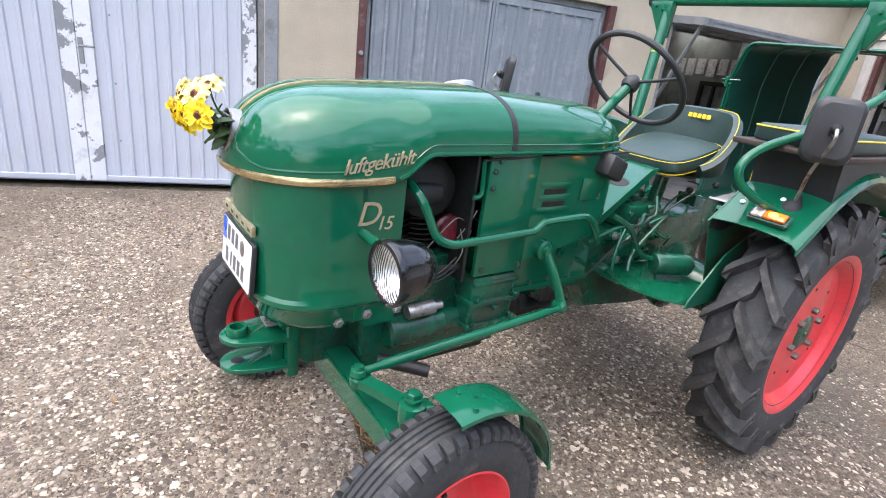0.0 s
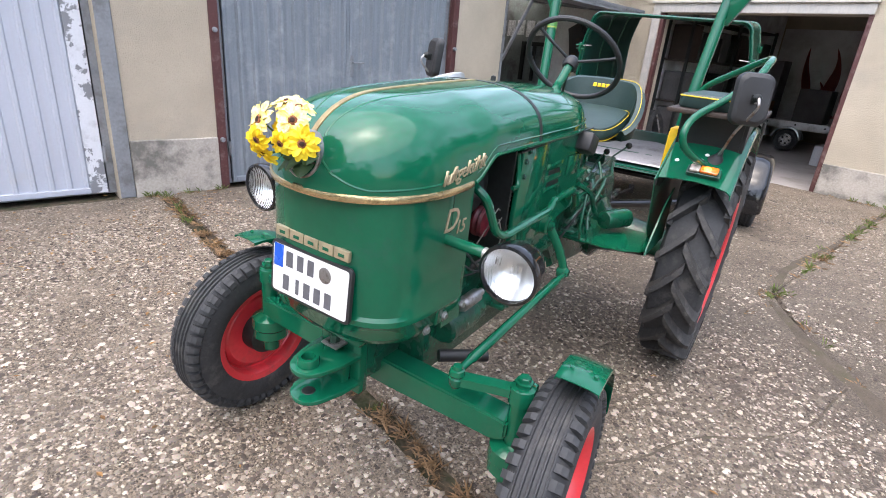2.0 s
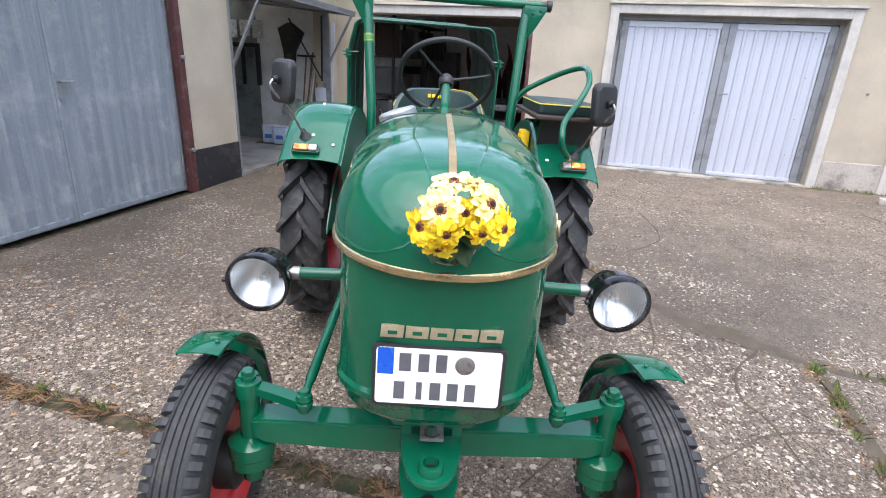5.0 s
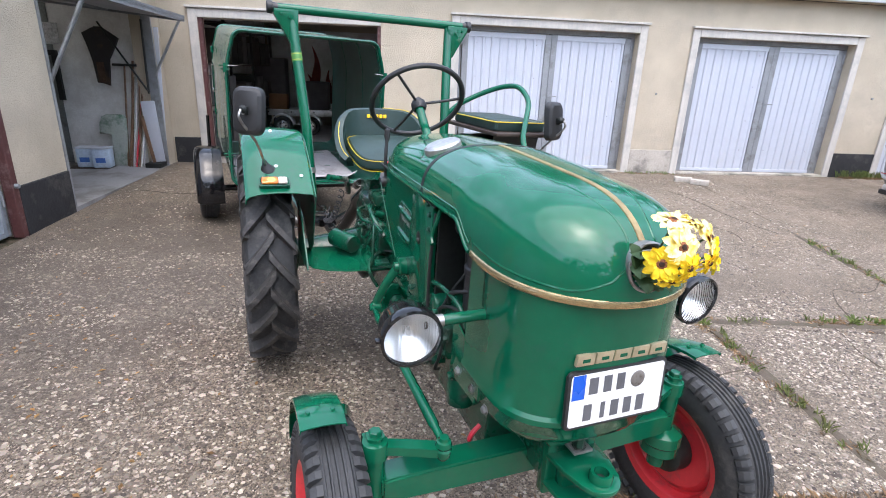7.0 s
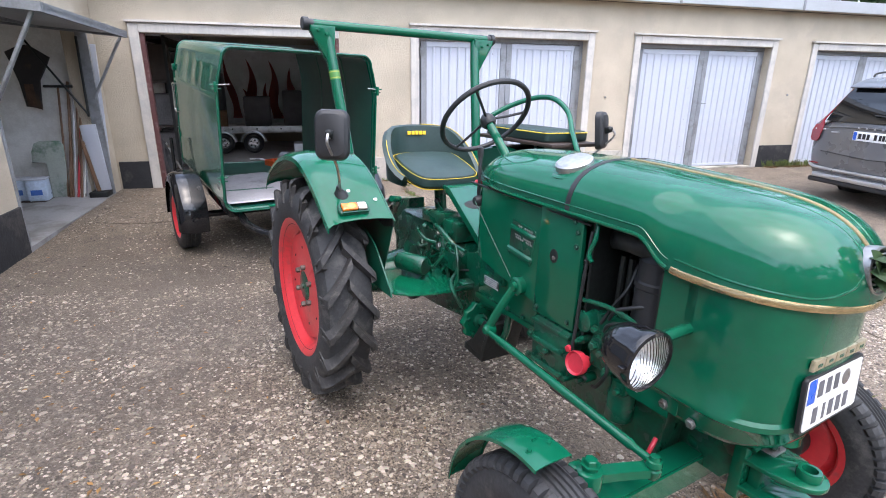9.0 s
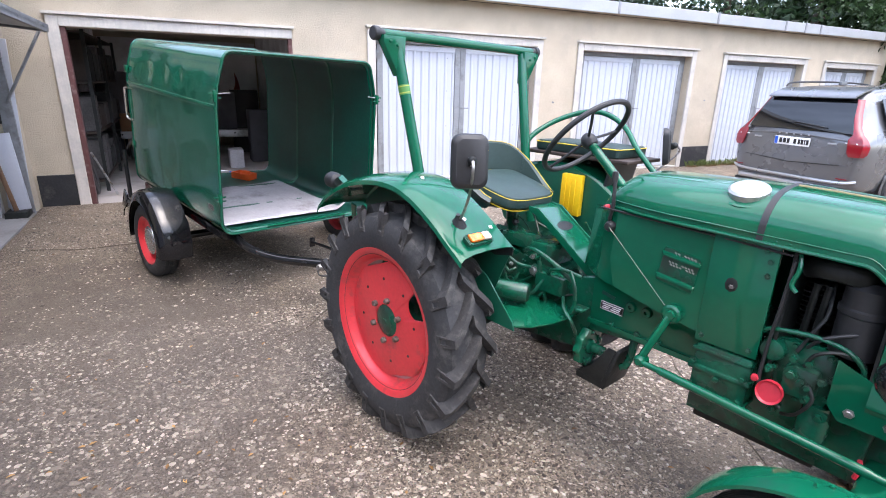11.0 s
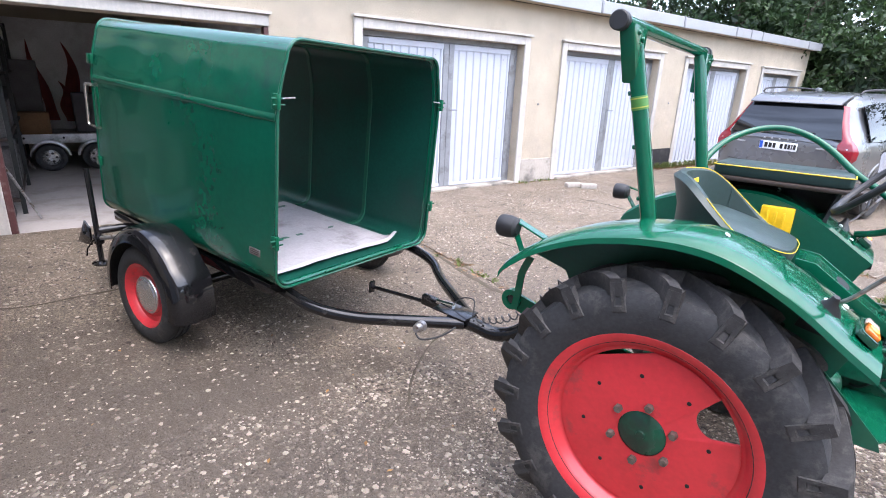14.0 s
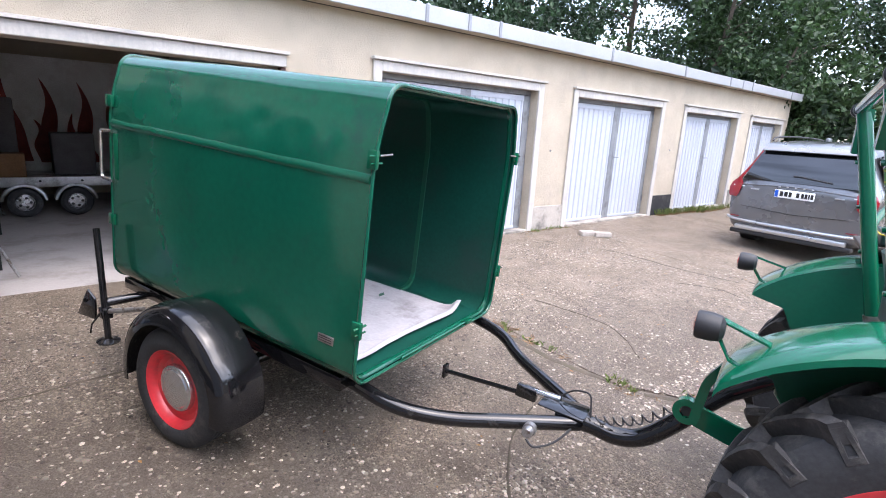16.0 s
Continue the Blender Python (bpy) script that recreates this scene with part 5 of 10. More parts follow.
f = bm.faces.new([bm.verts.new(p) for p in cowl_outline(0.626, -0.028)])
part("cowl_floor", bm, M_greend, tractor)
bm = nbm()
prism(bm, [(-0.13, 0.622), (0.13, 0.622), (0.09, 0.575), (-0.09, 0.575)], "x", 1.66, 1.83, bevel=0.012)
part("cowl_foot", bm, M_green, tractor)
for s in (-1, 1):
    bm = nbm()
    box(bm, 1.655, 1.685, 0.225 * s - 0.004, 0.225 * s + 0.004, 0.64, 1.00, bevel=0.003)
    part("cowl_rib", bm, M_green, tractor)
    side = nbm()
    prism(side, [(1.50, 0.66), (1.535, 0.62), (1.66, 0.62), (1.66, 0.70), (1.60, 0.72), (1.60, 0.76), (1.50, 0.80)] if s < 0 else [(1.565, 0.62), (1.655, 0.62), (1.655, 1.015), (1.565, 1.015)], "y", 0.2235 * s, 0.2275 * s)
    part("cowl_side_sheet", side, M_green, tractor)
    for x, z in ((1.645, 0.655), (1.725, 0.645), (1.555, 0.655)):
        part("cowl_bolt", bolt_bm((x, 0.229 * s, z), (0, s, 0), 0.010, 0.007), M_steel, tractor)
    # lamp bracket and headlamp
    part("lamp_bracket", tubem(rounded_path([(1.674, 0.222 * s, 0.885), (1.674, 0.33 * s, 0.882), (1.674, 0.352 * s, 0.880)], 0.01), 0.0145, sides=12), M_green, tractor)
    part("bracket_nut", lathem([(0.013, 0), (0.016, 0.002), (0.016, 0.02), (0.011, 0.022), (0.011, 0.034), (0.016, 0.036), (0.016, 0.05)], axis_m((1.674, 0.335 * s, 0.881), (0, s, 0)), 12), M_steel, tractor)
    HM = axis_m((1.715, 0.426 * s, 0.868), (1, 0.03 * s, -0.06)) @ Matrix.Scale(0.93, 4)
    bm = nbm()
    lathe(bm, [(0, -0.128), (0.018, -0.126), (0.042, -0.112), (0.062, -0.085), (0.073, -0.05), (0.077, -0.02), (0.079, -0.014), (0.080, 0.0), (0.078, 0.008), (0.071, 0.011), (0.069, 0.004), (0.070, -0.012)], HM, 40)
    hl = part("headlamp", bm, M_black, tractor, "round black headlamp with clear ribbed lens")
    part("reflector", lathem([(0, -0.06), (0.02, -0.057), (0.045, -0.040), (0.069, -0.004)], HM, 32), M_reflector, hl)
    part("lens", lathem([(0, 0.020), (0.03, 0.0175), (0.055, 0.011), (0.0695, 0.003), (0.0695, 0.0), (0.055, 0.008), (0.03, 0.0145), (0, 0.017)], HM, 40), M_lens, hl)
    part("bulb", lathem([(0, -0.02), (0.008, -0.024), (0.009, -0.04), (0.005, -0.055)], HM, 12), M_clear, hl)
    part("lamp_lug", boxm(-0.006, 0.006, -0.004, 0.004, -0.012, 0.004, bevel=0.002, m=HM @ Matrix.Translation((0, 0, 0)) @ Matrix.Translation((-0.083, 0, 0.0))), M_black, hl)

# plate, lettering, badge
PM = Matrix.Translation((1.9125, 0, 0.772)) @ Matrix.Rotation(radians(90), 4, "Z") @ Matrix.Rotation(radians(90), 4, "X") @ Matrix.Rotation(radians(-4), 4, "X")
bm = nbm()
prism(bm, rrect(0.272, 0.140, 0.010), "z", -0.008, 0.002, bevel=0.003)
bmesh.ops.transform(bm, matrix=PM, verts=bm.verts)
plate = part("number_plate", bm, M_blackm, tractor, "white number plate in a black holder")
bm = nbm()
prism(bm, rrect(0.256, 0.126, 0.008), "z", 0.002, 0.0035)
bmesh.ops.transform(bm, matrix=PM, verts=bm.verts)
part("sheet", bm, M_plate, plate)


def on_plate(name, m, x0, x1, y0, y1, z=0.0042):
    part(name, boxm(x0, x1, y0, y1, 0.0035, z, m=PM), m, plate)


on_plate("country_band", M_blue, -0.125, -0.092, 0.004, 0.063)
for x0, x1 in ((-0.081, -0.057), (-0.042, -0.020), (-0.006, 0.016)):
    on_plate("writing_bar", M_platebar, x0, x1, 0.012, 0.052)
for x0, x1 in ((-0.090, -0.068), (-0.044, -0.032), (-0.016, 0.006), (0.020, 0.042), (0.056, 0.078)):
    on_plate("writing_bar", M_platebar, x0, x1, -0.052, -0.012)
part("seal", lathem([(0, 0.0042), (0.019, 0.0042), (0.0205, 0.0036)], PM @ Matrix.Translation((0.053, 0.030, 0)), 24), M_steel, plate)
for k in range(5):
    y0 = -0.122 + 0.0495 * k
    bm = nbm()
    prism(bm, [(y0, 0.857), (y0 + 0.046, 0.857), (y0 + 0.048, 0.883), (y0 + 0.002, 0.883)], "x", 1.896 + 0.004, 1.911, bevel=0.002)
    part("nose_emblem", bm, M_goldp, tractor, "pale brass emblem block")
    bm = nbm()
    box(bm, 1.9105, 1.9118, y0 + 0.015, y0 + 0.034, 0.865, 0.873)
    part("emblem_inlay", bm, M_green, tractor)
for s in (1,):
    bm = text_bm("luftgek\u00fchlt", 0.048, shear=0.45, depth=0.0025, space=0.92)
    turn = Matrix.Rotation(radians(180), 4, "Z") if s > 0 else Matrix()
    bmesh.ops.transform(bm, matrix=Matrix.Translation((1.645 + 0.012 * s, 0.2475 * s, 1.062)) @ turn @ Matrix.Rotation(radians(90), 4, "X") @ Matrix.Rotation(radians(8), 4, "Z"), verts=bm.verts)
    part("script_lettering", bm, M_goldp, tractor, "pale brass script lettering", smooth=False)
    d = -1 if s > 0 else 1
    for word, size, dx, z in (("D", 0.086, -0.016, 0.930), ("15", 0.050, 0.030, 0.905)):
        bm = text_bm(word, size, shear=0.25, depth=0.002, space=0.9)
        bmesh.ops.transform(bm, matrix=Matrix.Translation((1.650 + d * dx, 0.2290 * s, z)) @ turn @ Matrix.Rotation(radians(90), 4, "X"), verts=bm.verts)
        part("model_badge", bm, M_goldp, tractor, "pale brass model badge", smooth=False)

# ---- engine, casing and side panels ----
bm = nbm()
prism(bm, [(1.10, 0.41), (1.60, 0.40), (1.62, 0.60), (1.56, 0.66), (1.56, 0.74), (1.34, 0.76), (1.10, 0.80)], "y", -0.15, 0.15, bevel=0.012)
part("crankcase", bm, M_greend, tractor)
bm = nbm()
box(bm, 1.12, 1.50, -0.125, 0.125, 0.375, 0.41, bevel=0.01)
part("oil_sump", bm, M_dark, tractor)
for k in range(2):
    x = 1.40 + 0.13 * k - 0.02
    bm = nbm()
    lathe(bm, [(0.05, 0.72)] + [q for i in range(14) for q in ((0.055, 0.74 + 0.016 * i), (0.085, 0.744 + 0.016 * i), (0.085, 0.748 + 0.016 * i), (0.055, 0.752 + 0.016 * i))] + [(0.05, 0.97), (0.06, 0.975), (0.06, 1.03), (0, 1.035)], Matrix.Translation((x, 0.02, 0)), 24)
    part("finned_cylinder", bm, M_dark, tractor)
part("air_duct", boxm(1.345, 1.56, -0.12, 0.10, 0.98, 1.06, bevel=0.02), M_dark, tractor)
bm = nbm()
box(bm, 1.335, 1.345, -0.225, 0.225, 0.70, 1.07)
box(bm, 1.575, 1.583, -0.225, 0.225, 0.64, 1.0)
part("engine_bulkhead", bm, M_dark, tractor)
# air filter can and intake hose on the right
part("air_filter", lathem([(0, 0.80), (0.060, 0.80), (0.062, 0.815), (0.060, 0.83), (0.060, 0.92), (0.064, 0.925), (0.064, 0.94), (0.058, 0.945), (0.058, 1.0), (0.04, 1.02), (0, 1.025)], Matrix.Translation((1.515, -0.145, 0)), 24), M_blackm, tractor, "black oil-bath air filter")
part("intake_pipe", tubem(smooth_path([(1.36, -0.16, 1.02), (1.42, -0.19, 1.035), (1.50, -0.18, 1.03), (1.52, -0.15, 1.02)], 5), 0.028, sides=12, flat=0.55), M_dark, tractor)
for x in (1.385, 1.415):
    part("push_rod_tube", tubem([(x, -0.14, 0.80), (x + 0.01, -0.15, 0.98)], 0.010, sides=8), M_dark, tractor)
# injection pump and pipes
bm = nbm()
box(bm, 1.345, 1.50, -0.20, -0.14, 0.62, 0.80, bevel=0.02)
part("timing_cover", bm, M_greend, tractor)
part("cover_disc", lathem([(0, 0.03), (0.02, 0.03), (0.032, 0.026), (0.036, 0.01), (0.036, -0.02)], axis_m((1.340, -0.205, 0.763), (0, -1, 0)), 20), M_greend, tractor)
pump = part("injection_pump", boxm(1.38, 1.47, -0.235, -0.17, 0.64, 0.74, bevel=0.015), M_greend, tractor)
part("red_cap", lathem([(0, 0.018), (0.030, 0.018), (0.036, 0.024), (0.038, 0.018), (0.036, 0.0), (0.02, -0.01), (0.02, -0.03)], axis_m((1.367, -0.252, 0.643), (0, -1, 0.15)), 24), M_redpaint, pump, "red painted filler cap")
part("red_plug", lathem([(0, 0.012), (0.010, 0.010), (0.012, 0)], axis_m((1.318, -0.250, 0.668), (0, -1, 0)), 12), M_redpaint, pump)
for k, (x, z) in enumerate(((1.40, 0.765), (1.44, 0.765), (1.48, 0.72), (1.43, 0.70), (1.46, 0.66))):
    part("pump_union", bolt_bm((x, -0.238, z), (0, -1, 0), 0.010, 0.014), M_greend, pump)
for k, pts in enumerate(([(1.43, -0.235, 0.75), (1.45, -0.25, 0.80), (1.50, -0.23, 0.82), (1.55, -0.20, 0.80), (1.57, -0.19, 0.74)], [(1.345, -0.238, 1.05), (1.338, -0.245, 0.90), (1.328, -0.242, 0.76), (1.335, -0.25, 0.64), (1.40, -0.25, 0.60)], [(1.45, -0.24, 0.70), (1.47, -0.25, 0.66), (1.44, -0.25, 0.60), (1.40, -0.22, 0.57)], [(1.40, -0.22, 0.78), (1.42, -0.20, 0.84), (1.44, -0.17, 0.90), (1.43, -0.12, 0.98)])):
    part("fuel_pipe", tubem(smooth_path(pts, 5), 0.0055, sides=8), M_dark if k != 1 else M_blackm, tractor)
part("fuel_tap", tubem(smooth_path([(1.352, -0.225, 1.07), (1.36, -0.24, 1.03), (1.352, -0.25, 0.985), (1.368, -0.252, 0.965)], 4), 0.007, sides=8), M_green, tractor)
part("oil_hose", tubem(smooth_path([(1.300, -0.21, 0.80), (1.325, -0.225, 0.828), (1.428, -0.225, 0.843), (1.511, -0.22, 0.83), (1.556, -0.215, 0.79), (1.56, -0.20, 0.74)], 6), 0.0075, sides=10), M_greend, tractor)
part("oil_hose", tubem(smooth_path([(1.42, -0.21, 0.80), (1.455, -0.225, 0.845), (1.52, -0.20, 0.875), (1.56, -0.15, 0.88)], 6), 0.006, sides=10), M_blackm, tractor)
for r, x, y, z in ((0.026, 1.405, -0.215, 0.715), (0.020, 1.450, -0.21, 0.690), (0.016, 1.448, -0.205, 0.645), (0.022, 1.49, -0.19, 0.60), (0.014, 1.345, -0.215, 0.705), (0.016, 1.376, -0.225, 0.588)):
    boss = part("pump_boss", lathem([(0, 0.03), (r * 0.45, 0.03), (r * 0.5, 0.018), (r * 0.9, 0.016), (r, 0.010), (r, -0.03)], axis_m((x, y, z), (0, -1, 0)), 16), M_greend, tractor)
    part("boss_nut", bolt_bm((x, y - 0.028, z), (0, -1, 0), r * 0.5, 0.012), M_greend, boss)
for x, z in ((1.345, 0.628), (1.345, 0.79), (1.48, 0.785), (1.495, 0.72), (1.495, 0.655), (1.42, 0.625), (1.39, 0.79)):
    part("cover_bolt", bolt_bm((x, -0.200, z), (0, -1, 0), 0.008, 0.010), M_greend, tractor)
part("filter_bowl", lathem([(0, 0), (0.03, 0.0), (0.042, 0.01), (0.044, 0.09), (0.038, 0.10), (0.038, 0.14), (0, 0.145)], Matrix.Translation((1.475, -0.175, 0.485)), 22), M_greend, tractor)
part("drain_cock", tubem(smooth_path([(1.605, -0.17, 0.50), (1.61, -0.195, 0.48), (1.605, -0.20, 0.455)], 4), 0.007, sides=8), M_redpaint, tractor, "small red drain cock")
# left engine side: dynamo, starter, bent pipe, wires
part("starter_motor", lathem([(0, 0), (0.042, 0), (0.050, 0.006), (0.050, 0.15), (0.044, 0.155), (0.044, 0.19), (0.034, 0.20), (0.034, 0.27), (0, 0.275)], axis_m((1.55, 0.165, 0.545), (-1, 0, 0.02)), 24), M_greend, tractor)
part("starter_solenoid", lathem([(0, 0), (0.02, 0), (0.022, 0.005), (0.022, 0.09), (0.012, 0.095), (0.012, 0.12), (0, 0.12)], axis_m((1.50, 0.195, 0.615), (-1, 0, 0.05)), 18), M_steel, tractor)
part("belt_pulley", lathem([(0, 0.03), (0.02, 0.03), (0.055, 0.022), (0.060, 0.010), (0.050, 0.0), (0.060, -0.010), (0.06, -0.02)], axis_m((1.352, 0.15, 0.835), (0, 1, 0)) @ Matrix.Scale(0.8, 4), 28), mat("dull_dark_red_enamel", (0.16, 0.012, 0.022), rough=0.4, var=0.4, scale=20, dirt=(0.03, 0.01, 0.01), dirt_amount=0.4), tractor, "dull dark red pulley")
part("dynamo", lathem([(0, 0), (0.04, 0), (0.045, 0.008), (0.045, 0.12), (0.03, 0.125), (0, 0.13)], axis_m((1.53, 0.13, 0.95), (-1, 0.0, 0.0)), 22), M_dark, tractor)
part("side_bar", tubem(rounded_path([(1.535, 0.19, 1.00), (1.525, 0.245, 0.97), (1.478, 0.262, 0.862), (1.43, 0.270, 0.842), (1.125, 0.270, 0.855), (1.095, 0.268, 0.880), (0.905, 0.262, 0.885), (0.86, 0.258, 0.872), (0.80, 0.25, 0.810), (0.76, 0.23, 0.77)], 0.04), 0.0125, sides=10), M_green, tractor, "bent green side pipe")
for k in range(3):
    pts = [(1.55 - 0.01 * k, 0.18, 0.72 + 0.05 * k), (1.48, 0.21 + 0.01 * k, 0.72 + 0.01 * k), (1.42, 0.215, 0.735 - 0.012 * k), (1.36, 0.21, 0.775 - 0.02 * k)]
    part("cable", tubem(smooth_path(pts, 5), 0.0032, sides=6), M_blackm, tractor)
for k, pts in enumerate(([(1.47, 0.20, 0.80), (1.43, 0.215, 0.86), (1.38, 0.21, 0.895), (1.34, 0.20, 0.88)], [(1.36, 0.20, 0.83), (1.335, 0.215, 0.88), (1.315, 0.215, 0.915)], [(1.36, 0.21, 0.86), (1.35, 0.22, 0.80), (1.365, 0.21, 0.75)])):
    part("thin_wire", tubem(smooth_path(pts, 5), 0.0018, sides=6), M_steel, tractor)
part("fuel_tap", tubem(smooth_path([(1.325, 0.225, 1.06), (1.325, 0.235, 0.99), (1.335, 0.24, 0.965), (1.355, 0.235, 0.962)], 4), 0.007, sides=8), M_green, tractor)
part("pulley_nut", bolt_bm((1.322, 0.185, 0.845), (0, 1, 0), 0.014, 0.016), M_steel, tractor)
part("cooling_cowl", lathem([(0, 0.02), (0.05, 0.02), (0.085, 0.005), (0.09, -0.03), (0.09, -0.07)], axis_m((1.44, 0.14, 0.965), (0.1, 1, 0.05)), 28), M_dark, tractor)
bm = nbm()
box(bm, 1.34, 1.50, 0.205, 0.212, 0.735, 0.755, bevel=0.003)
part("label_strip", bm, M_blackm, tractor)
for s in (-1, 1):
    # front column, louvred tank panel
    bm = nbm()
    box(bm, 1.115, 1.305, 0.224 * s - 0.009, 0.224 * s + 0.009, 0.712, 1.082, bevel=0.004)
    part("side_column", bm, M_green, tractor)
    bm = nbm()
    prism(bm, [(0.772, 1.097), (1.113, 1.086), (1.113, 0.735), (1.05, 0.745), (0.93, 0.765), (0.79, 0.797), (0.762, 0.90)], "y", 0.212 * s, 0.222 * s)
    pan = part("tank_panel", bm, M_green, tractor)
    # rear of the panel, turning in towards the steering column
    bm = nbm()
    ends = [((0.778, 0.2185, 1.092), (0.792, 0.2185, 0.797)), ((0.745, 0.212, 1.090), (0.745, 0.208, 0.797)), ((0.700, 0.185, 1.086), (0.680, 0.168, 0.798)), ((0.655, 0.150, 1.078), (0.620, 0.122, 0.80)), ((0.622, 0.126, 1.070), (0.580, 0.093, 0.803))]
    loft(bm, [[V((p[0] + (q[0] - p[0]) * u, (p[1] + (q[1] - p[1]) * u) * s, p[2] + (q[2] - p[2]) * u)) for u in (0, 0.25, 0.5, 0.75, 1)] for p, q in ends], False)
    part("dash_side", thick(bm, 0.004), M_green, tractor)
    if s > 0:
        bm = nbm()
        for z in (0.985, 0.945, 0.905):
            loft(bm, [[V((x, 0.2225 + q, z + dz)) for q, dz in ((0, 0.008), (e, -0.002), (e * 0.6, -0.010), (0, -0.006))] for x, e in ((0.945, 0.001), (0.96, 0.0045), (1.07, 0.0045), (1.085, 0.001))], True, True, True)
        part("louvre", bm, M_green, pan)
        bm = nbm()
        for z in (0.963, 0.923):
            box(bm, 0.965, 1.065, 0.2215, 0.2232, z - 0.012, z + 0.006)
        part("louvre_slot", bm, M_dark, pan)
    else:
        # vent with an expanded-metal sheet behind two sloping bars
        VM = Matrix.Translation((1.018, -0.2222, 0.926)) @ Matrix.Rotation(radians(7), 4, "Y")
        vent = part("vent_sheet", boxm(-0.062, 0.062, -0.0016, 0.0, -0.058, 0.066, m=VM), M_greend, pan)
        part("vent_rim", tubem([VM @ V((x, -0.001, z)) for x, z in rrect(0.128, 0.130, 0.012)], 0.0022, sides=6, closed=True), M_green, pan)
        for z in (0.040, -0.042):
            bm = nbm()
            loft(bm, [[VM @ V((x, -q, z + dz)) for q, dz in ((0, 0.010), (e, 0.004), (e * 1.1, -0.004), (0, -0.008))] for x, e in ((-0.068, 0.003), (-0.062, 0.010), (0.062, 0.010), (0.068, 0.003))], True, True, True)
            part("vent_bar", bm, M_green, pan)
        # small pale chips drawn where light comes through the mesh
        for z0, cols in ((0.054, range(3, 11)), (0.018, range(2, 10))):
            for j in (0, 1):
                for i in cols:
                    if (i * 7 + j * 3) % 5 == 0:
                        continue
                    x = -0.056 + 0.0112 * (i + 0.5 * j)
                    part("mesh_strand", boxm(-0.0042, 0.0042, -0.0034, -0.0016, -0.0024, 0.0024, m=VM @ Matrix.Translation((x, 0, z0 - 0.0085 * j)) @ Matrix.Rotation(radians(25), 4, "Y")), M_gaplight, vent)
        # a dark disc on the solid column draws the shade of an opening
        hole = part("panel_hole", lathem([(0, 0.0012), (0.018, 0.0012), (0.0195, 0.0004), (0.020, -0.001)], axis_m((1.192, 0.2330 * s, 0.930), (0, s, 0)) @ Matrix.Diagonal((1, 1.22, 1, 1)), 8), M_dark, tractor, "flat dark disc for the shaded opening in the side panel")
        part("stud_tip", bolt_bm((1.194, 0.2342 * s, 0.924), (0, s, 0), 0.006, 0.004), M_steel, hole)
    part("panel_bead", tubem([(0.70, 0.226 * s, 1.085), (1.10, 0.228 * s, 1.072), (1.335, 0.236 * s, 1.064)], 0.004, sides=6), M_blackm, tractor)
    for x, z in ((1.135, 0.735), (1.28, 0.735), (1.285, 1.03), (1.285, 0.985), (1.27, 1.06)):
        part("panel_bolt", bolt_bm((x, 0.234 * s, z), (0, s, 0), 0.007, 0.006), M_greend, tractor)
    # stepped casing under the column
    bm = nbm()
    box(bm, 1.125, 1.302, 0.19 * s - 0.045, 0.19 * s + 0.045, 0.530, 0.708, bevel=0.012)
    box(bm, 1.112, 1.308, 0.20 * s - 0.045, 0.20 * s + 0.045, 0.612, 0.632, bevel=0.007)
    box(bm, 1.118, 1.308, 0.20 * s - 0.045, 0.20 * s + 0.045, 0.536, 0.552, bevel=0.006)
    box(bm, 1.118, 1.300, 0.195 * s - 0.045, 0.195 * s + 0.045, 0.678, 0.694, bevel=0.006)
    part("valve_chest", bm, M_greend, tractor)
    for x, z in ((1.13, 0.640), (1.285, 0.640), (1.13, 0.556), (1.285, 0.556), (1.21, 0.604)):
        part("casing_bolt", bolt_bm((x, 0.246 * s, z), (0, s, 0), 0.009, 0.009), M_greend, tractor)
    part("mirror_foot", lathem([(0, 0.05), (0.008, 0.05), (0.014, 0.03), (0.028, 0.012), (0.034, 0.0), (0.030, -0.008)], axis_m((0.358, 0.635 * s, 0.995), (0.25, 0.25 * s, 0.9)), 16), M_blackm, tractor)
    MM = Matrix.Translation((0.468, 0.700 * s, 1.25)) @ Matrix.Rotation(radians(27 if s > 0 else -34), 4, "Z") @ Matrix.Rotation(radians(-6), 4, "Y") @ Matrix.Rotation(radians(90), 4, "Y") @ Matrix.Rotation(radians(90), 4, "Z")
    bm = nbm()
    loft(bm, [[MM @ V((x, y, z)) for x, y in rrect(w, h, r)] for w, h, r, z in ((0.100, 0.150, 0.026, 0.024), (0.122, 0.176, 0.032, 0.014), (0.130, 0.186, 0.034, -0.004), (0.128, 0.184, 0.034, -0.012))], True, True, True)
    mir = part("mirror", bm, M_blackm, tractor, "black plastic rear-view mirror")
    part("mirror_arm", tubem(smooth_path([(0.372, 0.64 * s, 1.022), (0.40, 0.652 * s, 1.05), (0.455, 0.68 * s, 1.13), MM @ V((0, -0.035, 0.062)), MM @ V((0, 0.0, 0.058)), MM @ V((0, 0.012, 0.040))], 5), 0.0055, sides=8), M_steel, tractor)
    part("mirror_ball", lathem([(0, 0.016), (0.010, 0.013), (0.016, 0.0), (0.014, -0.010), (0.010, -0.020)], MM @ Matrix.Translation((0, 0.004, 0.045)), 16), M_dark, mir)
    bm = nbm()
    f = bm.faces.new([bm.verts.new(MM @ V((x, y, -0.0135))) for x, y in rrect(0.116, 0.170, 0.028)])
    part("mirror_glass", bm, M_chrome, mir)
    part("mirror_clamp", boxm(-0.012, 0.012, -0.016, 0.016, 0.022, 0.042, bevel=0.004, m=MM), M_dark, mir)
    part("clamp_screw", bolt_bm(MM @ V((0.0, -0.008, 0.042)), MM.to_3x3() @ V((0, 0, 1)), 0.006, 0.008), M_steel, mir)

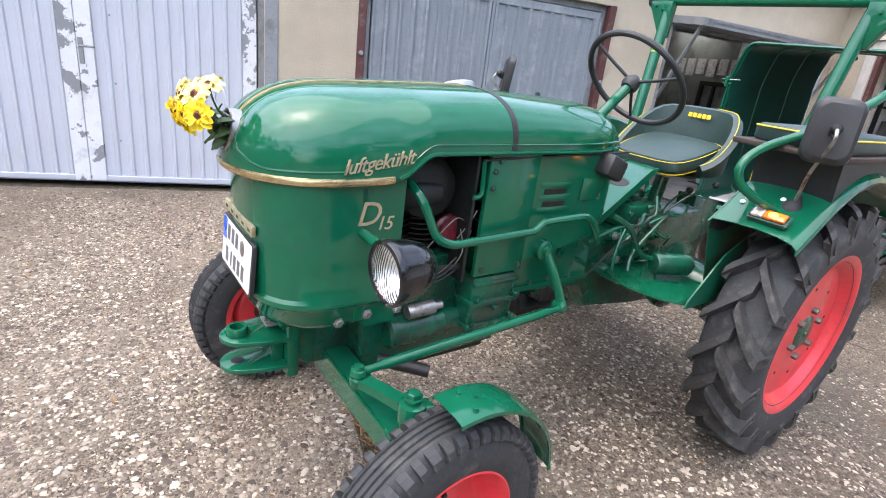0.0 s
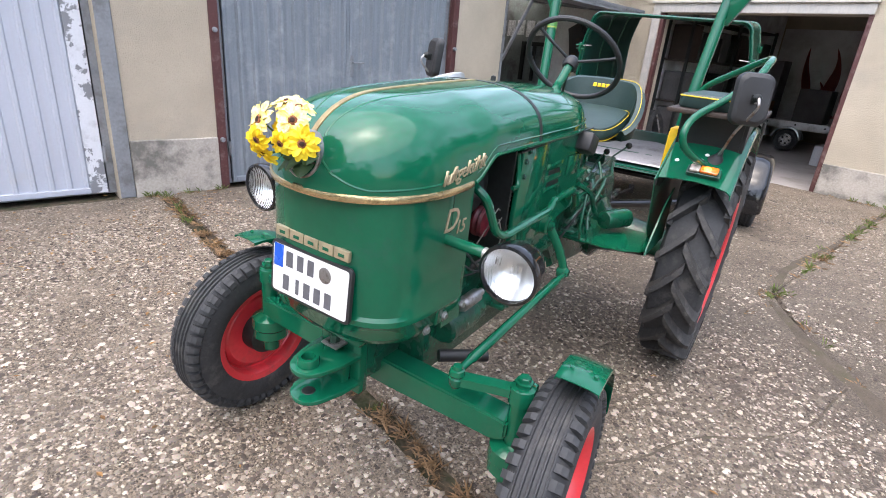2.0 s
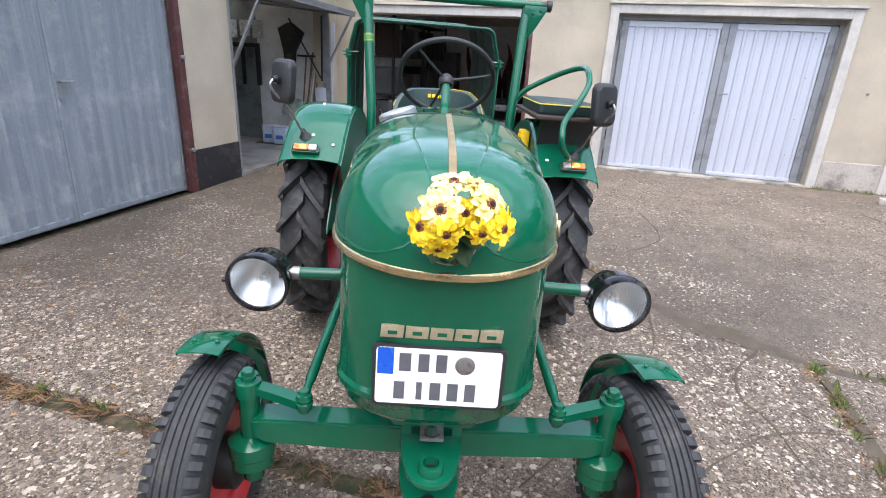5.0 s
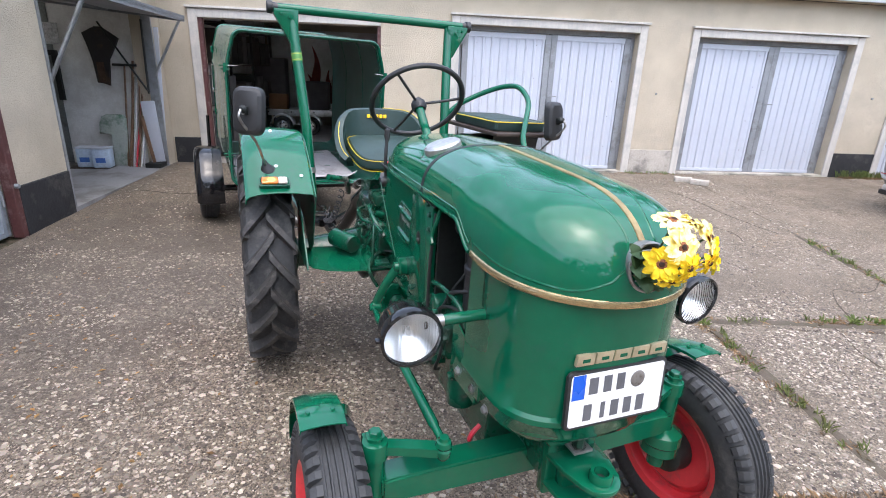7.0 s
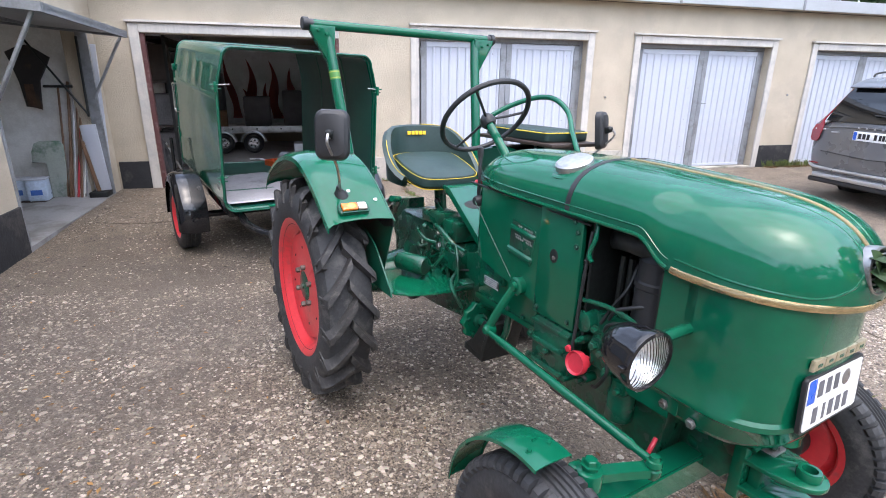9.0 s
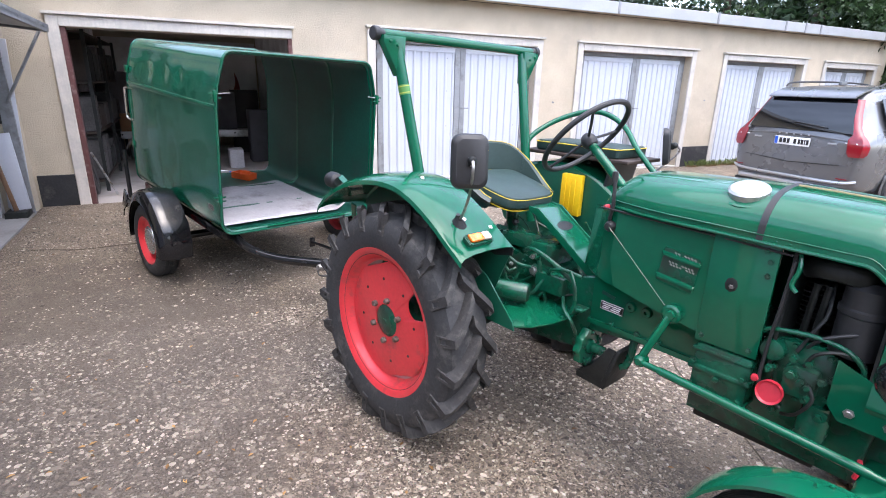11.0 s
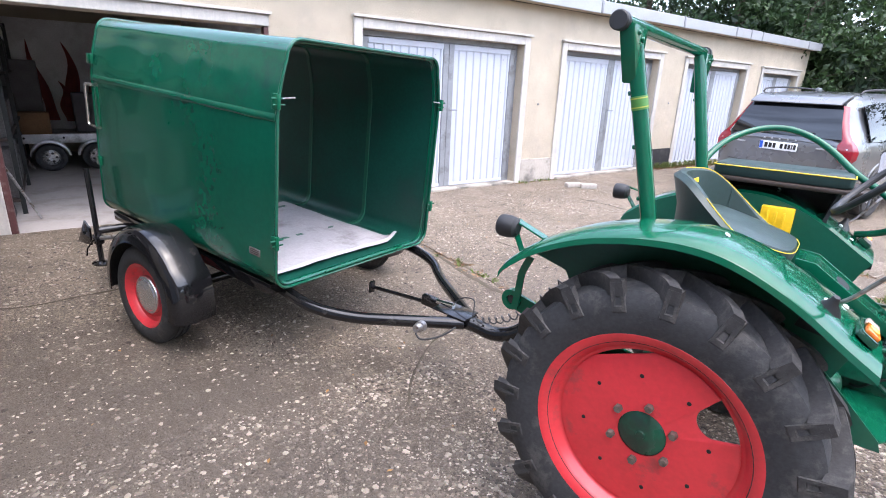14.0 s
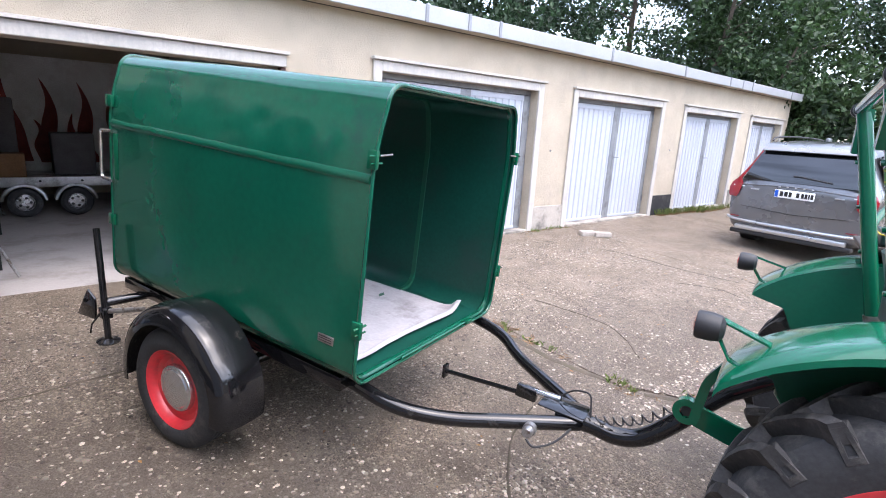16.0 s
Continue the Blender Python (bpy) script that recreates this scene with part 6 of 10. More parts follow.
# gearbox, clutch bell, rear axle casing
bm = nbm()
prism(bm, [(-0.14, 0.36), (0.30, 0.40), (0.60, 0.43), (0.66, 0.565), (1.12, 0.565), (1.12, 0.80), (0.94, 0.80), (0.70, 0.80), (0.55, 0.72), (0.35, 0.74), (0.20, 0.80), (-0.10, 0.80), (-0.18, 0.70), (-0.18, 0.46)], "y", -0.13, 0.13, bevel=0.02)
part("gearbox", bm, M_greend, tractor)
bm = nbm()
prism(bm, [(0.66, 0.60), (1.12, 0.577), (1.12, 0.76), (1.02, 0.765), (0.66, 0.815)], "y", -0.142, 0.142, bevel=0.012)
part("clutch_housing", bm, M_green, tractor)
for s in (-1, 1):
    bm = nbm()
    sweep(bm, [(0.66, 0.145 * s, 0.592), (0.86, 0.145 * s, 0.590), (1.11, 0.145 * s, 0.588)], [(-0.006, -0.010), (0.006, -0.010), (0.006, 0.010), (-0.006, 0.010)])
    part("housing_flange", bm, M_green, tractor)
    for x in (0.76, 0.87, 0.96):
        part("housing_bolt", bolt_bm((x + 0.005, 0.1435 * s, 0.605), (0, s, 0), 0.009, 0.008), M_greend, tractor)
    for x in (0.836, 0.902):
        part("threaded_boss", lathem([(0.006, 0.0), (0.007, 0.013), (0.017, 0.013), (0.020, 0.009), (0.022, -0.004)], axis_m((x, 0.142 * s, 0.706), (0, s, 0)), 20), M_green, tractor)
    bm = nbm()
    lathe(bm, [(0.155, 0), (0.165, 0.02), (0.165, 0.04), (0.12, 0.07), (0.10, 0.18), (0.085, 0.30)], axis_m((0, 0.10 * s, 0.49), (0, s, 0)), 28)
    part("axle_trumpet", bm, M_greend, tractor)
    # folded flange along each edge of the sloping support plate
    bm = nbm()
    prism(bm, [(0.25, 0.990), (0.312, 0.984), (0.622, 0.768), (0.67, 0.752), (0.67, 0.722), (0.605, 0.742), (0.297, 0.957), (0.25, 0.965)], "y", 0.079 * s, 0.087 * s, bevel=0.002)
    part("support_flange", bm, M_green, tractor)
# flat dark oval laid on the support plate as the shade of its opening
bm = nbm()
lathe(bm, [(0, 0.001), (0.016, 0.001), (0.018, -0.001)], axis_m((0.398, 0.0, 0.9165), (0.572, 0, 0.820)) @ Matrix.Diagonal((3.0, 1.5, 1, 1)), 22)
part("bracket_hole", bm, M_dark, tractor, "flat dark oval for the shade in an opening")
bm = nbm()
loft(bm, [[V((x, y, z)) for y in (-0.078, 0.078)] for x, z in ((0.25, 0.985), (0.308, 0.978), (0.618, 0.762), (0.67, 0.746))], False)
part("seat_support_plate", thick(bm, 0.006), M_green, tractor, "sloping bright green support plate under the seat")
bm = nbm()
box(bm, 0.20, 0.42, -0.11, 0.11, 0.74, 0.84, bevel=0.015)
box(bm, 0.14, 0.30, -0.14, -0.02, 0.80, 0.86, bevel=0.015)
part("gearbox_cover", bm, M_greend, tractor)
random.seed(4)
for k in range(26):
    x, y, z = random.uniform(0.18, 0.64), random.uniform(-0.17, 0.17), random.uniform(0.68, 0.84)
    part("casing_bolt", bolt_bm((x, y, z), (random.choice((0, 0, 1)), random.choice((-1, 1)), 1), random.uniform(0.007, 0.012), 0.012), M_greend, tractor)
for k, pts in enumerate(([(0.30, -0.15, 0.80), (0.38, -0.19, 0.83), (0.50, -0.20, 0.80), (0.58, -0.17, 0.74)], [(0.45, -0.14, 0.70), (0.48, -0.20, 0.76), (0.55, -0.21, 0.79), (0.64, -0.20, 0.78)], [(0.40, 0.15, 0.72), (0.48, 0.20, 0.78), (0.56, 0.21, 0.74), (0.62, 0.17, 0.66)], [(0.24, 0.16, 0.78), (0.36, 0.22, 0.82), (0.50, 0.22, 0.70), (0.54, 0.24, 0.63)], [(0.66, 0.20, 0.85), (0.58, 0.235, 0.80), (0.50, 0.25, 0.70), (0.36, 0.27, 0.66)], [(0.55, -0.18, 0.66), (0.60, -0.24, 0.64), (0.65, -0.25, 0.60), (0.66, -0.22, 0.54)])):
    part("linkage_rod", tubem(smooth_path(pts, 5), 0.008 if k % 2 else 0.011, sides=8), M_greend, tractor)
part("linkage_lever", tubem([(0.45, -0.16, 0.60), (0.43, -0.18, 0.72), (0.40, -0.17, 0.78)], 0.010, sides=8), M_greend, tractor)
part("red_knob", lathem([(0, 0.014), (0.010, 0.010), (0.014, 0), (0.010, -0.010), (0, -0.014)], Matrix.Translation((0.467, -0.165, 0.665)), 14), M_redpaint, tractor, "small red knob")
part("valve_block", boxm(0.40, 0.55, -0.19, -0.12, 0.655, 0.74, bevel=0.012), M_greend, tractor)
part("valve_block", boxm(0.36, 0.56, 0.12, 0.18, 0.66, 0.75, bevel=0.012), M_greend, tractor)
for kx, ky, kz, fx, fy in ((0.007, 0.10, 0.890, 0.17, 0.08), (-0.003, 0.20, 0.938, 0.20, 0.11), (0.16, -0.06, 0.890, 0.30, -0.08)):
    part("gear_lever", tubem(smooth_path([(fx, fy, 0.77), (fx - 0.03, fy + 0.005, 0.81), ((fx + kx) / 2, (fy + ky) / 2, (0.81 + kz) / 2 + 0.008), (kx, ky, kz)], 5), 0.0045, sides=8), M_greend, tractor)
    part("lever_knob", lathem([(0, 0.017), (0.012, 0.012), (0.017, 0), (0.012, -0.012), (0, -0.017)], Matrix.Translation((kx, ky, kz)), 14), M_blackm, tractor)
random.seed(23)
for k in range(16):
    s2 = -1 if k % 2 else 1
    x, z = random.uniform(0.22, 0.62), random.uniform(0.60, 0.80)
    y = s2 * random.uniform(0.135, 0.20)
    dx, dz = random.uniform(-0.16, 0.16), random.uniform(-0.05, 0.11)
    part("control_rod", tubem(smooth_path([(x - dx, y * 0.9, z - dz), (x - dx * 0.3, y + 0.025 * s2, z + 0.02), (x + dx * 0.5, y + 0.03 * s2, z + dz * 0.4), (x + dx, y, z + dz)], 5), random.choice((0.005, 0.0065, 0.008)), sides=8), random.choice((M_greend, M_greend, M_dark)), tractor)
for k in range(10):
    s2 = -1 if k % 2 else 1
    x, z, r = random.uniform(0.25, 0.60), random.uniform(0.62, 0.80), random.uniform(0.016, 0.034)
    boss = part("casting_boss", lathem([(0, 0.03), (r * 0.4, 0.03), (r * 0.45, 0.02), (r * 0.85, 0.018), (r, 0.008), (r, -0.04)], axis_m((x, s2 * 0.14, z), (random.uniform(-0.3, 0.4), s2, random.uniform(0, 0.5))), 16), M_greend, tractor)
    part("boss_nut", bolt_bm((x + 0.005, s2 * 0.168, z + 0.006), (0, s2, 0.2), r * 0.5, 0.012), M_greend if k % 3 else M_steel, boss)
part("pedal_shaft", tubem([(0.60, -0.26, 0.60), (0.60, 0.26, 0.60)], 0.012, sides=10), M_greend, tractor)
for s2 in (-1, 1):
    part("pedal_arm", tubem(smooth_path([(0.60, 0.235 * s2, 0.60), (0.645, 0.24 * s2, 0.66), (0.635, 0.235 * s2, 0.74), (0.60, 0.225 * s2, 0.80)], 5), 0.009, sides=8, flat=0.7), M_greend, tractor)
plate_at = Matrix.Translation((0.757, -0.142, 0.674)) @ Matrix.Rotation(radians(1.5), 4, "Y")
tplate = part("type_plate", boxm(-0.050, 0.050, -0.003, 0.0, -0.017, 0.017, m=plate_at), M_ink, tractor, "small dark type plate with a bright rim")
part("plate_rim", tubem([plate_at @ V((x, -0.003, z)) for x, z in ((-0.049, -0.016), (0.049, -0.016), (0.049, 0.016), (-0.049, 0.016))], 0.0014, sides=6, closed=True), M_plate, tplate)
for z, x0, x1 in ((0.008, -0.040, 0.040), (0.000, -0.036, -0.006), (0.000, 0.004, 0.038), (-0.008, -0.040, -0.012), (-0.008, -0.004, 0.036)):
    part("writing_bar", boxm(x0, x1, -0.0042, -0.003, z - 0.0018, z + 0.0018, m=plate_at), M_plate, tplate)
part("worn_transfer", boxm(-0.030, 0.030, -0.0012, 0.0, -0.007, 0.007, m=Matrix.Translation((0.735, -0.142, 0.722)) @ Matrix.Rotation(radians(12), 4, "Y")), M_tin, tractor, "faded pale green transfer")
# scalloped shaft disc with its hub and dark guard
disc = nbm()
rimpts = []
for k in range(60):
    a = 2 * math.pi * k / 60
    rimpts.append((a, 0.084 + 0.006 * max(-0.6, math.cos(a * 10))))
loft(disc, [[V((x + 0.030, -0.135 + q * r * math.cos(a), 0.470 + q * r * math.sin(a))) for a, r in rimpts] for x, q in ((0.622, 0.3), (0.622, 0.97), (0.626, 1.0), (0.650, 1.0), (0.655, 0.96), (0.655, 0.72), (0.648, 0.66), (0.648, 0.30))], True, True, True)
sd = part("shaft_disc", disc, M_green, tractor)
part("disc_hub", lathem([(0, 0.075), (0.018, 0.075), (0.022, 0.070), (0.022, 0.02), (0.034, 0.012), (0.034, 0.0)], axis_m((0.676, -0.135, 0.470), (1, 0, 0)), 20), M_greend, sd)
for k in range(5):
    a = 2 * math.pi * k / 5 + 0.3
    part("disc_bolt", bolt_bm((0.685, -0.135 + 0.066 * math.cos(a), 0.470 + 0.066 * math.sin(a)), (1, 0, 0), 0.008, 0.008), M_greend, sd)
bm = nbm()
prism(bm, [(0.672, 0.382), (0.672, 0.355), (0.802, 0.348), (0.850, 0.53), (0.835, 0.535), (0.792, 0.372)], "y", -0.205, -0.03, bevel=0.003)
guard = part("guard_plate", bm, M_dark, tractor)
bm = nbm()
prism(bm, [(0.674, 0.380), (0.792, 0.371), (0.833, 0.532), (0.800, 0.535), (0.735, 0.430)], "y", -0.203, -0.197, bevel=0.001)
part("guard_side", bm, M_dark, guard)
part("drain_leg", tubem([(0.86, -0.12, 0.57), (0.86, -0.13, 0.50), (0.85, -0.14, 0.455), (0.83, -0.15, 0.445)], 0.016, sides=10), M_greend, tractor)
for s in (-1, 1):
    # footplate with an upturned outer rim
    bm = nbm()
    pts = [(0.27, 0.14 * s), (0.57, 0.135 * s), (0.605, 0.15 * s), (0.622, 0.19 * s), (0.612, 0.33 * s), (0.585, 0.42 * s), (0.54, 0.475 * s), (0.48, 0.495 * s), (0.27, 0.50 * s)]
    prism(bm, pts, "z", 0.600, 0.606)
    part("footplate", bm, M_green, tractor)
    bm = nbm()
    prism(bm, [(0.25, 0.60), (0.56, 0.600), (0.55, 0.63), (0.40, 0.78), (0.27, 0.84)], "y", 0.497 * s, 0.503 * s)
    part("foot_guard", bm, M_green_in, tractor)
    part("pedal", boxm(0.62, 0.68, 0.20 * s - 0.03, 0.20 * s + 0.03, 0.645, 0.655, bevel=0.004), M_greend, tractor)
    part("brake_canister", lathem([(0, 0), (0.04, 0), (0.045, 0.01), (0.045, 0.16), (0.03, 0.18), (0, 0.18)], axis_m((0.44, 0.275 * s, 0.665), (-0.88, 0.42 * s, 0.0)) @ Matrix.Diagonal((0.95, 0.95, 0.9, 1)), 22), M_greend, tractor)
    # rear fender
    prof = [(-0.545, 0.905), (-0.525, 0.935), (-0.45, 0.995), (-0.37, 1.040), (-0.28, 1.078), (-0.19, 1.103), (-0.10, 1.120), (0.0, 1.128), (0.09, 1.122), (0.17, 1.100), (0.25, 1.065), (0.33, 1.020), (0.41, 0.965), (0.487, 0.915)]
    prof = [(p.x, p.z) for p in smooth_path([(x, 0, z) for x, z in prof], 3)]
    bm = nbm()
    rings = []
    for x, z in prof:
        row = []
        for y, dz in ((0.452, -0.012), (0.462, 0.0), (0.53, 0.008), (0.60, 0.010), (0.67, 0.006), (0.715, -0.004), (0.732, -0.016), (0.735, -0.034)):
            row.append(V((x, y * s, z + dz)))
        rings.append(row)
    loft(bm, rings, False)
    fen = part("rear_fender", thick(bm, 0.004), M_green, tractor)
    bm = nbm()
    inner = [(x, z - 0.012) for x, z in prof] + [(0.46, 0.86), (0.38, 0.66), (0.28, 0.56), (0.16, 0.66), (-0.02, 0.72), (-0.22, 0.68), (-0.36, 0.74), (-0.42, 0.86)]
    prism(bm, inner, "y", 0.452 * s, 0.448 * s)
    part("fender_side", bm, M_green_in, fen)
    bm = nbm()
    prism(bm, [(x, z) for x, z in ((0.487, 0.905), (0.487, 0.88), (0.40, 0.86), (0.30, 0.88), (0.33, 0.99))], "y", 0.455 * s, 0.46 * s)
    part("fender_gusset", bm, M_dark, fen)
    for x, y in ((0.40, 0.50), (0.355, 0.60), (0.10, 0.60)):
        zz = 0.978 if x > 0.38 else (1.012 if x > 0.3 else 1.132)
        part("fender_bolt", lathem([(0, 0.005), (0.006, 0.004), (0.009, 0)], axis_m((x, y * s, zz + 0.002), (0.5, 0, 0.85)), 10), M_plate, fen)
    # turn signal on the sloping fender front
    IM = Matrix.Translation((0.447, 0.615 * s, 0.958)) @ Matrix.Rotation(radians(36), 4, "Y") @ Matrix.Rotation(radians(90), 4, "Z")
    bm = nbm()
    prism(bm, rrect(0.125, 0.050, 0.010), "z", -0.004, 0.010, bevel=0.003)
    bmesh.ops.transform(bm, matrix=IM, verts=bm.verts)
    sig = part("turn_signal", bm, M_greend, fen, "front position lamp with clear and glowing amber lens")
    for x0, x1, m in ((-0.052 * s, -0.014 * s, M_lampgrey), (-0.0138 * s, 0.052 * s, M_glow2)):
        part("signal_lens", boxm(min(x0, x1), max(x0, x1), -0.018, 0.018, 0.010, 0.024, bevel=0.006, m=IM), m, sig)
    part("signal_bulb", lathem([(0, 0.0275), (0.007, 0.0268), (0.012, 0.0248), (0.014, 0.0225)], IM @ Matrix.Translation((0.012 * s, 0, 0)) @ Matrix.Diagonal((1.15, 0.95, 1, 1)), 20), M_glow, sig, "glowing amber bulb")
    part("signal_rim", tubem([IM @ V((x, y, 0.011)) for x, y in rrect(0.112, 0.044, 0.008)], 0.003, sides=6, closed=True), M_greend, sig)
    # roll bar post, gusset and cap
    k = 0.0 if s < 0 else 0.018
    post = [(-0.10, 0.385 * s, 0.78), (-0.177, 0.395 * s - k * 0.4, 1.11), (-0.274, 0.435 * s - k, 1.557), (-0.302, 0.447 * s - k, 1.685)]
    rp = part("roll_bar_post", tubem(post, 0.0265, sides=16), M_green, tractor)
    for tz in (1.33, 1.50, 1.16):
        u = (tz - 1.11) / 0.447
        part("post_bolt", lathem([(0, 0.012), (0.007, 0.010), (0.009, 0)], axis_m((-0.177 - 0.097 * u - 0.024, (0.395 + 0.04 * u) * s, tz), (-1, 0, -0.2)), 10), M_green, rp)
    g = nbm()
    prism(g, [(0.418 * s, 1.53), (0.452 * s, 1.53), (0.535 * s, 1.672), (0.535 * s, 1.70), (0.41 * s, 1.70)], "x", -0.318, -0.268, bevel=0.010)
    bmesh.ops.transform(g, matrix=Matrix.Shear("XY", 4, (0, 0)), verts=g.verts)
    part("post_gusset", g, M_green, rp)
    for y, z in ((0.435, 1.56), (0.46, 1.66), (0.50, 1.675)):
        part("gusset_bolt", lathem([(0, 0.008), (0.006, 0.007), (0.008, 0)], axis_m((-0.267, y * s, z), (1, 0, 0)), 10), M_green, rp)
    part("end_cap", lathem([(0, 0.03), (0.026, 0.03), (0.030, 0.026), (0.030, 0.002), (0.024, 0.0), (0.022, -0.03)], axis_m((-0.312, 0.535 * s, 1.705), (0, s, 0)), 22), M_blackm, tractor)
    part("post_clamp", lathem([(0.028, 0), (0.0315, 0), (0.0315, 0.03), (0.028, 0.03)], axis_m((-0.125, 0.388 * s, 0.89), (-0.23, 0.03 * s, 1)), 20), M_steel, rp)
    # rear lamp on its stay
    part("rear_lamp", lathem([(0.0, -0.045), (0.022, -0.045), (0.036, -0.035), (0.041, -0.01), (0.041, 0.02), (0.038, 0.028)], axis_m((-0.598, 0.575 * s - 0.03, 1.020), (-1, 0, 0)), 24), M_blackm, tractor)
    part("rear_lens", lathem([(0, 0.036), (0.02, 0.034), (0.034, 0.028), (0.038, 0.02)], axis_m((-0.598, 0.575 * s - 0.03, 1.020), (-1, 0, 0)), 24), M_redlens, tractor, "red rear lamp lens")
    bm = nbm()
    sweep(bm, [(-0.575, 0.585 * s, 1.045), (-0.52, 0.595 * s, 1.030), (-0.44, 0.61 * s, 1.008)], [(-0.016, -0.003), (0.016, -0.003), (0.016, 0.003), (-0.016, 0.003)])
    sweep(bm, [(-0.58, 0.585 * s, 1.04), (-0.565, 0.59 * s, 0.99), (-0.53, 0.60 * s, 0.935)], [(-0.016, -0.003), (0.016, -0.003), (0.016, 0.003), (-0.016, 0.003)], up=V((1, 0, 0)))
    part("lamp_stay", bm, M_green, tractor)
part("roll_bar_beam", tubem([(-0.312, -0.54, 1.705), (-0.312, 0.54, 1.705)], 0.0225, sides=16), M_green, tractor)
part("post_sticker", lathem([(0.0272, 0), (0.0275, 0.002), (0.0275, 0.042), (0.0272, 0.044)], axis_m((-0.251, -0.4255, 1.45), (-0.217, -0.09, 1)), 20), mat("green_yellow_sticker", (0.06, 0.20, 0.04), rough=0.4), tractor, "green and yellow sticker band")
for dz in (0.006, 0.034):
    part("sticker_line", lathem([(0.0277, 0), (0.0277, 0.004)], axis_m((-0.251 - 0.217 * dz, -0.4255 - 0.09 * dz, 1.45 + dz), (-0.217, -0.09, 1)), 20), mat("faded_yellow_line", (0.36, 0.36, 0.06), rough=0.5), tractor)

# steering column and wheel
SD = V((-0.70, 0, 0.62)).normalized()
H0 = V((0.461, 0, 1.304))
part("steering_column", tubem([H0 - SD * 0.32, H0 - SD * 0.02], 0.019, sides=16), M_green, tractor)
SW = axis_m(H0, SD, radians(30))
bm = nbm()
tube(bm, [SW @ V((0.203 * math.cos(a), 0.203 * math.sin(a), 0.012)) for a in (2 * math.pi * k / 48 for k in range(48))], 0.0115, sides=10, closed=True)
sw = part("steering_wheel", bm, M_blackm, tractor, "black three-spoke steering wheel")
part("wheel_hub", lathem([(0, 0.022), (0.018, 0.022), (0.024, 0.016), (0.032, 0.002), (0.034, -0.02), (0.026, -0.035), (0.02, -0.036)], SW, 24), M_blackm, sw)
for k in range(3):
    a = 2 * math.pi * k / 3 + 0.35
    part("spoke", tubem([SW @ V((0.02 * math.cos(a), 0.02 * math.sin(a), 0.0)), SW @ V((0.12 * math.cos(a), 0.12 * math.sin(a), 0.004)), SW @ V((0.20 * math.cos(a), 0.20 * math.sin(a), 0.012))], 0.006, sides=8), M_blackm, sw)
# hand throttle, fuel cap, horn
part("throttle_rod", tubem(smooth_path([(0.742, -0.205, 1.00), (0.735, -0.215, 1.04), (0.745, -0.222, 1.10), (0.735, -0.215, 1.20)], 5), 0.007, sides=8, radii=None), M_blackm, tractor)
part("throttle_knob", lathem([(0, 0.05), (0.010, 0.045), (0.012, 0.02), (0.008, 0)], axis_m((0.735, -0.215, 1.175), (-0.05, 0, 1)), 12), M_blackm, tractor)
part("lever_pivot", lathem([(0, 0.02), (0.014, 0.018), (0.02, 0.008), (0.02, -0.01)], axis_m((0.745, -0.222, 1.02), (0, -1, 0)), 14), M_blackm, tractor)
part("throttle_wire", tubem([(0.75, -0.24, 1.02), (0.80, -0.245, 0.98), (1.005, -0.25, 0.80)], 0.0020, sides=6), M_greend, tractor)
part("dash_plug", lathem([(0, 0.02), (0.008, 0.018), (0.011, 0)], axis_m((0.715, -0.20, 1.085), (-0.4, -1, 0)), 12), M_redpaint, tractor)
CM = axis_m((1.162, -0.150, 1.200), (0, -0.36, 1))
part("filler_neck", lathem([(0.075, -0.012), (0.078, 0.0), (0.070, 0.004), (0.060, 0.004)], CM, 32), M_green, tractor)
bm = nbm()
n = 40
rings = []
for r, h in ((0.058, 0.004), (0.058, 0.024), (0.052, 0.030), (0.02, 0.033)):
    rings.append([CM @ V(((r + (0.0018 * (k % 2) if r > 0.055 else 0)) * math.cos(2 * math.pi * k / n), (r + (0.0018 * (k % 2) if r > 0.055 else 0)) * math.sin(2 * math.pi * k / n), h)) for k in range(n)])
loft(bm, rings, True, False, True)
part("fuel_cap", bm, mat("knurled_zinc", (0.48, 0.48, 0.47), rough=0.42, metal=0.85, var=0.2, scale=40), tractor, "knurled bright metal fuel cap")
part("horn", boxm(-0.045, 0.045, -0.055, 0.055, -0.036, 0.036, bevel=0.014, m=Matrix.Translation((0.800, 0.222, 1.040)) @ Matrix.Rotation(radians(-20), 4, "Y")), M_blackm, tractor, "black boxy horn housing")
part("hatch_cover", boxm(0.80, 0.90, 0.2225, 0.228, 0.925, 1.00, bevel=0.002), M_green, tractor)

# driver's seat
def cushion(outline, z0, z1, bulge, dome=0.5):
    """A padded cushion over an outline in xy."""
    c = V((sum(p[0] for p in outline) / len(outline), sum(p[1] for p in outline) / len(outline), 0))
    bm = nbm()
    rings = []
    for k, z in ((0.90, z0), (1.0, z0 + (z1 - z0) * 0.3), (1.0, z0 + (z1 - z0) * 0.62), (0.93, z1), (0.72, z1 + bulge * 0.6), (0.45, z1 + bulge * 0.9), (0.15, z1 + bulge)):
        rings.append([V((c.x + (p[0] - c.x) * k, c.y + (p[1] - c.y) * k, z)) for p in outline])
    loft(bm, rings, True, True, True)
    return bm, c


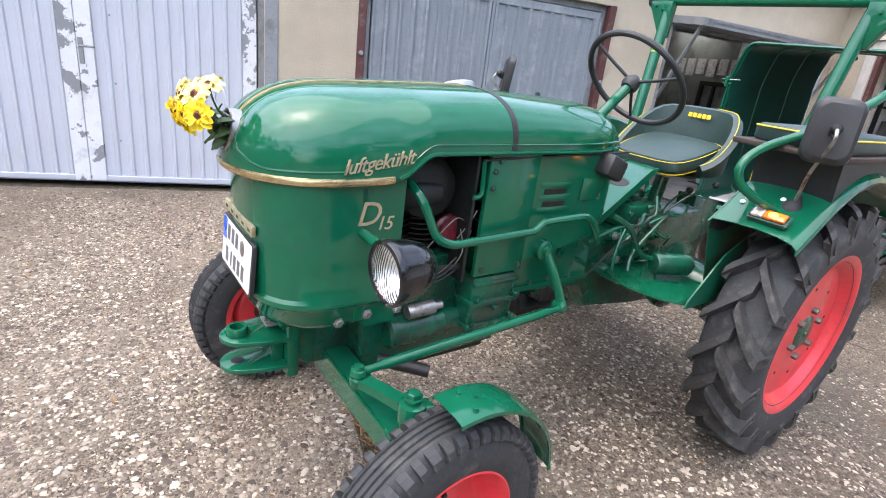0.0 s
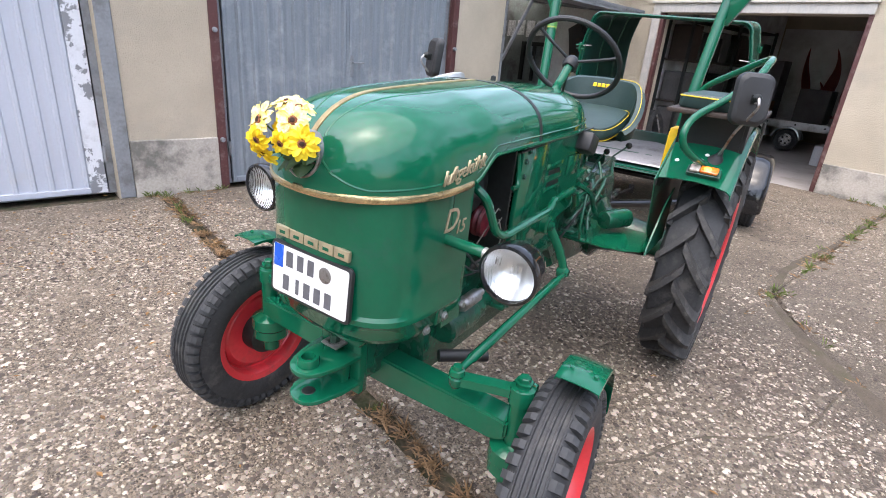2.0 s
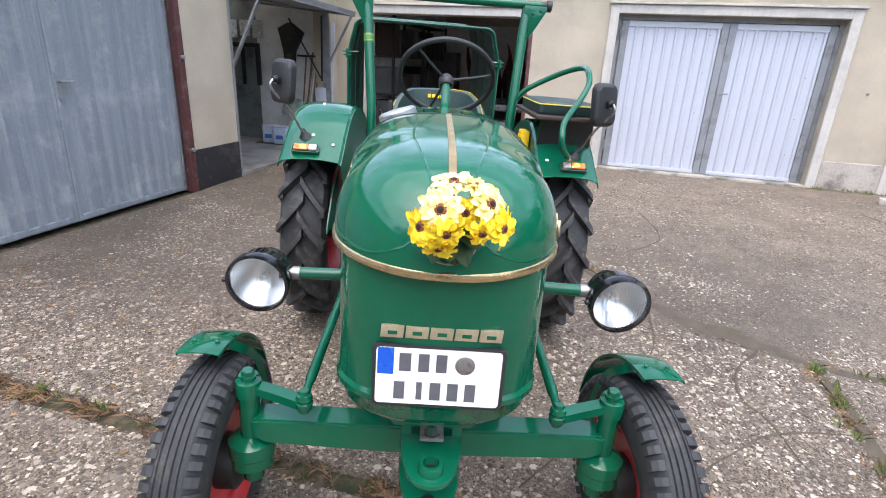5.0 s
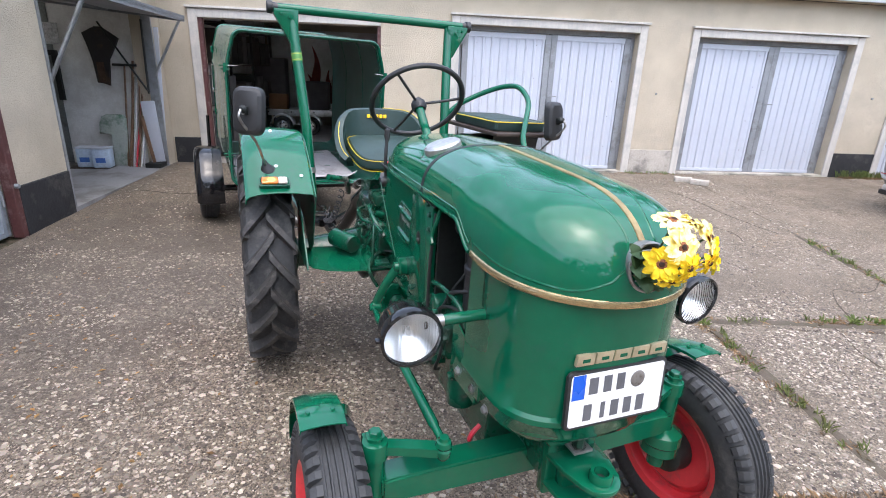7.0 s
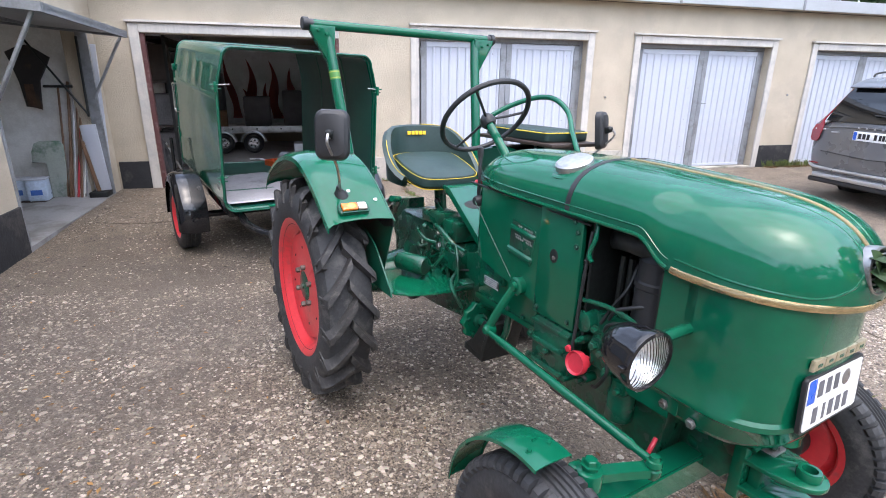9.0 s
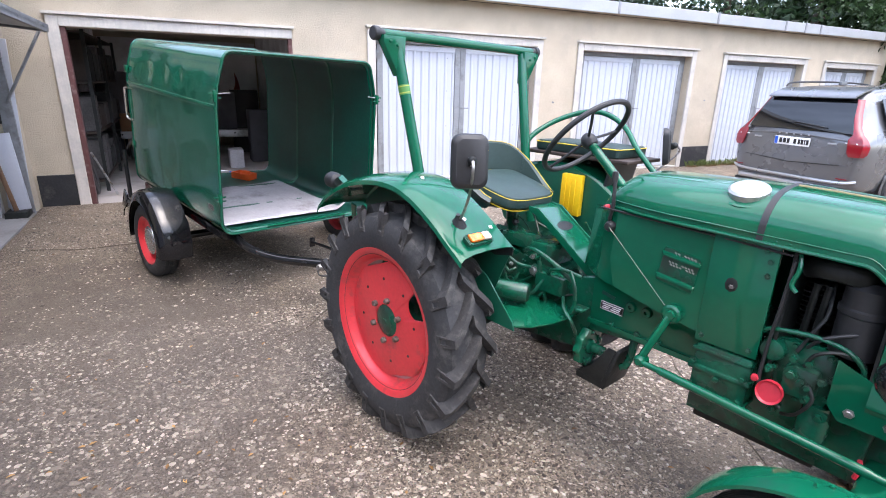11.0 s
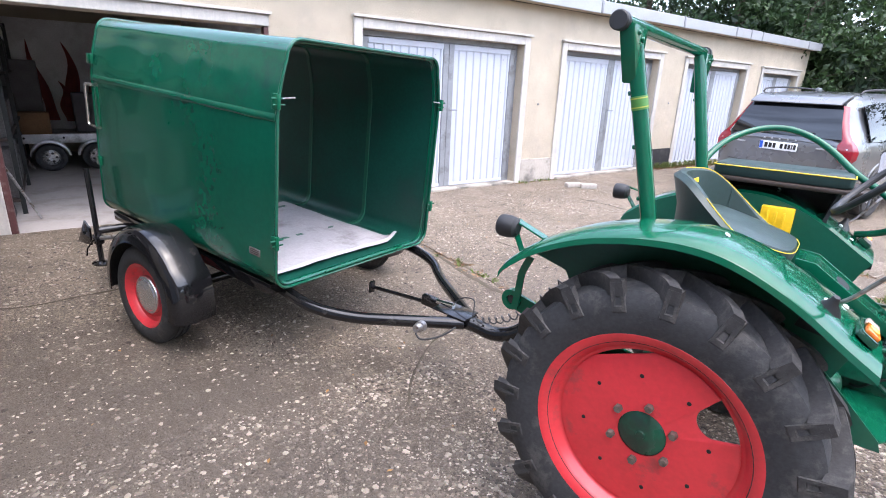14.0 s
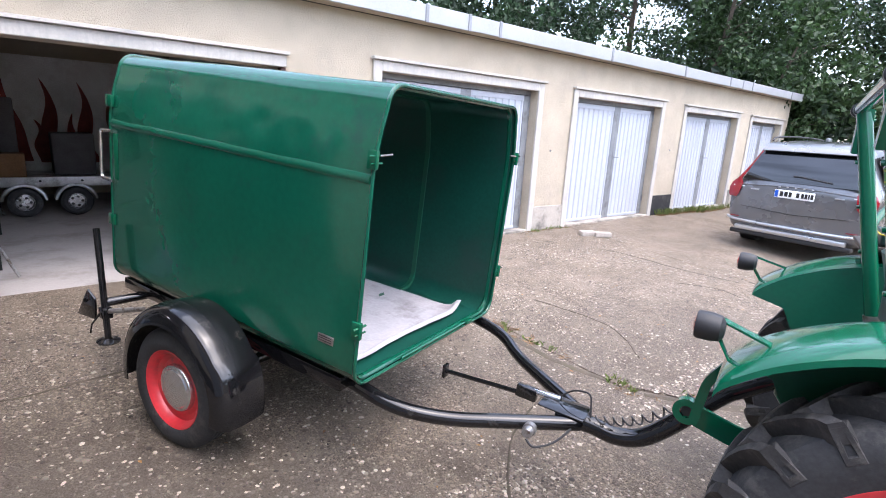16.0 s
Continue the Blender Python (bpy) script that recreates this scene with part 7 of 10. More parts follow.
SEAT = Matrix.Translation((0.0, -0.025, 0.0))
pan_out = [(0.250, 0.0), (0.247, 0.09), (0.222, 0.155), (0.15, 0.182), (0.04, 0.190), (-0.07, 0.175), (-0.10, 0.09), (-0.105, 0.0), (-0.10, -0.09), (-0.07, -0.175), (0.04, -0.190), (0.15, -0.182), (0.222, -0.155), (0.247, -0.09)]
pan_out = [(p.x, p.y) for p in smooth_path([(x, y, 0) for x, y in pan_out], 4, closed=True)]
bm, c = cushion(pan_out, -0.064, 0.0, 0.014)
TILT = SEAT @ Matrix.Translation((0.235, 0, 1.022)) @ Matrix.Rotation(radians(14.5), 4, "Y") @ Matrix.Translation((-0.235, 0, 0))
bmesh.ops.transform(bm, matrix=TILT, verts=bm.verts)
seat = part("seat_cushion", bm, M_seat, tractor, "dark green vinyl seat with yellow piping")
for k, z, r in ((0.985, -0.006, 0.0016), (0.965, -0.060, 0.0027)):
    part("piping", tubem([TILT @ V((c.x + (x - c.x) * k, c.y + (y - c.y) * k, z)) for x, y in pan_out], r, sides=6, closed=True), M_piping, seat)
bm = nbm()
rows = []
for k in range(25):
    a = radians(-116 + 232 * k / 24)
    q = min(max((122 - abs(math.degrees(a))) / 84, 0), 1)
    h = 0.045 + 0.182 * q * q * (3 - 2 * q)
    base = 1.035 - 0.05 * (1 - math.cos(a)) * 0.5
    lo = SEAT @ V((0.035 - 0.165 * math.cos(a), 0.200 * math.sin(a), base - 0.03))
    hi = SEAT @ V((0.025 - 0.215 * math.cos(a) + 0.03, 0.222 * math.sin(a), base - 0.03 + max(h, 0.035)))
    out = V((-math.cos(a), math.sin(a), 0)) * 0.042
    rows.append([lo, lo + out * 0.2 + V((0, 0, (hi.z - lo.z) * 0.5)), hi, hi + out * 0.5 + V((0, 0, 0.006)), hi + out - V((0, 0, 0.01)), lo + out + V((0, 0, (hi.z - lo.z) * 0.5)), lo + out * 0.9])
loft(bm, rows, True, True, True)
back = part("seat_back", bm, M_seat, tractor, "curved dark green vinyl backrest")
part("piping", tubem(smooth_path([r[3] + V((0, 0, 0.0015)) for r in rows[13:]], 2), 0.0018, sides=6), M_piping, back)
part("piping", tubem(smooth_path([r[3] + V((0, 0, 0.0015)) for r in rows[:6]], 2), 0.0018, sides=6), M_piping, back)
for a in (-0.52, 0.52):
    k = 12 + int(a * 14)
    part("back_seam", tubem([rows[k][0], rows[k][1] + V((0.002, 0, 0)), rows[k][2]], 0.003, sides=6), M_seat, back)
for k in range(5):
    y = -0.045 + 0.0225 * k
    bm = boxm(-0.003, 0.003, -0.009, 0.009, -0.010, 0.010, bevel=0.002, seg=1, m=Matrix.Translation((-0.128, -y - 0.03, 1.198)) @ Matrix.Rotation(radians(-10), 4, "Y"))
    part("backrest_emblem", bm, M_yellow, back, "yellow stitched emblem block")
part("firewall", boxm(0.800, 0.808, -0.205, 0.205, 0.79, 1.085, bevel=0.003), M_green, tractor)
bm = nbm()
loft(bm, [[V((0.02 + r * math.cos(2 * math.pi * k / 24) * 1.05, r * math.sin(2 * math.pi * k / 24) * 1.1, z)) for k in range(24)] for r, z in ((0.10, 0.945), (0.15, 0.965), (0.16, 0.985))], True, True, True)
part("seat_pan", bm, M_dark, tractor)
part("seat_post", tubem([(0.10, 0, 0.80), (0.08, 0, 0.93)], 0.03, sides=14), M_greend, tractor)
part("lift_arm", tubem(rounded_path([(-0.05, -0.20, 0.80), (0.10, -0.24, 0.90), (0.22, -0.30, 0.93), (0.26, -0.36, 0.945)], 0.03), 0.014, sides=10), M_greend, tractor)

# passenger seat on the left fender
part("passenger_board", boxm(-0.22, 0.43, 0.415, 0.75, 1.165, 1.183, bevel=0.004), M_wood, tractor, "dark board under the passenger cushion")
bm = nbm()
prism(bm, [(-0.16, 1.09), (0.30, 1.03), (0.33, 1.165), (-0.16, 1.165)], "y", 0.70, 0.714)
prism(bm, [(0.285, 1.03), (0.30, 1.03), (0.33, 1.164), (0.315, 1.164)], "y", 0.4595, 0.6995)
part("seat_box", bm, M_blackm, tractor)
bm = nbm()
loft(bm, [[V((0.10 + x, 0.585 + y, z)) for x, y in rrect(w, h, 0.02)] for w, h, z in ((0.51, 0.28, 1.185), (0.52, 0.29, 1.193), (0.52, 0.29, 1.226), (0.50, 0.27, 1.238), (0.38, 0.18, 1.242))], True, True, True)
pc = part("passenger_cushion", bm, M_seat, tractor, "flat dark green vinyl cushion with yellow piping")
part("piping", tubem([(0.10 + x, 0.585 + y, 1.229) for x, y in rrect(0.522, 0.292, 0.02)], 0.0026, sides=6, closed=True), M_piping, pc)
part("grab_bar", tubem(smooth_path([(-0.205, 0.405, 1.20), (-0.19, 0.46, 1.265), (-0.14, 0.57, 1.335), (-0.05, 0.66, 1.385), (0.05, 0.70, 1.398), (0.15, 0.70, 1.375), (0.25, 0.68, 1.32), (0.36, 0.61, 1.235), (0.47, 0.54, 1.17), (0.535, 0.52, 1.115), (0.535, 0.53, 1.06), (0.49, 0.57, 1.015), (0.41, 0.605, 0.985)], 6), 0.0145, sides=12), M_green, tractor, "green tubular grab rail")
# yellow wheel chock on the inside of the left fender
bm = nbm()
box(bm, 0.065, 0.19, 0.405, 0.443, 0.86, 1.08, bevel=0.006)
for k in range(3):
    box(bm, 0.09 + 0.03 * k, 0.10 + 0.03 * k, 0.398, 0.404, 0.88, 1.06, bevel=0.002)
part("wheel_chock", bm, M_yellow, tractor, "yellow plastic wheel chock")
# hitch at the rear
bm = nbm()
prism(bm, [(-0.17, 0.84), (-0.17, 0.50), (-0.28, 0.50), (-0.40, 0.66), (-0.40, 0.80)], "y", -0.05, 0.05, bevel=0.01)
part("rear_hitch", bm, M_greend, tractor)
bm = nbm()
sweep(bm, [(-0.62, -0.47, 0.690), (-0.50, -0.455, 0.652), (-0.15, -0.40, 0.56)], [(-0.007, -0.034), (0.007, -0.034), (0.007, 0.034), (-0.007, 0.034)])
part("lower_link", bm, M_green, tractor)
part("link_eye", lathem([(0.02, -0.014), (0.042, -0.014), (0.042, 0.014), (0.02, 0.014), (0.02, -0.014)], axis_m((-0.622, -0.47, 0.69), (0, 1, 0)), 20), M_green, tractor)
part("link_ball", lathem([(0, 0.012), (0.016, 0.010), (0.019, 0.0), (0.016, -0.010), (0, -0.012)], axis_m((-0.622, -0.47, 0.69), (0, 1, 0)), 16), M_dark, tractor)
bm = nbm()
sweep(bm, smooth_path([(-0.600, -0.487, 0.66), (-0.590, -0.487, 0.74), (-0.575, -0.50, 0.82), (-0.53, -0.53, 0.90)], 4), [(-0.004, -0.014), (0.004, -0.014), (0.004, 0.014), (-0.004, 0.014)], up=V((1, 0, 0.3)))
part("link_hanger", bm, M_green, tractor)


# ---- artificial sunflowers ----
def sunflowers():
    pot = empty("sunflower_bunch", TM @ Matrix.Translation((1.936, 0.0, 1.112)) @ Matrix.Scale(0.71, 4), "bunch of yellow artificial sunflowers tied to the tractor nose", "flowers")
    random.seed(11)
    # place, facing (forward, left, up), radius and whether the petals are pale
    heads = [((0.085, -0.022, 0.045), (1.0, -0.15, 0.35), 0.034, True), ((0.075, -0.050, 0.012), (0.8, -0.75, 0.15), 0.032, False), ((0.100, -0.012, 0.012), (0.8, 0.1, -0.30), 0.026, False), ((0.080, -0.022, -0.018), (0.6, -0.1, -0.75), 0.029, False), ((0.070, 0.056, 0.055), (0.8, 0.55, 0.45), 0.032, True), ((0.070, 0.080, 0.016), (0.7, 0.80, 0.10), 0.030, False), ((0.090, 0.046, 0.014), (0.9, 0.25, -0.35), 0.024, False), ((0.060, 0.018, 0.036), (0.9, 0.2, 0.25), 0.026, False), ((0.035, -0.002, 0.078), (0.3, -0.1, 1.0), 0.032, True), ((0.040, 0.038, 0.074), (0.35, 0.3, 0.95), 0.028, True)]
    for i, (place, facing, r, pale) in enumerate(heads):
        x, y, z = (q / 0.71 for q in place)
        r *= 1.15 / 0.71
        d = V(facing).normalized()
        m = axis_m((x, y, z), d, random.uniform(0, 6))
        bm = nbm()
        for ring, (cnt, rr, lift) in enumerate(((12, r, 0.0), (10, r * 0.80, 0.006))):
            for k in range(cnt):
                a = 2 * math.pi * (k + 0.5 * ring) / cnt + random.uniform(-0.12, 0.12)
                L = rr * random.uniform(0.88, 1.12)
                up = random.uniform(-0.010, 0.008)
                w = rr * 0.235
                tw = random.uniform(-0.004, 0.004)
                rows = []
                for u, ww, h in ((0.22, 0.50, 0.0), (0.45, 0.95, 0.005), (0.68, 1.0, 0.005 + up * 0.4), (0.88, 0.66, up * 0.9), (0.97, 0.30, up), (1.0, 0.05, up - 0.002)):
                    p = V((L * u, 0, lift + h))
                    rows.append([Matrix.Rotation(a, 4, "Z") @ (p + V((0, -w * ww, 0.003 + tw))), Matrix.Rotation(a, 4, "Z") @ p, Matrix.Rotation(a, 4, "Z") @ (p + V((0, w * ww, 0.003 - tw)))])
                loft(bm, [[m @ q for q in row] for row in rows], False)
        fl = part("flower_head", bm, M_petal2 if pale else M_petal, pot)
        part("flower_disc", lathem([(0, 0.012), (r * 0.16, 0.013), (r * 0.26, 0.010), (r * 0.30, 0.0)], m, 16), M_disc, fl)
        part("disc_centre", lathem([(0, 0.0150), (r * 0.10, 0.0148), (r * 0.15, 0.0128)], m, 12), M_leafdark, fl)
        part("stem", tubem(smooth_path([(-0.03, y * 0.15, -0.03), (x * 0.5, y * 0.5, z * 0.5 - 0.02), V((x, y, z)) - d * 0.002], 4), 0.003, sides=6), M_leaf, pot)
    for k, (y, z, L) in enumerate(((-0.075, -0.045, 0.09), (0.075, -0.05, 0.09), (-0.04, -0.085, 0.10), (0.045, -0.09, 0.10), (0.0, -0.07, 0.10), (0.085, 0.0, 0.08), (-0.085, 0.01, 0.08), (0.02, -0.11, 0.08))):
        d = V((0.10, y * 1.0, z * 0.9)).normalized()
        m = Matrix.Translation((-0.02, y * 0.3, z * 0.4)) @ d.to_track_quat("X", "Z").to_matrix().to_4x4()
        bm = nbm()
        loft(bm, [[m @ V((L * u, -w, 0.008 * math.sin(3 * u) - 0.006)), m @ V((L * u, 0, 0.012 * math.sin(3 * u))), m @ V((L * u, w, 0.008 * math.sin(3 * u) - 0.004))] for u, w in ((0, 0.004), (0.25, 0.024), (0.45, 0.033), (0.7, 0.026), (0.9, 0.012), (1.0, 0.001))], False)
        part("leaf", bm, M_leaf, pot)
    for k in range(12):
        a = random.uniform(0, 6.28)
        p = V((0.01 + random.uniform(-0.01, 0.02), random.uniform(-0.07, 0.07), random.uniform(-0.055, 0.0)))
        m = axis_m(p, (0.9, random.uniform(-0.6, 0.6), random.uniform(-0.4, 0.5)), a)
        bm = nbm()
        loft(bm, [[m @ V((0.05 * u, -w, 0.004 * math.sin(3 * u))), m @ V((0.05 * u, 0, 0.006 * u)), m @ V((0.05 * u, w, 0.004 * math.sin(3 * u)))] for u, w in ((0, 0.003), (0.3, 0.014), (0.6, 0.015), (0.9, 0.006), (1.0, 0.001))], False)
        part("leaf", bm, M_leaf, pot)


sunflowers()

# ---- green box trailer (local x forward, origin at the foot of the open front) ----
TR = TM @ Matrix.Translation((-1.82, -0.158, 0.475)) @ Matrix.Rotation(radians(3.8), 4, "Z") @ Matrix.Rotation(radians(4.0), 4, "Y")
trailer = empty("box_trailer", TR, "green sheet-metal box trailer, open front, black drawbar", "trailer")
TINV = TR.inverted() @ TM


def tl(x, y, z):
    """A place beside the tractor, in the trailer's own frame."""
    return TINV @ V((x, y, z))


TW, TH, TL = 1.25, 1.185, 1.725


def trailer_section(grow=0.0, n=7, r=0.085):
    w, h = TW + 2 * grow, TH + 2 * grow
    rr = rrect(w, h, r + grow, n)
    dense = []
    for a, b in zip(rr, rr[1:] + rr[:1]):
        d = math.hypot(b[0] - a[0], b[1] - a[1])
        m = max(1, int(d / 0.035))
        dense += [(a[0] + (b[0] - a[0]) * i / m, a[1] + (b[1] - a[1]) * i / m) for i in range(m)]
    out = []
    for y, z in dense:
        z += TH / 2
        u = min(max((z - 0.84) / (TH - r - 0.84), 0), 1)
        out.append((y * (1 - 0.048 * u ** 1.8 / (TW / 2)), z))
    return out


random.seed(21)
DENTS = [(-1.32, 0.995, 0.15, 0.012), (-1.22, 0.965, 0.05, 0.004), (-0.95, 0.985, 0.13, 0.012), (-0.62, 0.98, 0.07, 0.010), (-0.40, 0.95, 0.05, 0.006), (-0.25, 0.99, 0.05, 0.006), (-1.45, 0.96, 0.08, 0.005), (-0.9, 0.45, 0.35, 0.005), (-0.35, 0.35, 0.30, 0.004)]


def trailer_shell():
    bm = nbm()
    xs = [-TL + TL * i / 76 for i in range(77)]
    rings = []
    for x in xs:
        ring = []
        for y, z in trailer_section():
            if y < -TW / 2 + 0.075 and 0.06 < z < TH - 0.03:
                k = sum(dp * math.exp(-(((x - dx) / w) ** 2 + ((z - dz) / (w * 0.7)) ** 2)) for dx, dz, w, dp in DENTS)
                k += 0.0025 * noise.noise(V((x * 3.1, z * 3.7, 2.0)))
                k *= min(1, (z - 0.06) / 0.05) * min(1, (TH - 0.03 - z) / 0.04)
                ring.append(V((x, y + k, z)))
            elif z > TH - 0.005:
                ring.append(V((x, y, z + 0.004 * noise.noise(V((x * 2.5, y * 2.5, 5.0))))))
            else:
                ring.append(V((x, y, z)))
        rings.append(ring)
    loft(bm, rings, True)
    # inner skin set in from the shell, in a darker green
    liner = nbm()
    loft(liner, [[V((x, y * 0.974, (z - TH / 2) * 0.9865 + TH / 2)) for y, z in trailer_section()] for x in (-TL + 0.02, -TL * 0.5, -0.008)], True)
    part("lining", liner, M_tin, trailer, "dark green inner skin of the box")
    return part("box_shell", thick(bm, -0.004), M_tgreen, trailer, angle=50)


trailer_shell()
for x, name, r in ((0.0, "front_rim", 0.0085), (-TL, "rear_rim", 0.011)):
    part(name, tubem([(x, y, z) for y, z in trailer_section(0.0)], r, sides=8, closed=True), M_tgreen, trailer)
bm = nbm()
loft(bm, [[V((x, y * k, (z - TH / 2) * k + TH / 2)) for y, z in trailer_section(0.0)] for x, k in ((-0.012, 0.992), (-0.02, 0.972), (-0.035, 0.968), (-0.06, 0.990))], True)
part("front_inner_flange", bm, M_tgreen, trailer)
for x in (-0.56, -1.14):
    bm = nbm()
    loft(bm, [[V((x + dx, y * k, (z - TH / 2) * k + TH / 2)) for y, z in trailer_section(0.0)] for dx, k in ((-0.022, 0.992), (-0.014, 0.966), (0.014, 0.966), (0.022, 0.992))], True)
    part("inner_rib", bm, M_green_in, trailer)
for s in (-1, 1):
    bm = nbm()
    fold = ((-0.004, 0.030), (0.005, 0.026), (0.011, 0.012), (0.012, 0.0), (0.007, -0.009), (-0.004, -0.011))
    loft(bm, [[V((-TL + 0.006 + (TL - 0.012) * i / 24, s * (TW / 2 + q - (0.0016 if z > 0.02 else 0)), 0.834 + z + 0.001 * math.sin(i * 1.7))) for q, z in fold] for i in range(25)], True, True, True)
    part("side_crease", bm, M_tgreen, trailer)
    for z in (0.915, 0.255):
        bm = nbm()
        box(bm, -0.02, 0.022, s * (TW / 2 + 0.008) - 0.010, s * (TW / 2 + 0.008) + 0.010, z - 0.035, z + 0.035, bevel=0.004)
        tube(bm, [(0.012, s * (TW / 2 - 0.03), z + 0.015), (0.012, s * (TW / 2 + 0.045), z + 0.015)], 0.005, sides=8)
        tube(bm, [(0.012, s * (TW / 2 - 0.03), z - 0.012), (0.012, s * (TW / 2 + 0.035), z - 0.012)], 0.004, sides=8)
        part("front_catch", bm, M_green, trailer)
    for z in (0.95, 0.33):
        part("rear_catch", boxm(-TL - 0.025, -TL + 0.03, s * (TW / 2 + 0.006) - 0.010, s * (TW / 2 + 0.006) + 0.010, z - 0.03, z + 0.03, bevel=0.004), M_green, trailer)
    for z in (0.915,):
        part("catch_pin", tubem([(0.014, s * (TW / 2 - 0.015), z + 0.015), (0.014, s * (TW / 2 - 0.085), z + 0.020)], 0.004, sides=8), M_steel, trailer)
part("grab_handle", tubem(rounded_path([(-TL + 0.03, -TW / 2 - 0.012, 0.80), (-TL - 0.085, -TW / 2 - 0.012, 0.795), (-TL - 0.085, -TW / 2 - 0.012, 0.545), (-TL + 0.03, -TW / 2 - 0.012, 0.54)], 0.02), 0.009, sides=10), M_chrome, trailer, "bright metal grab handle")
part("handle_plate", boxm(-TL + 0.0, -TL + 0.065, -TW / 2 - 0.006, -TW / 2 - 0.002, 0.55, 0.79, bevel=0.002), M_green, trailer)
part("maker_plate", boxm(-0.20, -0.115, -TW / 2 - 0.006, -TW / 2 - 0.002, 0.145, 0.182, bevel=0.002), M_steel, trailer, "small bare metal maker's plate")
for z in (0.155, 0.165, 0.174):
    part("writing_bar", boxm(-0.192, -0.125, -TW / 2 - 0.0075, -TW / 2 - 0.0062, z - 0.0015, z + 0.0015), M_ink, trailer)
part("floor_lip", tubem([(0.006, -0.30, 0.02), (0.006, 0.30, 0.02)], 0.006, sides=6), M_green, trailer)
part("floor_hook", boxm(-0.01, 0.02, 0.30, 0.36, 0.012, 0.03, bevel=0.004), M_green, trailer)
# chassis and drawbar
BEAM = 0.031
left = [tl(-2.9, -0.62, 0.50), tl(-1.95, -0.66, 0.43), tl(-1.68, -0.64, 0.37), tl(-1.50, -0.52, 0.335), tl(-1.04, -0.185, 0.345)]
right = [tl(-2.9, 0.38, 0.50), tl(-1.95, 0.42, 0.43), tl(-1.72, 0.40, 0.385), tl(-1.55, 0.26, 0.345), tl(-1.04, -0.11, 0.345)]
part("drawbar_leg", tubem(rounded_path(left, 0.12, 6), BEAM, sides=16), M_black, trailer)
part("drawbar_leg", tubem(rounded_path(right, 0.12, 6), BEAM, sides=16), M_black, trailer)
part("drawbar_neck", tubem(smooth_path([tl(-1.15, -0.165, 0.345), tl(-1.0, -0.142, 0.335), tl(-0.90, -0.125, 0.318), tl(-0.80, -0.105, 0.345), tl(-0.70, -0.08, 0.435), tl(-0.60, -0.05, 0.55), tl(-0.50, -0.03, 0.65), tl(-0.40, 0.0, 0.725)], 6), 0.038, sides=16), M_black, trailer)
part("coupling_head", tubem([tl(-0.53, -0.04, 0.63), tl(-0.36, 0.0, 0.745)], 0.046, sides=14), M_black, trailer)
bm = nbm()
pts = [tl(-0.48, -0.06, 0.745) + V((0.008 * a / 6.28, 0.022 * math.cos(a), 0.022 * math.sin(a) + 0.004 * a / 6.28)) for a in (2 * math.pi * k / 12 for k in range(12 * 10))]
tube(bm, pts, 0.004, sides=6)
part("coil_spring", bm, M_steel, trailer)
part("apex_plate", boxm(-0.10, 0.10, -0.07, 0.07, -0.004, 0.004, bevel=0.003, m=Matrix.Translation(tl(-1.12, -0.155, 0.382))), M_black, trailer)
part("brake_rod", tubem([tl(-1.756, -0.131, 0.330), tl(-1.32, -0.13, 0.36)], 0.011, sides=10), M_black, trailer)
part("rod_tee", boxm(-0.008, 0.008, -0.02, 0.02, -0.035, 0.035, bevel=0.003, m=Matrix.Translation(tl(-1.76, -0.131, 0.33))), M_black, trailer)
part("rod_bracket", boxm(-0.05, 0.05, -0.02, 0.02, -0.03, 0.03, bevel=0.008, m=Matrix.Translation(tl(-1.31, -0.13, 0.372))), M_black, trailer)
part("brake_barrel", tubem([tl(-1.28, -0.13, 0.385), tl(-1.15, -0.13, 0.392)], 0.015, sides=12), M_chrome, trailer)
SK = axis_m(tl(-1.19, -0.345, 0.335), (0.1, -1, 0.1))
part("plug_socket", lathem([(0, 0.055), (0.018, 0.055), (0.022, 0.045), (0.022, 0.02), (0.028, 0.018), (0.028, -0.01), (0.018, -0.02)], SK, 18), M_steel, trailer, "metal plug socket on the drawbar")
part("plug_lead", tubem(smooth_path([tl(-1.18, -0.40, 0.32), tl(-1.145, -0.40, 0.298), tl(-1.10, -0.34, 0.300), tl(-1.07, -0.27, 0.318), tl(-1.05, -0.20, 0.352)], 6), 0.005, sides=8), M_blackm, trailer)
bm = nbm()
A, B = tl(-0.97, -0.17, 0.385), tl(-0.56, -0.13, 0.70)
ax = (B - A).normalized()
n1 = ax.cross(V((0, 1, 0))).normalized()
n2 = ax.cross(n1)
tube(bm, [A + (B - A) * (k / 160) + V((0, 0, -0.075 * math.sin(math.pi * k / 160))) + n1 * 0.017 * math.cos(k * 2 * math.pi / 14) + n2 * 0.017 * math.sin(k * 2 * math.pi / 14) for k in range(161)], 0.0038, sides=6)
part("spiral_cable", bm, M_blackm, trailer)
bm = nbm()
tube(bm, rounded_path([tl(-1.0, -0.17, 0.38), tl(-1.02, -0.13, 0.47), tl(-1.10, -0.12, 0.455), tl(-1.16, -0.12, 0.40)], 0.03), 0.004, sides=6)
part("breakaway_wire", bm, M_blackm, trailer)
for y in (-0.55, 0.55):
    part("chassis_rail", boxm(-1.72, -0.10, y - 0.03, y + 0.03, -0.075, -0.012, bevel=0.005), M_black, trailer)
for x in (-0.25, -0.9, -1.6):
    part("cross_member", boxm(x - 0.025, x + 0.025, -0.52, 0.52, -0.07, -0.014, bevel=0.004), M_black, trailer)
part("axle_beam", tubem([tl(-2.60, -0.93, 0.285), tl(-2.71, 0.64, 0.285)], 0.03, sides=12), M_black, trailer)


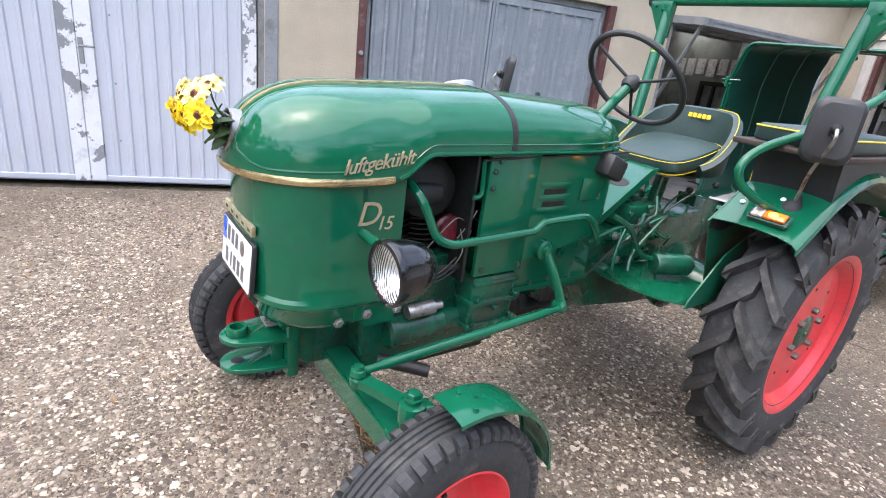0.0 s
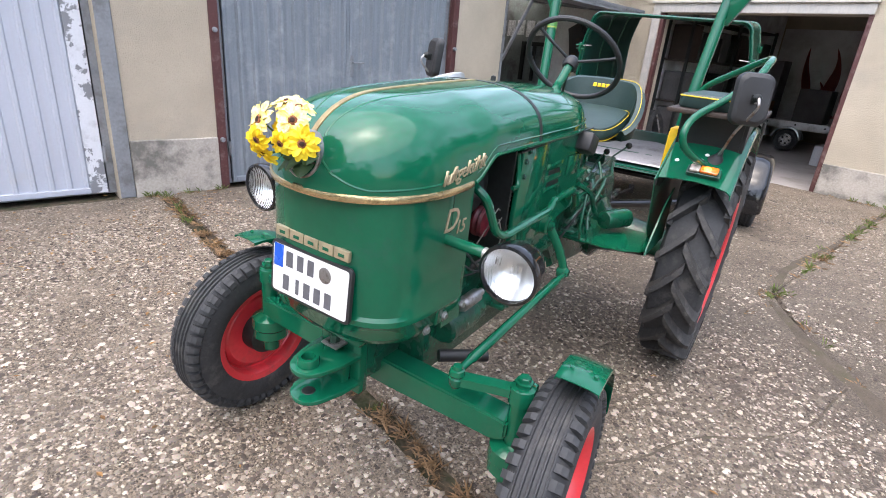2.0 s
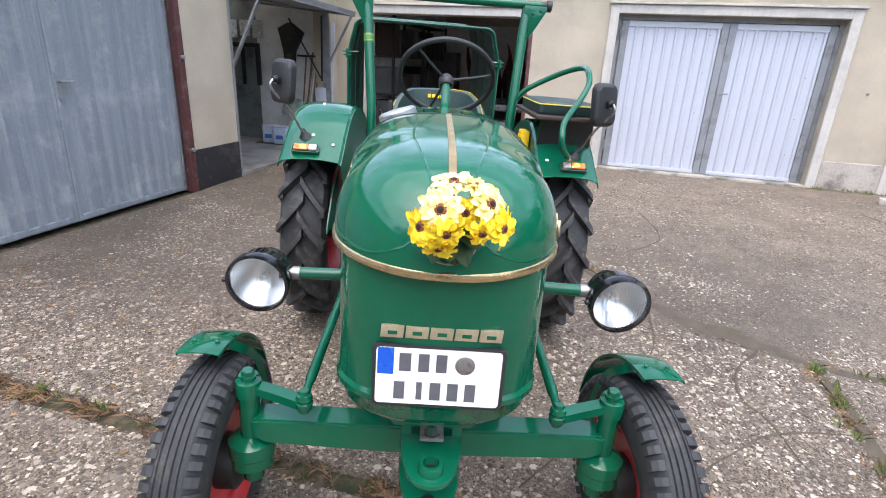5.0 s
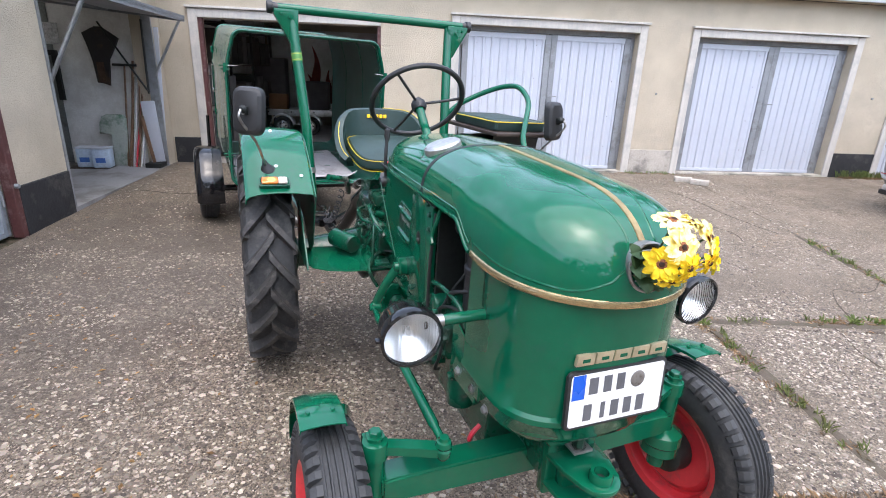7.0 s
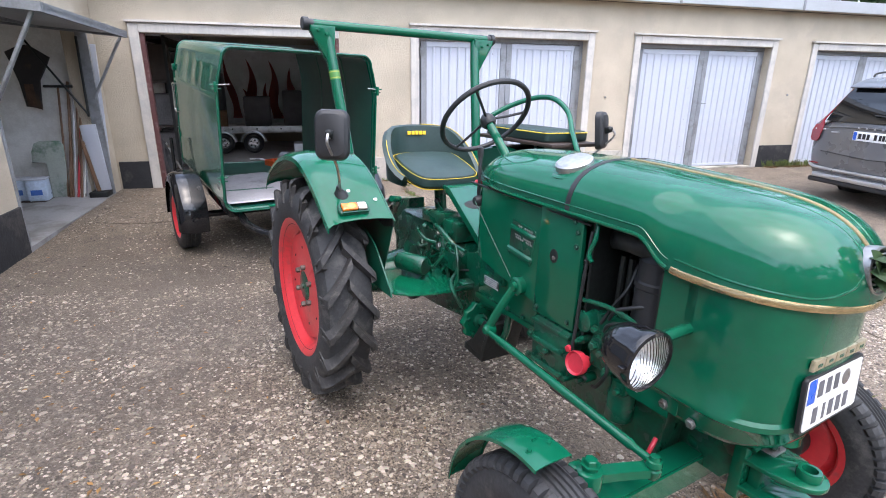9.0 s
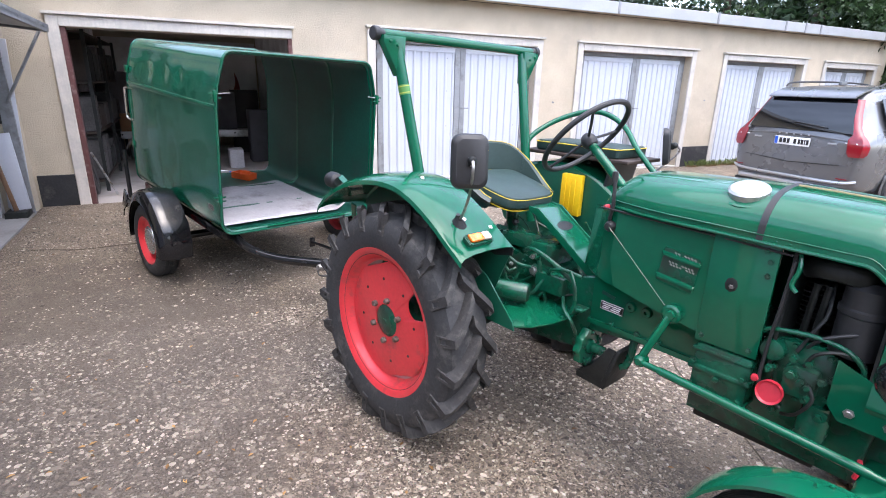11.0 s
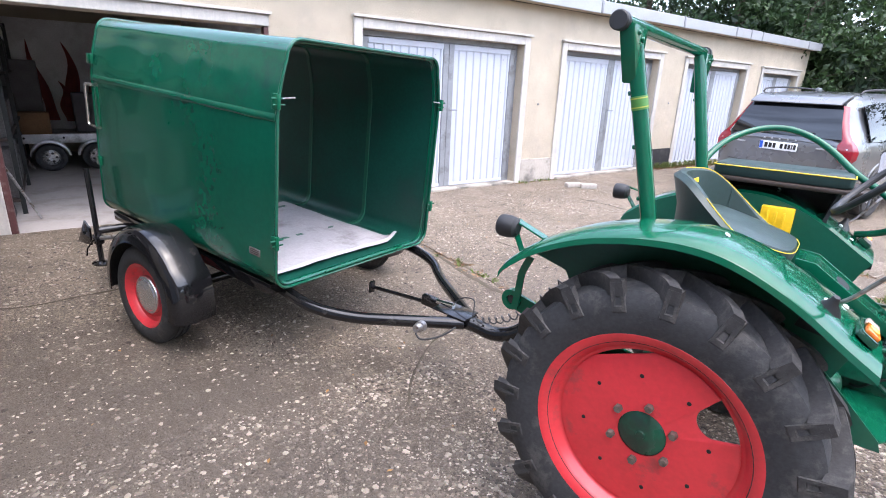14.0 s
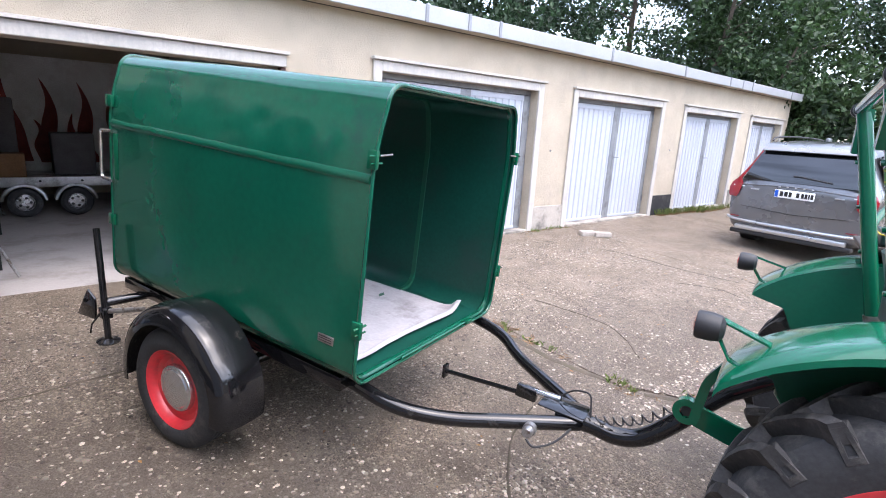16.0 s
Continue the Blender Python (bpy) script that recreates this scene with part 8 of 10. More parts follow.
def trailer_wheel(s):
    c = tl(-2.622, -1.0, 0.283) if s < 0 else tl(-2.722, 0.70, 0.283)
    d = (TINV.to_3x3() @ V((-0.09 * s, s, 0))).normalized()
    hub = axis_m(c, d)
    bm = nbm()
    lathe(bm, [(0.172, -0.06), (0.188, -0.066), (0.192, -0.058), (0.170, -0.03), (0.168, 0.03), (0.188, 0.058), (0.194, 0.067), (0.186, 0.072), (0.172, 0.062), (0.160, 0.034), (0.135, 0.024), (0.095, 0.034), (0.06, 0.036), (0.03, 0.03)], hub, 40)
    w = part("trailer_wheel", bm, M_red, trailer)
    bm = nbm()
    lathe(bm, [(0.178, -0.062), (0.192, -0.072), (0.222, -0.080), (0.258, -0.074), (0.276, -0.060), (0.2835, -0.052)] + [q for y in (-0.030, 0.0, 0.030) for q in ((0.286, y - 0.012), (0.280, y - 0.008), (0.280, y + 0.008), (0.286, y + 0.012))] + [(0.2835, 0.052), (0.276, 0.060), (0.258, 0.074), (0.222, 0.080), (0.192, 0.074), (0.178, 0.060)], hub, 56)
    part("tyre", bm, M_rubber, w)
    part("hub_cap", lathem([(0, 0.066), (0.03, 0.066), (0.060, 0.062), (0.088, 0.058), (0.094, 0.052), (0.108, 0.050), (0.112, 0.042), (0.113, 0.028)], hub, 36), M_alu, w, "dull metal hub cap")
    g = nbm()
    rings = []
    up = (TINV.to_3x3() @ V((0, 0, 1))).normalized()
    fw = (TINV.to_3x3() @ V((1, 0.066, 0))).normalized()
    for k in range(27):
        a = radians(188 - 200 * k / 26)
        rad = 0.372 + (0.02 if k > 20 else 0.0)
        row = []
        for y, dr in ((-0.125, 0.0), (-0.06, 0.008), (0.0, 0.010), (0.055, 0.004), (0.085, -0.012), (0.100, -0.040), (0.104, -0.075)):
            r = rad + dr
            p = c + up * 0.015 + fw * (r * math.cos(a)) + up * (r * math.sin(a)) + d * y
            row.append(p)
        rings.append(row)
    loft(g, rings, False)
    part("mudguard", thick(g, 0.004), M_black, trailer, "glossy black rounded mudguard")


for s in (-1, 1):
    trailer_wheel(s)
# prop stand, tail frame, reflector wedge
for s in (-1, 1):
    yy = -0.985 if s < 0 else 0.60
    part("prop_stand", tubem([tl(-3.42, yy, 0.26), tl(-3.47, yy, 0.88)], 0.017, sides=12), M_black, trailer)
    part("prop_foot", lathem([(0, 0.0), (0.055, 0.0), (0.058, 0.006), (0.03, 0.012), (0.018, 0.02)], Matrix.Translation(tl(-3.42, yy, 0.255)), 20), M_black, trailer)
    part("prop_clamp", boxm(-0.03, 0.03, -0.025, 0.025, -0.03, 0.03, bevel=0.006, m=Matrix.Translation(tl(-3.43, yy, 0.42))), M_black, trailer)
    part("prop_tommy", tubem([tl(-3.43, yy - 0.03, 0.42), tl(-3.46, yy - 0.06, 0.36), tl(-3.47, yy - 0.065, 0.31)], 0.005, sides=8), M_black, trailer)
    part("prop_strut", tubem([tl(-3.42, yy, 0.43), tl(-3.22, yy + 0.10, 0.47)], 0.014, sides=10), M_steel, trailer)
    bm = nbm()
    prism(bm, [(-0.150, -0.085), (0.045, -0.06), (0.045, 0.06), (-0.03, 0.095)], "y", -0.006, 0.006, bevel=0.002)
    bmesh.ops.transform(bm, matrix=Matrix.Translation(tl(-3.575, yy - 0.01, 0.42)), verts=bm.verts)
    part("reflector_plate", bm, M_black, trailer)
bm = nbm()
tube(bm, rounded_path([tl(-2.9, -0.62, 0.50), tl(-3.35, -0.70, 0.50), tl(-3.45, -0.98, 0.47)], 0.05), 0.024, sides=12)
tube(bm, [tl(-3.45, -0.98, 0.47), tl(-3.47, 0.60, 0.47)], 0.022, sides=12)
part("tail_frame", bm, M_black, trailer)
# floor mat, lying loose
bm = nbm()
NX, NY = 26, 22
grid = []
for i in range(NX + 1):
    row = []
    for j in range(NY + 1):
        u, v = i / NX, j / NY
        x = -0.075 - 1.02 * u + 0.02 * noise.noise(V((v * 3, 1.0, 0))) - 0.22 * u * (v - 0.3)
        y = -0.575 + 1.02 * v + 0.02 * noise.noise(V((u * 3, 4.0, 0)))
        z = 0.018 + 0.007 * abs(noise.noise(V((u * 5, v * 5, 7.0)))) + 0.010 * max(0, noise.noise(V((u * 2.2, v * 2.4, 3.0)))) + 0.004 * math.sin(v * 9 + u * 4) * u
        curl = max(0, 1 - u / 0.07)
        z += 0.024 * math.sin(curl * 2.6)
        x -= 0.018 * (1 - math.cos(curl * 2.6))
        if v > 0.93 and u < 0.12:
            z += 0.05 * (v - 0.93) / 0.07 * (1 - u / 0.12)
        row.append(bm.verts.new((x, y, z)))
    grid.append(row)
for a, b in zip(grid, grid[1:]):
    for j in range(NY):
        bm.faces.new((a[j], a[j + 1], b[j + 1], b[j]))
mat_ob = part("cargo_mat", thick(bm, 0.003), M_mat, None)
mat_ob.matrix_world = TR
tagged(mat_ob, "grey felt cargo mat with curled edges lying in the trailer", "mat")


def tool_box():
    t = empty("tool_tray", TR @ pose(-1.46, 0.22, 0.008, 0, 0, 25), "orange plastic tool tray with small tools on the trailer floor", "tool tray")
    m = mat("orange_plastic", (0.75, 0.11, 0.02), rough=0.4, var=0.1)
    bm = nbm()
    box(bm, -0.10, 0.10, -0.06, 0.06, 0.0, 0.012, bevel=0.003)
    for a in ((-0.10, -0.092, -0.06, 0.06), (0.092, 0.10, -0.06, 0.06), (-0.091, 0.091, -0.06, -0.052), (-0.091, 0.091, 0.052, 0.06)):
        box(bm, *a, 0.012, 0.06, bevel=0.002)
    part("tray", bm, m, t)
    part("tool", tubem([(-0.08, -0.02, 0.03), (0.06, 0.03, 0.05)], 0.012, sides=10), m, t)
    part("tool", boxm(-0.03, 0.05, 0.0, 0.03, 0.03, 0.075, bevel=0.006), m, t)
    for k in range(5):
        a = 0.6 * k
        p = tubem([(-0.20 - 0.05 * k, 0.12 - 0.03 * k, 0.008), (-0.12 - 0.05 * k + 0.07 * math.cos(a), 0.12 - 0.03 * k + 0.07 * math.sin(a), 0.008)], 0.007, sides=8)
        q = part("screwdriver", p, (M_redpaint, M_blue, M_steel, M_chrome, M_steel)[k], None)
        q.matrix_world = TR @ pose(-1.46, 0.22, 0.012, 0, 0, 25)
        tagged(q, "small hand tool lying on the trailer floor", "tool", "tools on the trailer floor")


tool_box()


# ---- parked car ----
def parked_car():
    M_car = mat("grey_metallic_car_paint", (0.15, 0.153, 0.158), rough=0.28, metal=0.5, var=0.06, scale=3, coat=0.8, rvar=0.05)
    M_glass = mat("dark_tinted_car_glass", (0.008, 0.009, 0.010), rough=0.02, var=0.1, spec=0.9, rvar=0.01)
    M_tail = mat("red_tail_lamp", (0.24, 0.006, 0.014), rough=0.12, var=0.1, coat=0.8)
    M_silver = mat("satin_silver_trim", (0.55, 0.56, 0.57), rough=0.3, metal=0.8, var=0.05)
    M_alloy = mat("dark_alloy", (0.16, 0.16, 0.17), rough=0.35, metal=0.8, var=0.1)
    c = empty("car", pose(5.50, 6.56, gz(6, 6.4), 0, 0, -4.5) @ Matrix.Scale(0.94, 4), "dark grey metallic car with red tail lamps parked by garages", "car")
    # stations along x: half width at sill, belt, roof edge; heights of sill, belt, shoulder and roof
    st = [(0.02, 0.80, 0.86, 0.60, 0.42, 0.98, 1.02), (0.05, 0.86, 0.92, 0.62, 0.36, 1.02, 1.08), (0.14, 0.91, 0.955, 0.64, 0.30, 1.06, 1.30), (0.30, 0.93, 0.965, 0.655, 0.28, 1.08, 1.62), (0.45, 0.935, 0.97, 0.66, 0.28, 1.08, 1.70), (0.9, 0.94, 0.972, 0.68, 0.28, 1.07, 1.745), (1.6, 0.94, 0.972, 0.69, 0.28, 1.06, 1.765), (2.4, 0.94, 0.972, 0.69, 0.28, 1.05, 1.75), (2.9, 0.94, 0.972, 0.67, 0.28, 1.04, 1.66), (3.35, 0.94, 0.97, 0.64, 0.28, 1.03, 1.36), (3.65, 0.94, 0.965, 0.70, 0.28, 1.02, 1.12), (4.3, 0.93, 0.955, 0.72, 0.28, 0.98, 1.05), (4.75, 0.88, 0.90, 0.66, 0.30, 0.88, 0.95), (4.92, 0.76, 0.80, 0.56, 0.40, 0.74, 0.80)]

    def ring(w0, w1, w2, z0, zb, zt):
        half = [(0.0, z0), (w0 - 0.08, z0), (w0, z0 + 0.06), (w1, (z0 + zb) * 0.5), (w1 - 0.005, zb - 0.08), (w1 - 0.03, zb), (w2 + 0.10 * (1 if zt - zb > 0.3 else 0.6), zb + (zt - zb) * 0.55), (w2 + 0.02, zt - 0.05), (w2 - 0.06, zt - 0.008), (w2 * 0.5, zt), (0.0, zt)]
        return half
    rings = []
    for x, w0, w1, w2, z0, zb, zt in st:
        h = ring(w0, w1, w2, z0, zb, zt)
        rings.append([V((x, y, z)) for y, z in h] + [V((x, -y, z)) for y, z in h[-2:0:-1]])
    bm = nbm()
    loft(bm, rings, True, True, True)
    body = part("body", bm, M_car, c, angle=40)
    bv = body.modifiers.new("round", "SUBSURF")
    bv.levels = bv.render_levels = 2
    # rear window, spoiler, side glass
    bm = nbm()
    loft(bm, [[V((x, y, z)) for y in (-w, -w * 0.5, 0, w * 0.5, w)] for x, w, z in ((0.052, 0.77, 1.12), (0.090, 0.715, 1.28), (0.197, 0.645, 1.50), (0.242, 0.610, 1.57))], False)
    part("rear_window", thick(bm, 0.006), M_glass, c)
    bm = nbm()
    loft(bm, [[V((x, y, z)) for y in (-0.62, -0.4, 0, 0.4, 0.62)] for x, z in ((0.16, 1.575), (0.18, 1.60), (0.34, 1.668), (0.5, 1.705))], False)
    part("spoiler", thick(bm, 0.02), M_car, c)
    part("wiper", tubem([(0.050, -0.42, 1.175), (0.062, 0.02, 1.225), (0.060, 0.08, 1.22)], 0.010, sides=8), M_blackm, c)
    for s in (-1, 1):
        # tall L-shaped tail lamp
        bm = nbm()
        # station: x, y, z, width towards the tailgate, wrap round the side
        pr = [(0.045, 0.900, 0.83, 0.09, 0.03), (0.040, 0.910, 0.87, 0.13, 0.050), (0.045, 0.912, 0.97, 0.15, 0.055), (0.055, 0.890, 1.05, 0.14, 0.040), (0.075, 0.840, 1.12, 0.055, 0.022), (0.10, 0.790, 1.20, 0.034, 0.016), (0.17, 0.715, 1.36, 0.030, 0.016), (0.27, 0.645, 1.56, 0.026, 0.014)]
        loft(bm, [[V((x - 0.040, (y - w) * s, z)), V((x - 0.036, (y - w * 0.4) * s, z)), V((x - 0.012, (y + 0.012 + q * 0.4) * s, z)), V((x + 0.01 + q * 1.2, (y + 0.016 + q) * s, z))] for x, y, z, w, q in pr], False)
        part("tail_lamp", thick(bm, 0.01), M_tail, c, "red tail lamp")
        part("lamp_strip", boxm(0.018, 0.03, min(s * 0.72, s * 0.88), max(s * 0.72, s * 0.88), 0.995, 1.01, bevel=0.003), M_clear, c)
        for x0, x1, z1a, z1b in ((0.50, 1.18, 1.57, 1.63), (1.26, 2.20, 1.64, 1.635), (2.28, 3.05, 1.63, 1.42)):
            bm = nbm()
            loft(bm, [[V((x, (0.955 - 0.0) * s, 1.10)), V((x, (0.865) * s, (1.10 + zt) / 2)), V((x, 0.755 * s, zt))] for x, zt in ((x0, z1a), ((x0 + x1) / 2, (z1a + z1b) / 2 + 0.01), (x1, z1b))], False)
            part("side_window", thick(bm, 0.012), M_glass, c)
        part("roof_rail", tubem(smooth_path([(0.55, 0.66 * s, 1.72), (0.70, 0.67 * s, 1.775), (1.5, 0.69 * s, 1.80), (2.4, 0.68 * s, 1.785), (2.65, 0.66 * s, 1.74)], 5), 0.014, sides=8), M_blackm, c)
        part("mirror", boxm(3.0, 3.18, min(s * 0.99, s * 1.12), max(s * 0.99, s * 1.12), 1.08, 1.22, bevel=0.04), M_car, c)
        part("exhaust_tip", boxm(-0.012, 0.02, min(s * 0.52, s * 0.72), max(s * 0.52, s * 0.72), 0.33, 0.375, bevel=0.012), M_silver, c)
        part("reflector", boxm(0.004, 0.02, min(s * 0.72, s * 0.86), max(s * 0.72, s * 0.86), 0.52, 0.535, bevel=0.004), M_tail, c)
        for x in (1.02, 4.02):
            hub = axis_m((x, 0.872 * s, 0.37), (0, s, 0))
            bm = nbm()
            lathe(bm, [(0.25, -0.1), (0.255, 0.10), (0.24, 0.11), (0.225, 0.06), (0.05, 0.075), (0, 0.08)], hub, 32)
            w = part("wheel", bm, M_dark, c)
            bm = nbm()
            lathe(bm, [(0.25, -0.11), (0.30, -0.125), (0.35, -0.115), (0.37, -0.08), (0.372, 0.08), (0.35, 0.115), (0.30, 0.125), (0.25, 0.11)], hub, 40)
            part("tyre", bm, M_rubber, w)
            for k in range(10):
                a = 2 * math.pi * k / 10
                part("spoke", tubem([hub @ V((0.04 * math.cos(a), 0.04 * math.sin(a), 0.095)), hub @ V((0.23 * math.cos(a + 0.08), 0.23 * math.sin(a + 0.08), 0.10))], 0.014, sides=6), M_alloy, w)
            bm = nbm()
            pts = [V((x + 0.42 * math.cos(a), 0.968 * s, 0.37 + 0.42 * math.sin(a))) for a in (radians(-8 + 196 * k / 20) for k in range(21))]
            tube(bm, pts, 0.025, sides=8, flat=0.4)
            part("arch_trim", bm, M_car, c)
            part("arch_shadow", lathem([(0, 0.0), (0.40, 0.0)], axis_m((x, 0.966 * s, 0.38), (0, s, 0)), 28), M_dark, c)
        part("door_handle", boxm(1.9, 2.1, min(s * 0.97, s * 0.985), max(s * 0.97, s * 0.985), 0.93, 0.955, bevel=0.006), M_silver, c)
    part("bumper_trim", tubem(smooth_path([(0.10, -0.93, 0.50), (0.005, -0.70, 0.47), (-0.012, 0, 0.465), (0.005, 0.70, 0.47), (0.10, 0.93, 0.50)], 8), 0.022, sides=8), M_silver, c)
    part("bumper_skid", boxm(-0.02, 0.06, -0.75, 0.75, 0.33, 0.40, bevel=0.015), M_silver, c)
    part("bumper_lower", boxm(0.0, 0.12, -0.82, 0.82, 0.26, 0.33, bevel=0.02), M_blackm, c)
    part("tailgate_line", tubem([(0.018, -0.72, 0.70), (0.010, 0, 0.66), (0.018, 0.72, 0.70)], 0.005, sides=6), M_dark, c)
    part("tailgate_crease", tubem(smooth_path([(0.045, -0.74, 1.03), (0.028, 0, 1.065), (0.045, 0.74, 1.03)], 6), 0.012, sides=8), M_car, c)
    plate_m = Matrix.Translation((0.012, 0.0, 0.955)) @ Matrix.Rotation(radians(-90), 4, "Z") @ Matrix.Rotation(radians(90), 4, "X")
    bm = nbm()
    prism(bm, rrect(0.53, 0.12, 0.012), "z", 0.0, 0.012, bevel=0.003)
    bmesh.ops.transform(bm, matrix=plate_m, verts=bm.verts)
    pl = part("number_plate", bm, M_plate, c, "white number plate")
    part("country_band", boxm(-0.26, -0.215, -0.052, 0.052, 0.012, 0.0135, m=plate_m), M_blue, pl)
    for x0, x1 in ((-0.19, -0.145), (-0.13, -0.085), (-0.07, -0.03), (0.03, 0.07), (0.095, 0.13), (0.14, 0.175), (0.185, 0.205), (0.215, 0.25)):
        part("writing_bar", boxm(x0, x1, -0.035, 0.035, 0.012, 0.0135, m=plate_m), M_ink, pl)
    for k in range(5):
        part("tailgate_emblem", boxm(0.014, 0.026, -0.22 + 0.11 * k - 0.014, -0.22 + 0.11 * k + 0.014, 1.045, 1.065, bevel=0.002), M_silver, c)
    for y in (-0.56, 0.56):
        part("tailgate_badge", boxm(0.016, 0.03, y - 0.06, y + 0.06, 0.965, 0.985, bevel=0.002), M_silver, c)
    part("roof_fin", boxm(0.75, 0.90, -0.025, 0.025, 1.74, 1.80, bevel=0.02), M_car, c)


parked_car()


# ---- two loose bricks by the wall ----
def brick_pair():
    m = mat("weathered_pale_brick", (0.42, 0.38, 0.33), rough=0.9, var=0.2, scale=12, bump=0.003, bscale=60)
    for p in (pose(3.70, 8.56, gz(3.7, 8.5), 0, 0, -20), pose(3.86, 8.40, gz(3.86, 8.4), 0, 0, -35)):
        b = part("brick", boxm(-0.12, 0.12, -0.055, 0.055, 0, 0.068, bevel=0.006), m)
        b.matrix_world = p
        tagged(b, "loose pale weathered brick lying on the concrete", "brick", "loose bricks")


brick_pair()


# ---- inside the open garages ----
def flat_trailer():
    t = empty("car_transporter", pose(-1.6, 12.95, 0.075), "grey twin-axle flatbed trailer parked inside the garage", "trailer")
    M_z = mat("zinc_sheet", (0.60, 0.60, 0.60), rough=0.45, metal=0.6, var=0.15, dirt=(0.25, 0.24, 0.23), dirt_amount=0.4)
    part("bed", boxm(-1.5, 1.05, -0.28, 0.9, 0.40, 0.47, bevel=0.008), M_z, t)
    part("side_rail", boxm(-1.5, 1.05, -0.31, -0.281, 0.385, 0.51, bevel=0.006), M_z, t)
    for k in range(6):
        part("rail_rivet", lathem([(0, 0.006), (0.014, 0.004), (0.016, 0)], axis_m((-1.35 + 0.45 * k, -0.311, 0.46), (0, -1, 0)), 10), M_dark, t)
    for x in (-1.08, -0.53):
        hub = axis_m((x, -0.30, 0.19), (0, -1, 0))
        w = part("wheel", lathem([(0.105, -0.06), (0.11, 0.05), (0.10, 0.055), (0.085, 0.03), (0.04, 0.035), (0, 0.03)], hub, 28), M_alu, t)
        part("tyre", lathem([(0.108, -0.06), (0.145, -0.075), (0.175, -0.065), (0.188, -0.045), (0.188, 0.045), (0.175, 0.065), (0.145, 0.075), (0.108, 0.055)], hub, 36), M_rubber, w)
        for k in range(5):
            a = 2 * math.pi * k / 5
            part("wheel_slot", lathem([(0, 0.002), (0.015, 0.001), (0.017, 0)], axis_m(hub @ V((0.06 * math.cos(a), 0.06 * math.sin(a), 0.034)), (0, -1, 0)), 10), M_dark, w)
        g = nbm()
        loft(g, [[V((x + r * math.cos(a), y, 0.19 + r * math.sin(a))) for y, r in ((-0.40, 0.215), (-0.395, 0.238), (-0.20, 0.242))] for a in (radians(8 + 164 * k / 14) for k in range(15))], False)
        part("mudguard", thick(g, 0.006), M_z, t)
    part("jockey_stand", tubem([(-1.55, -0.1, 0.48), (-1.30, -0.1, 0.0)], 0.02, sides=8), M_steel, t)


flat_trailer()


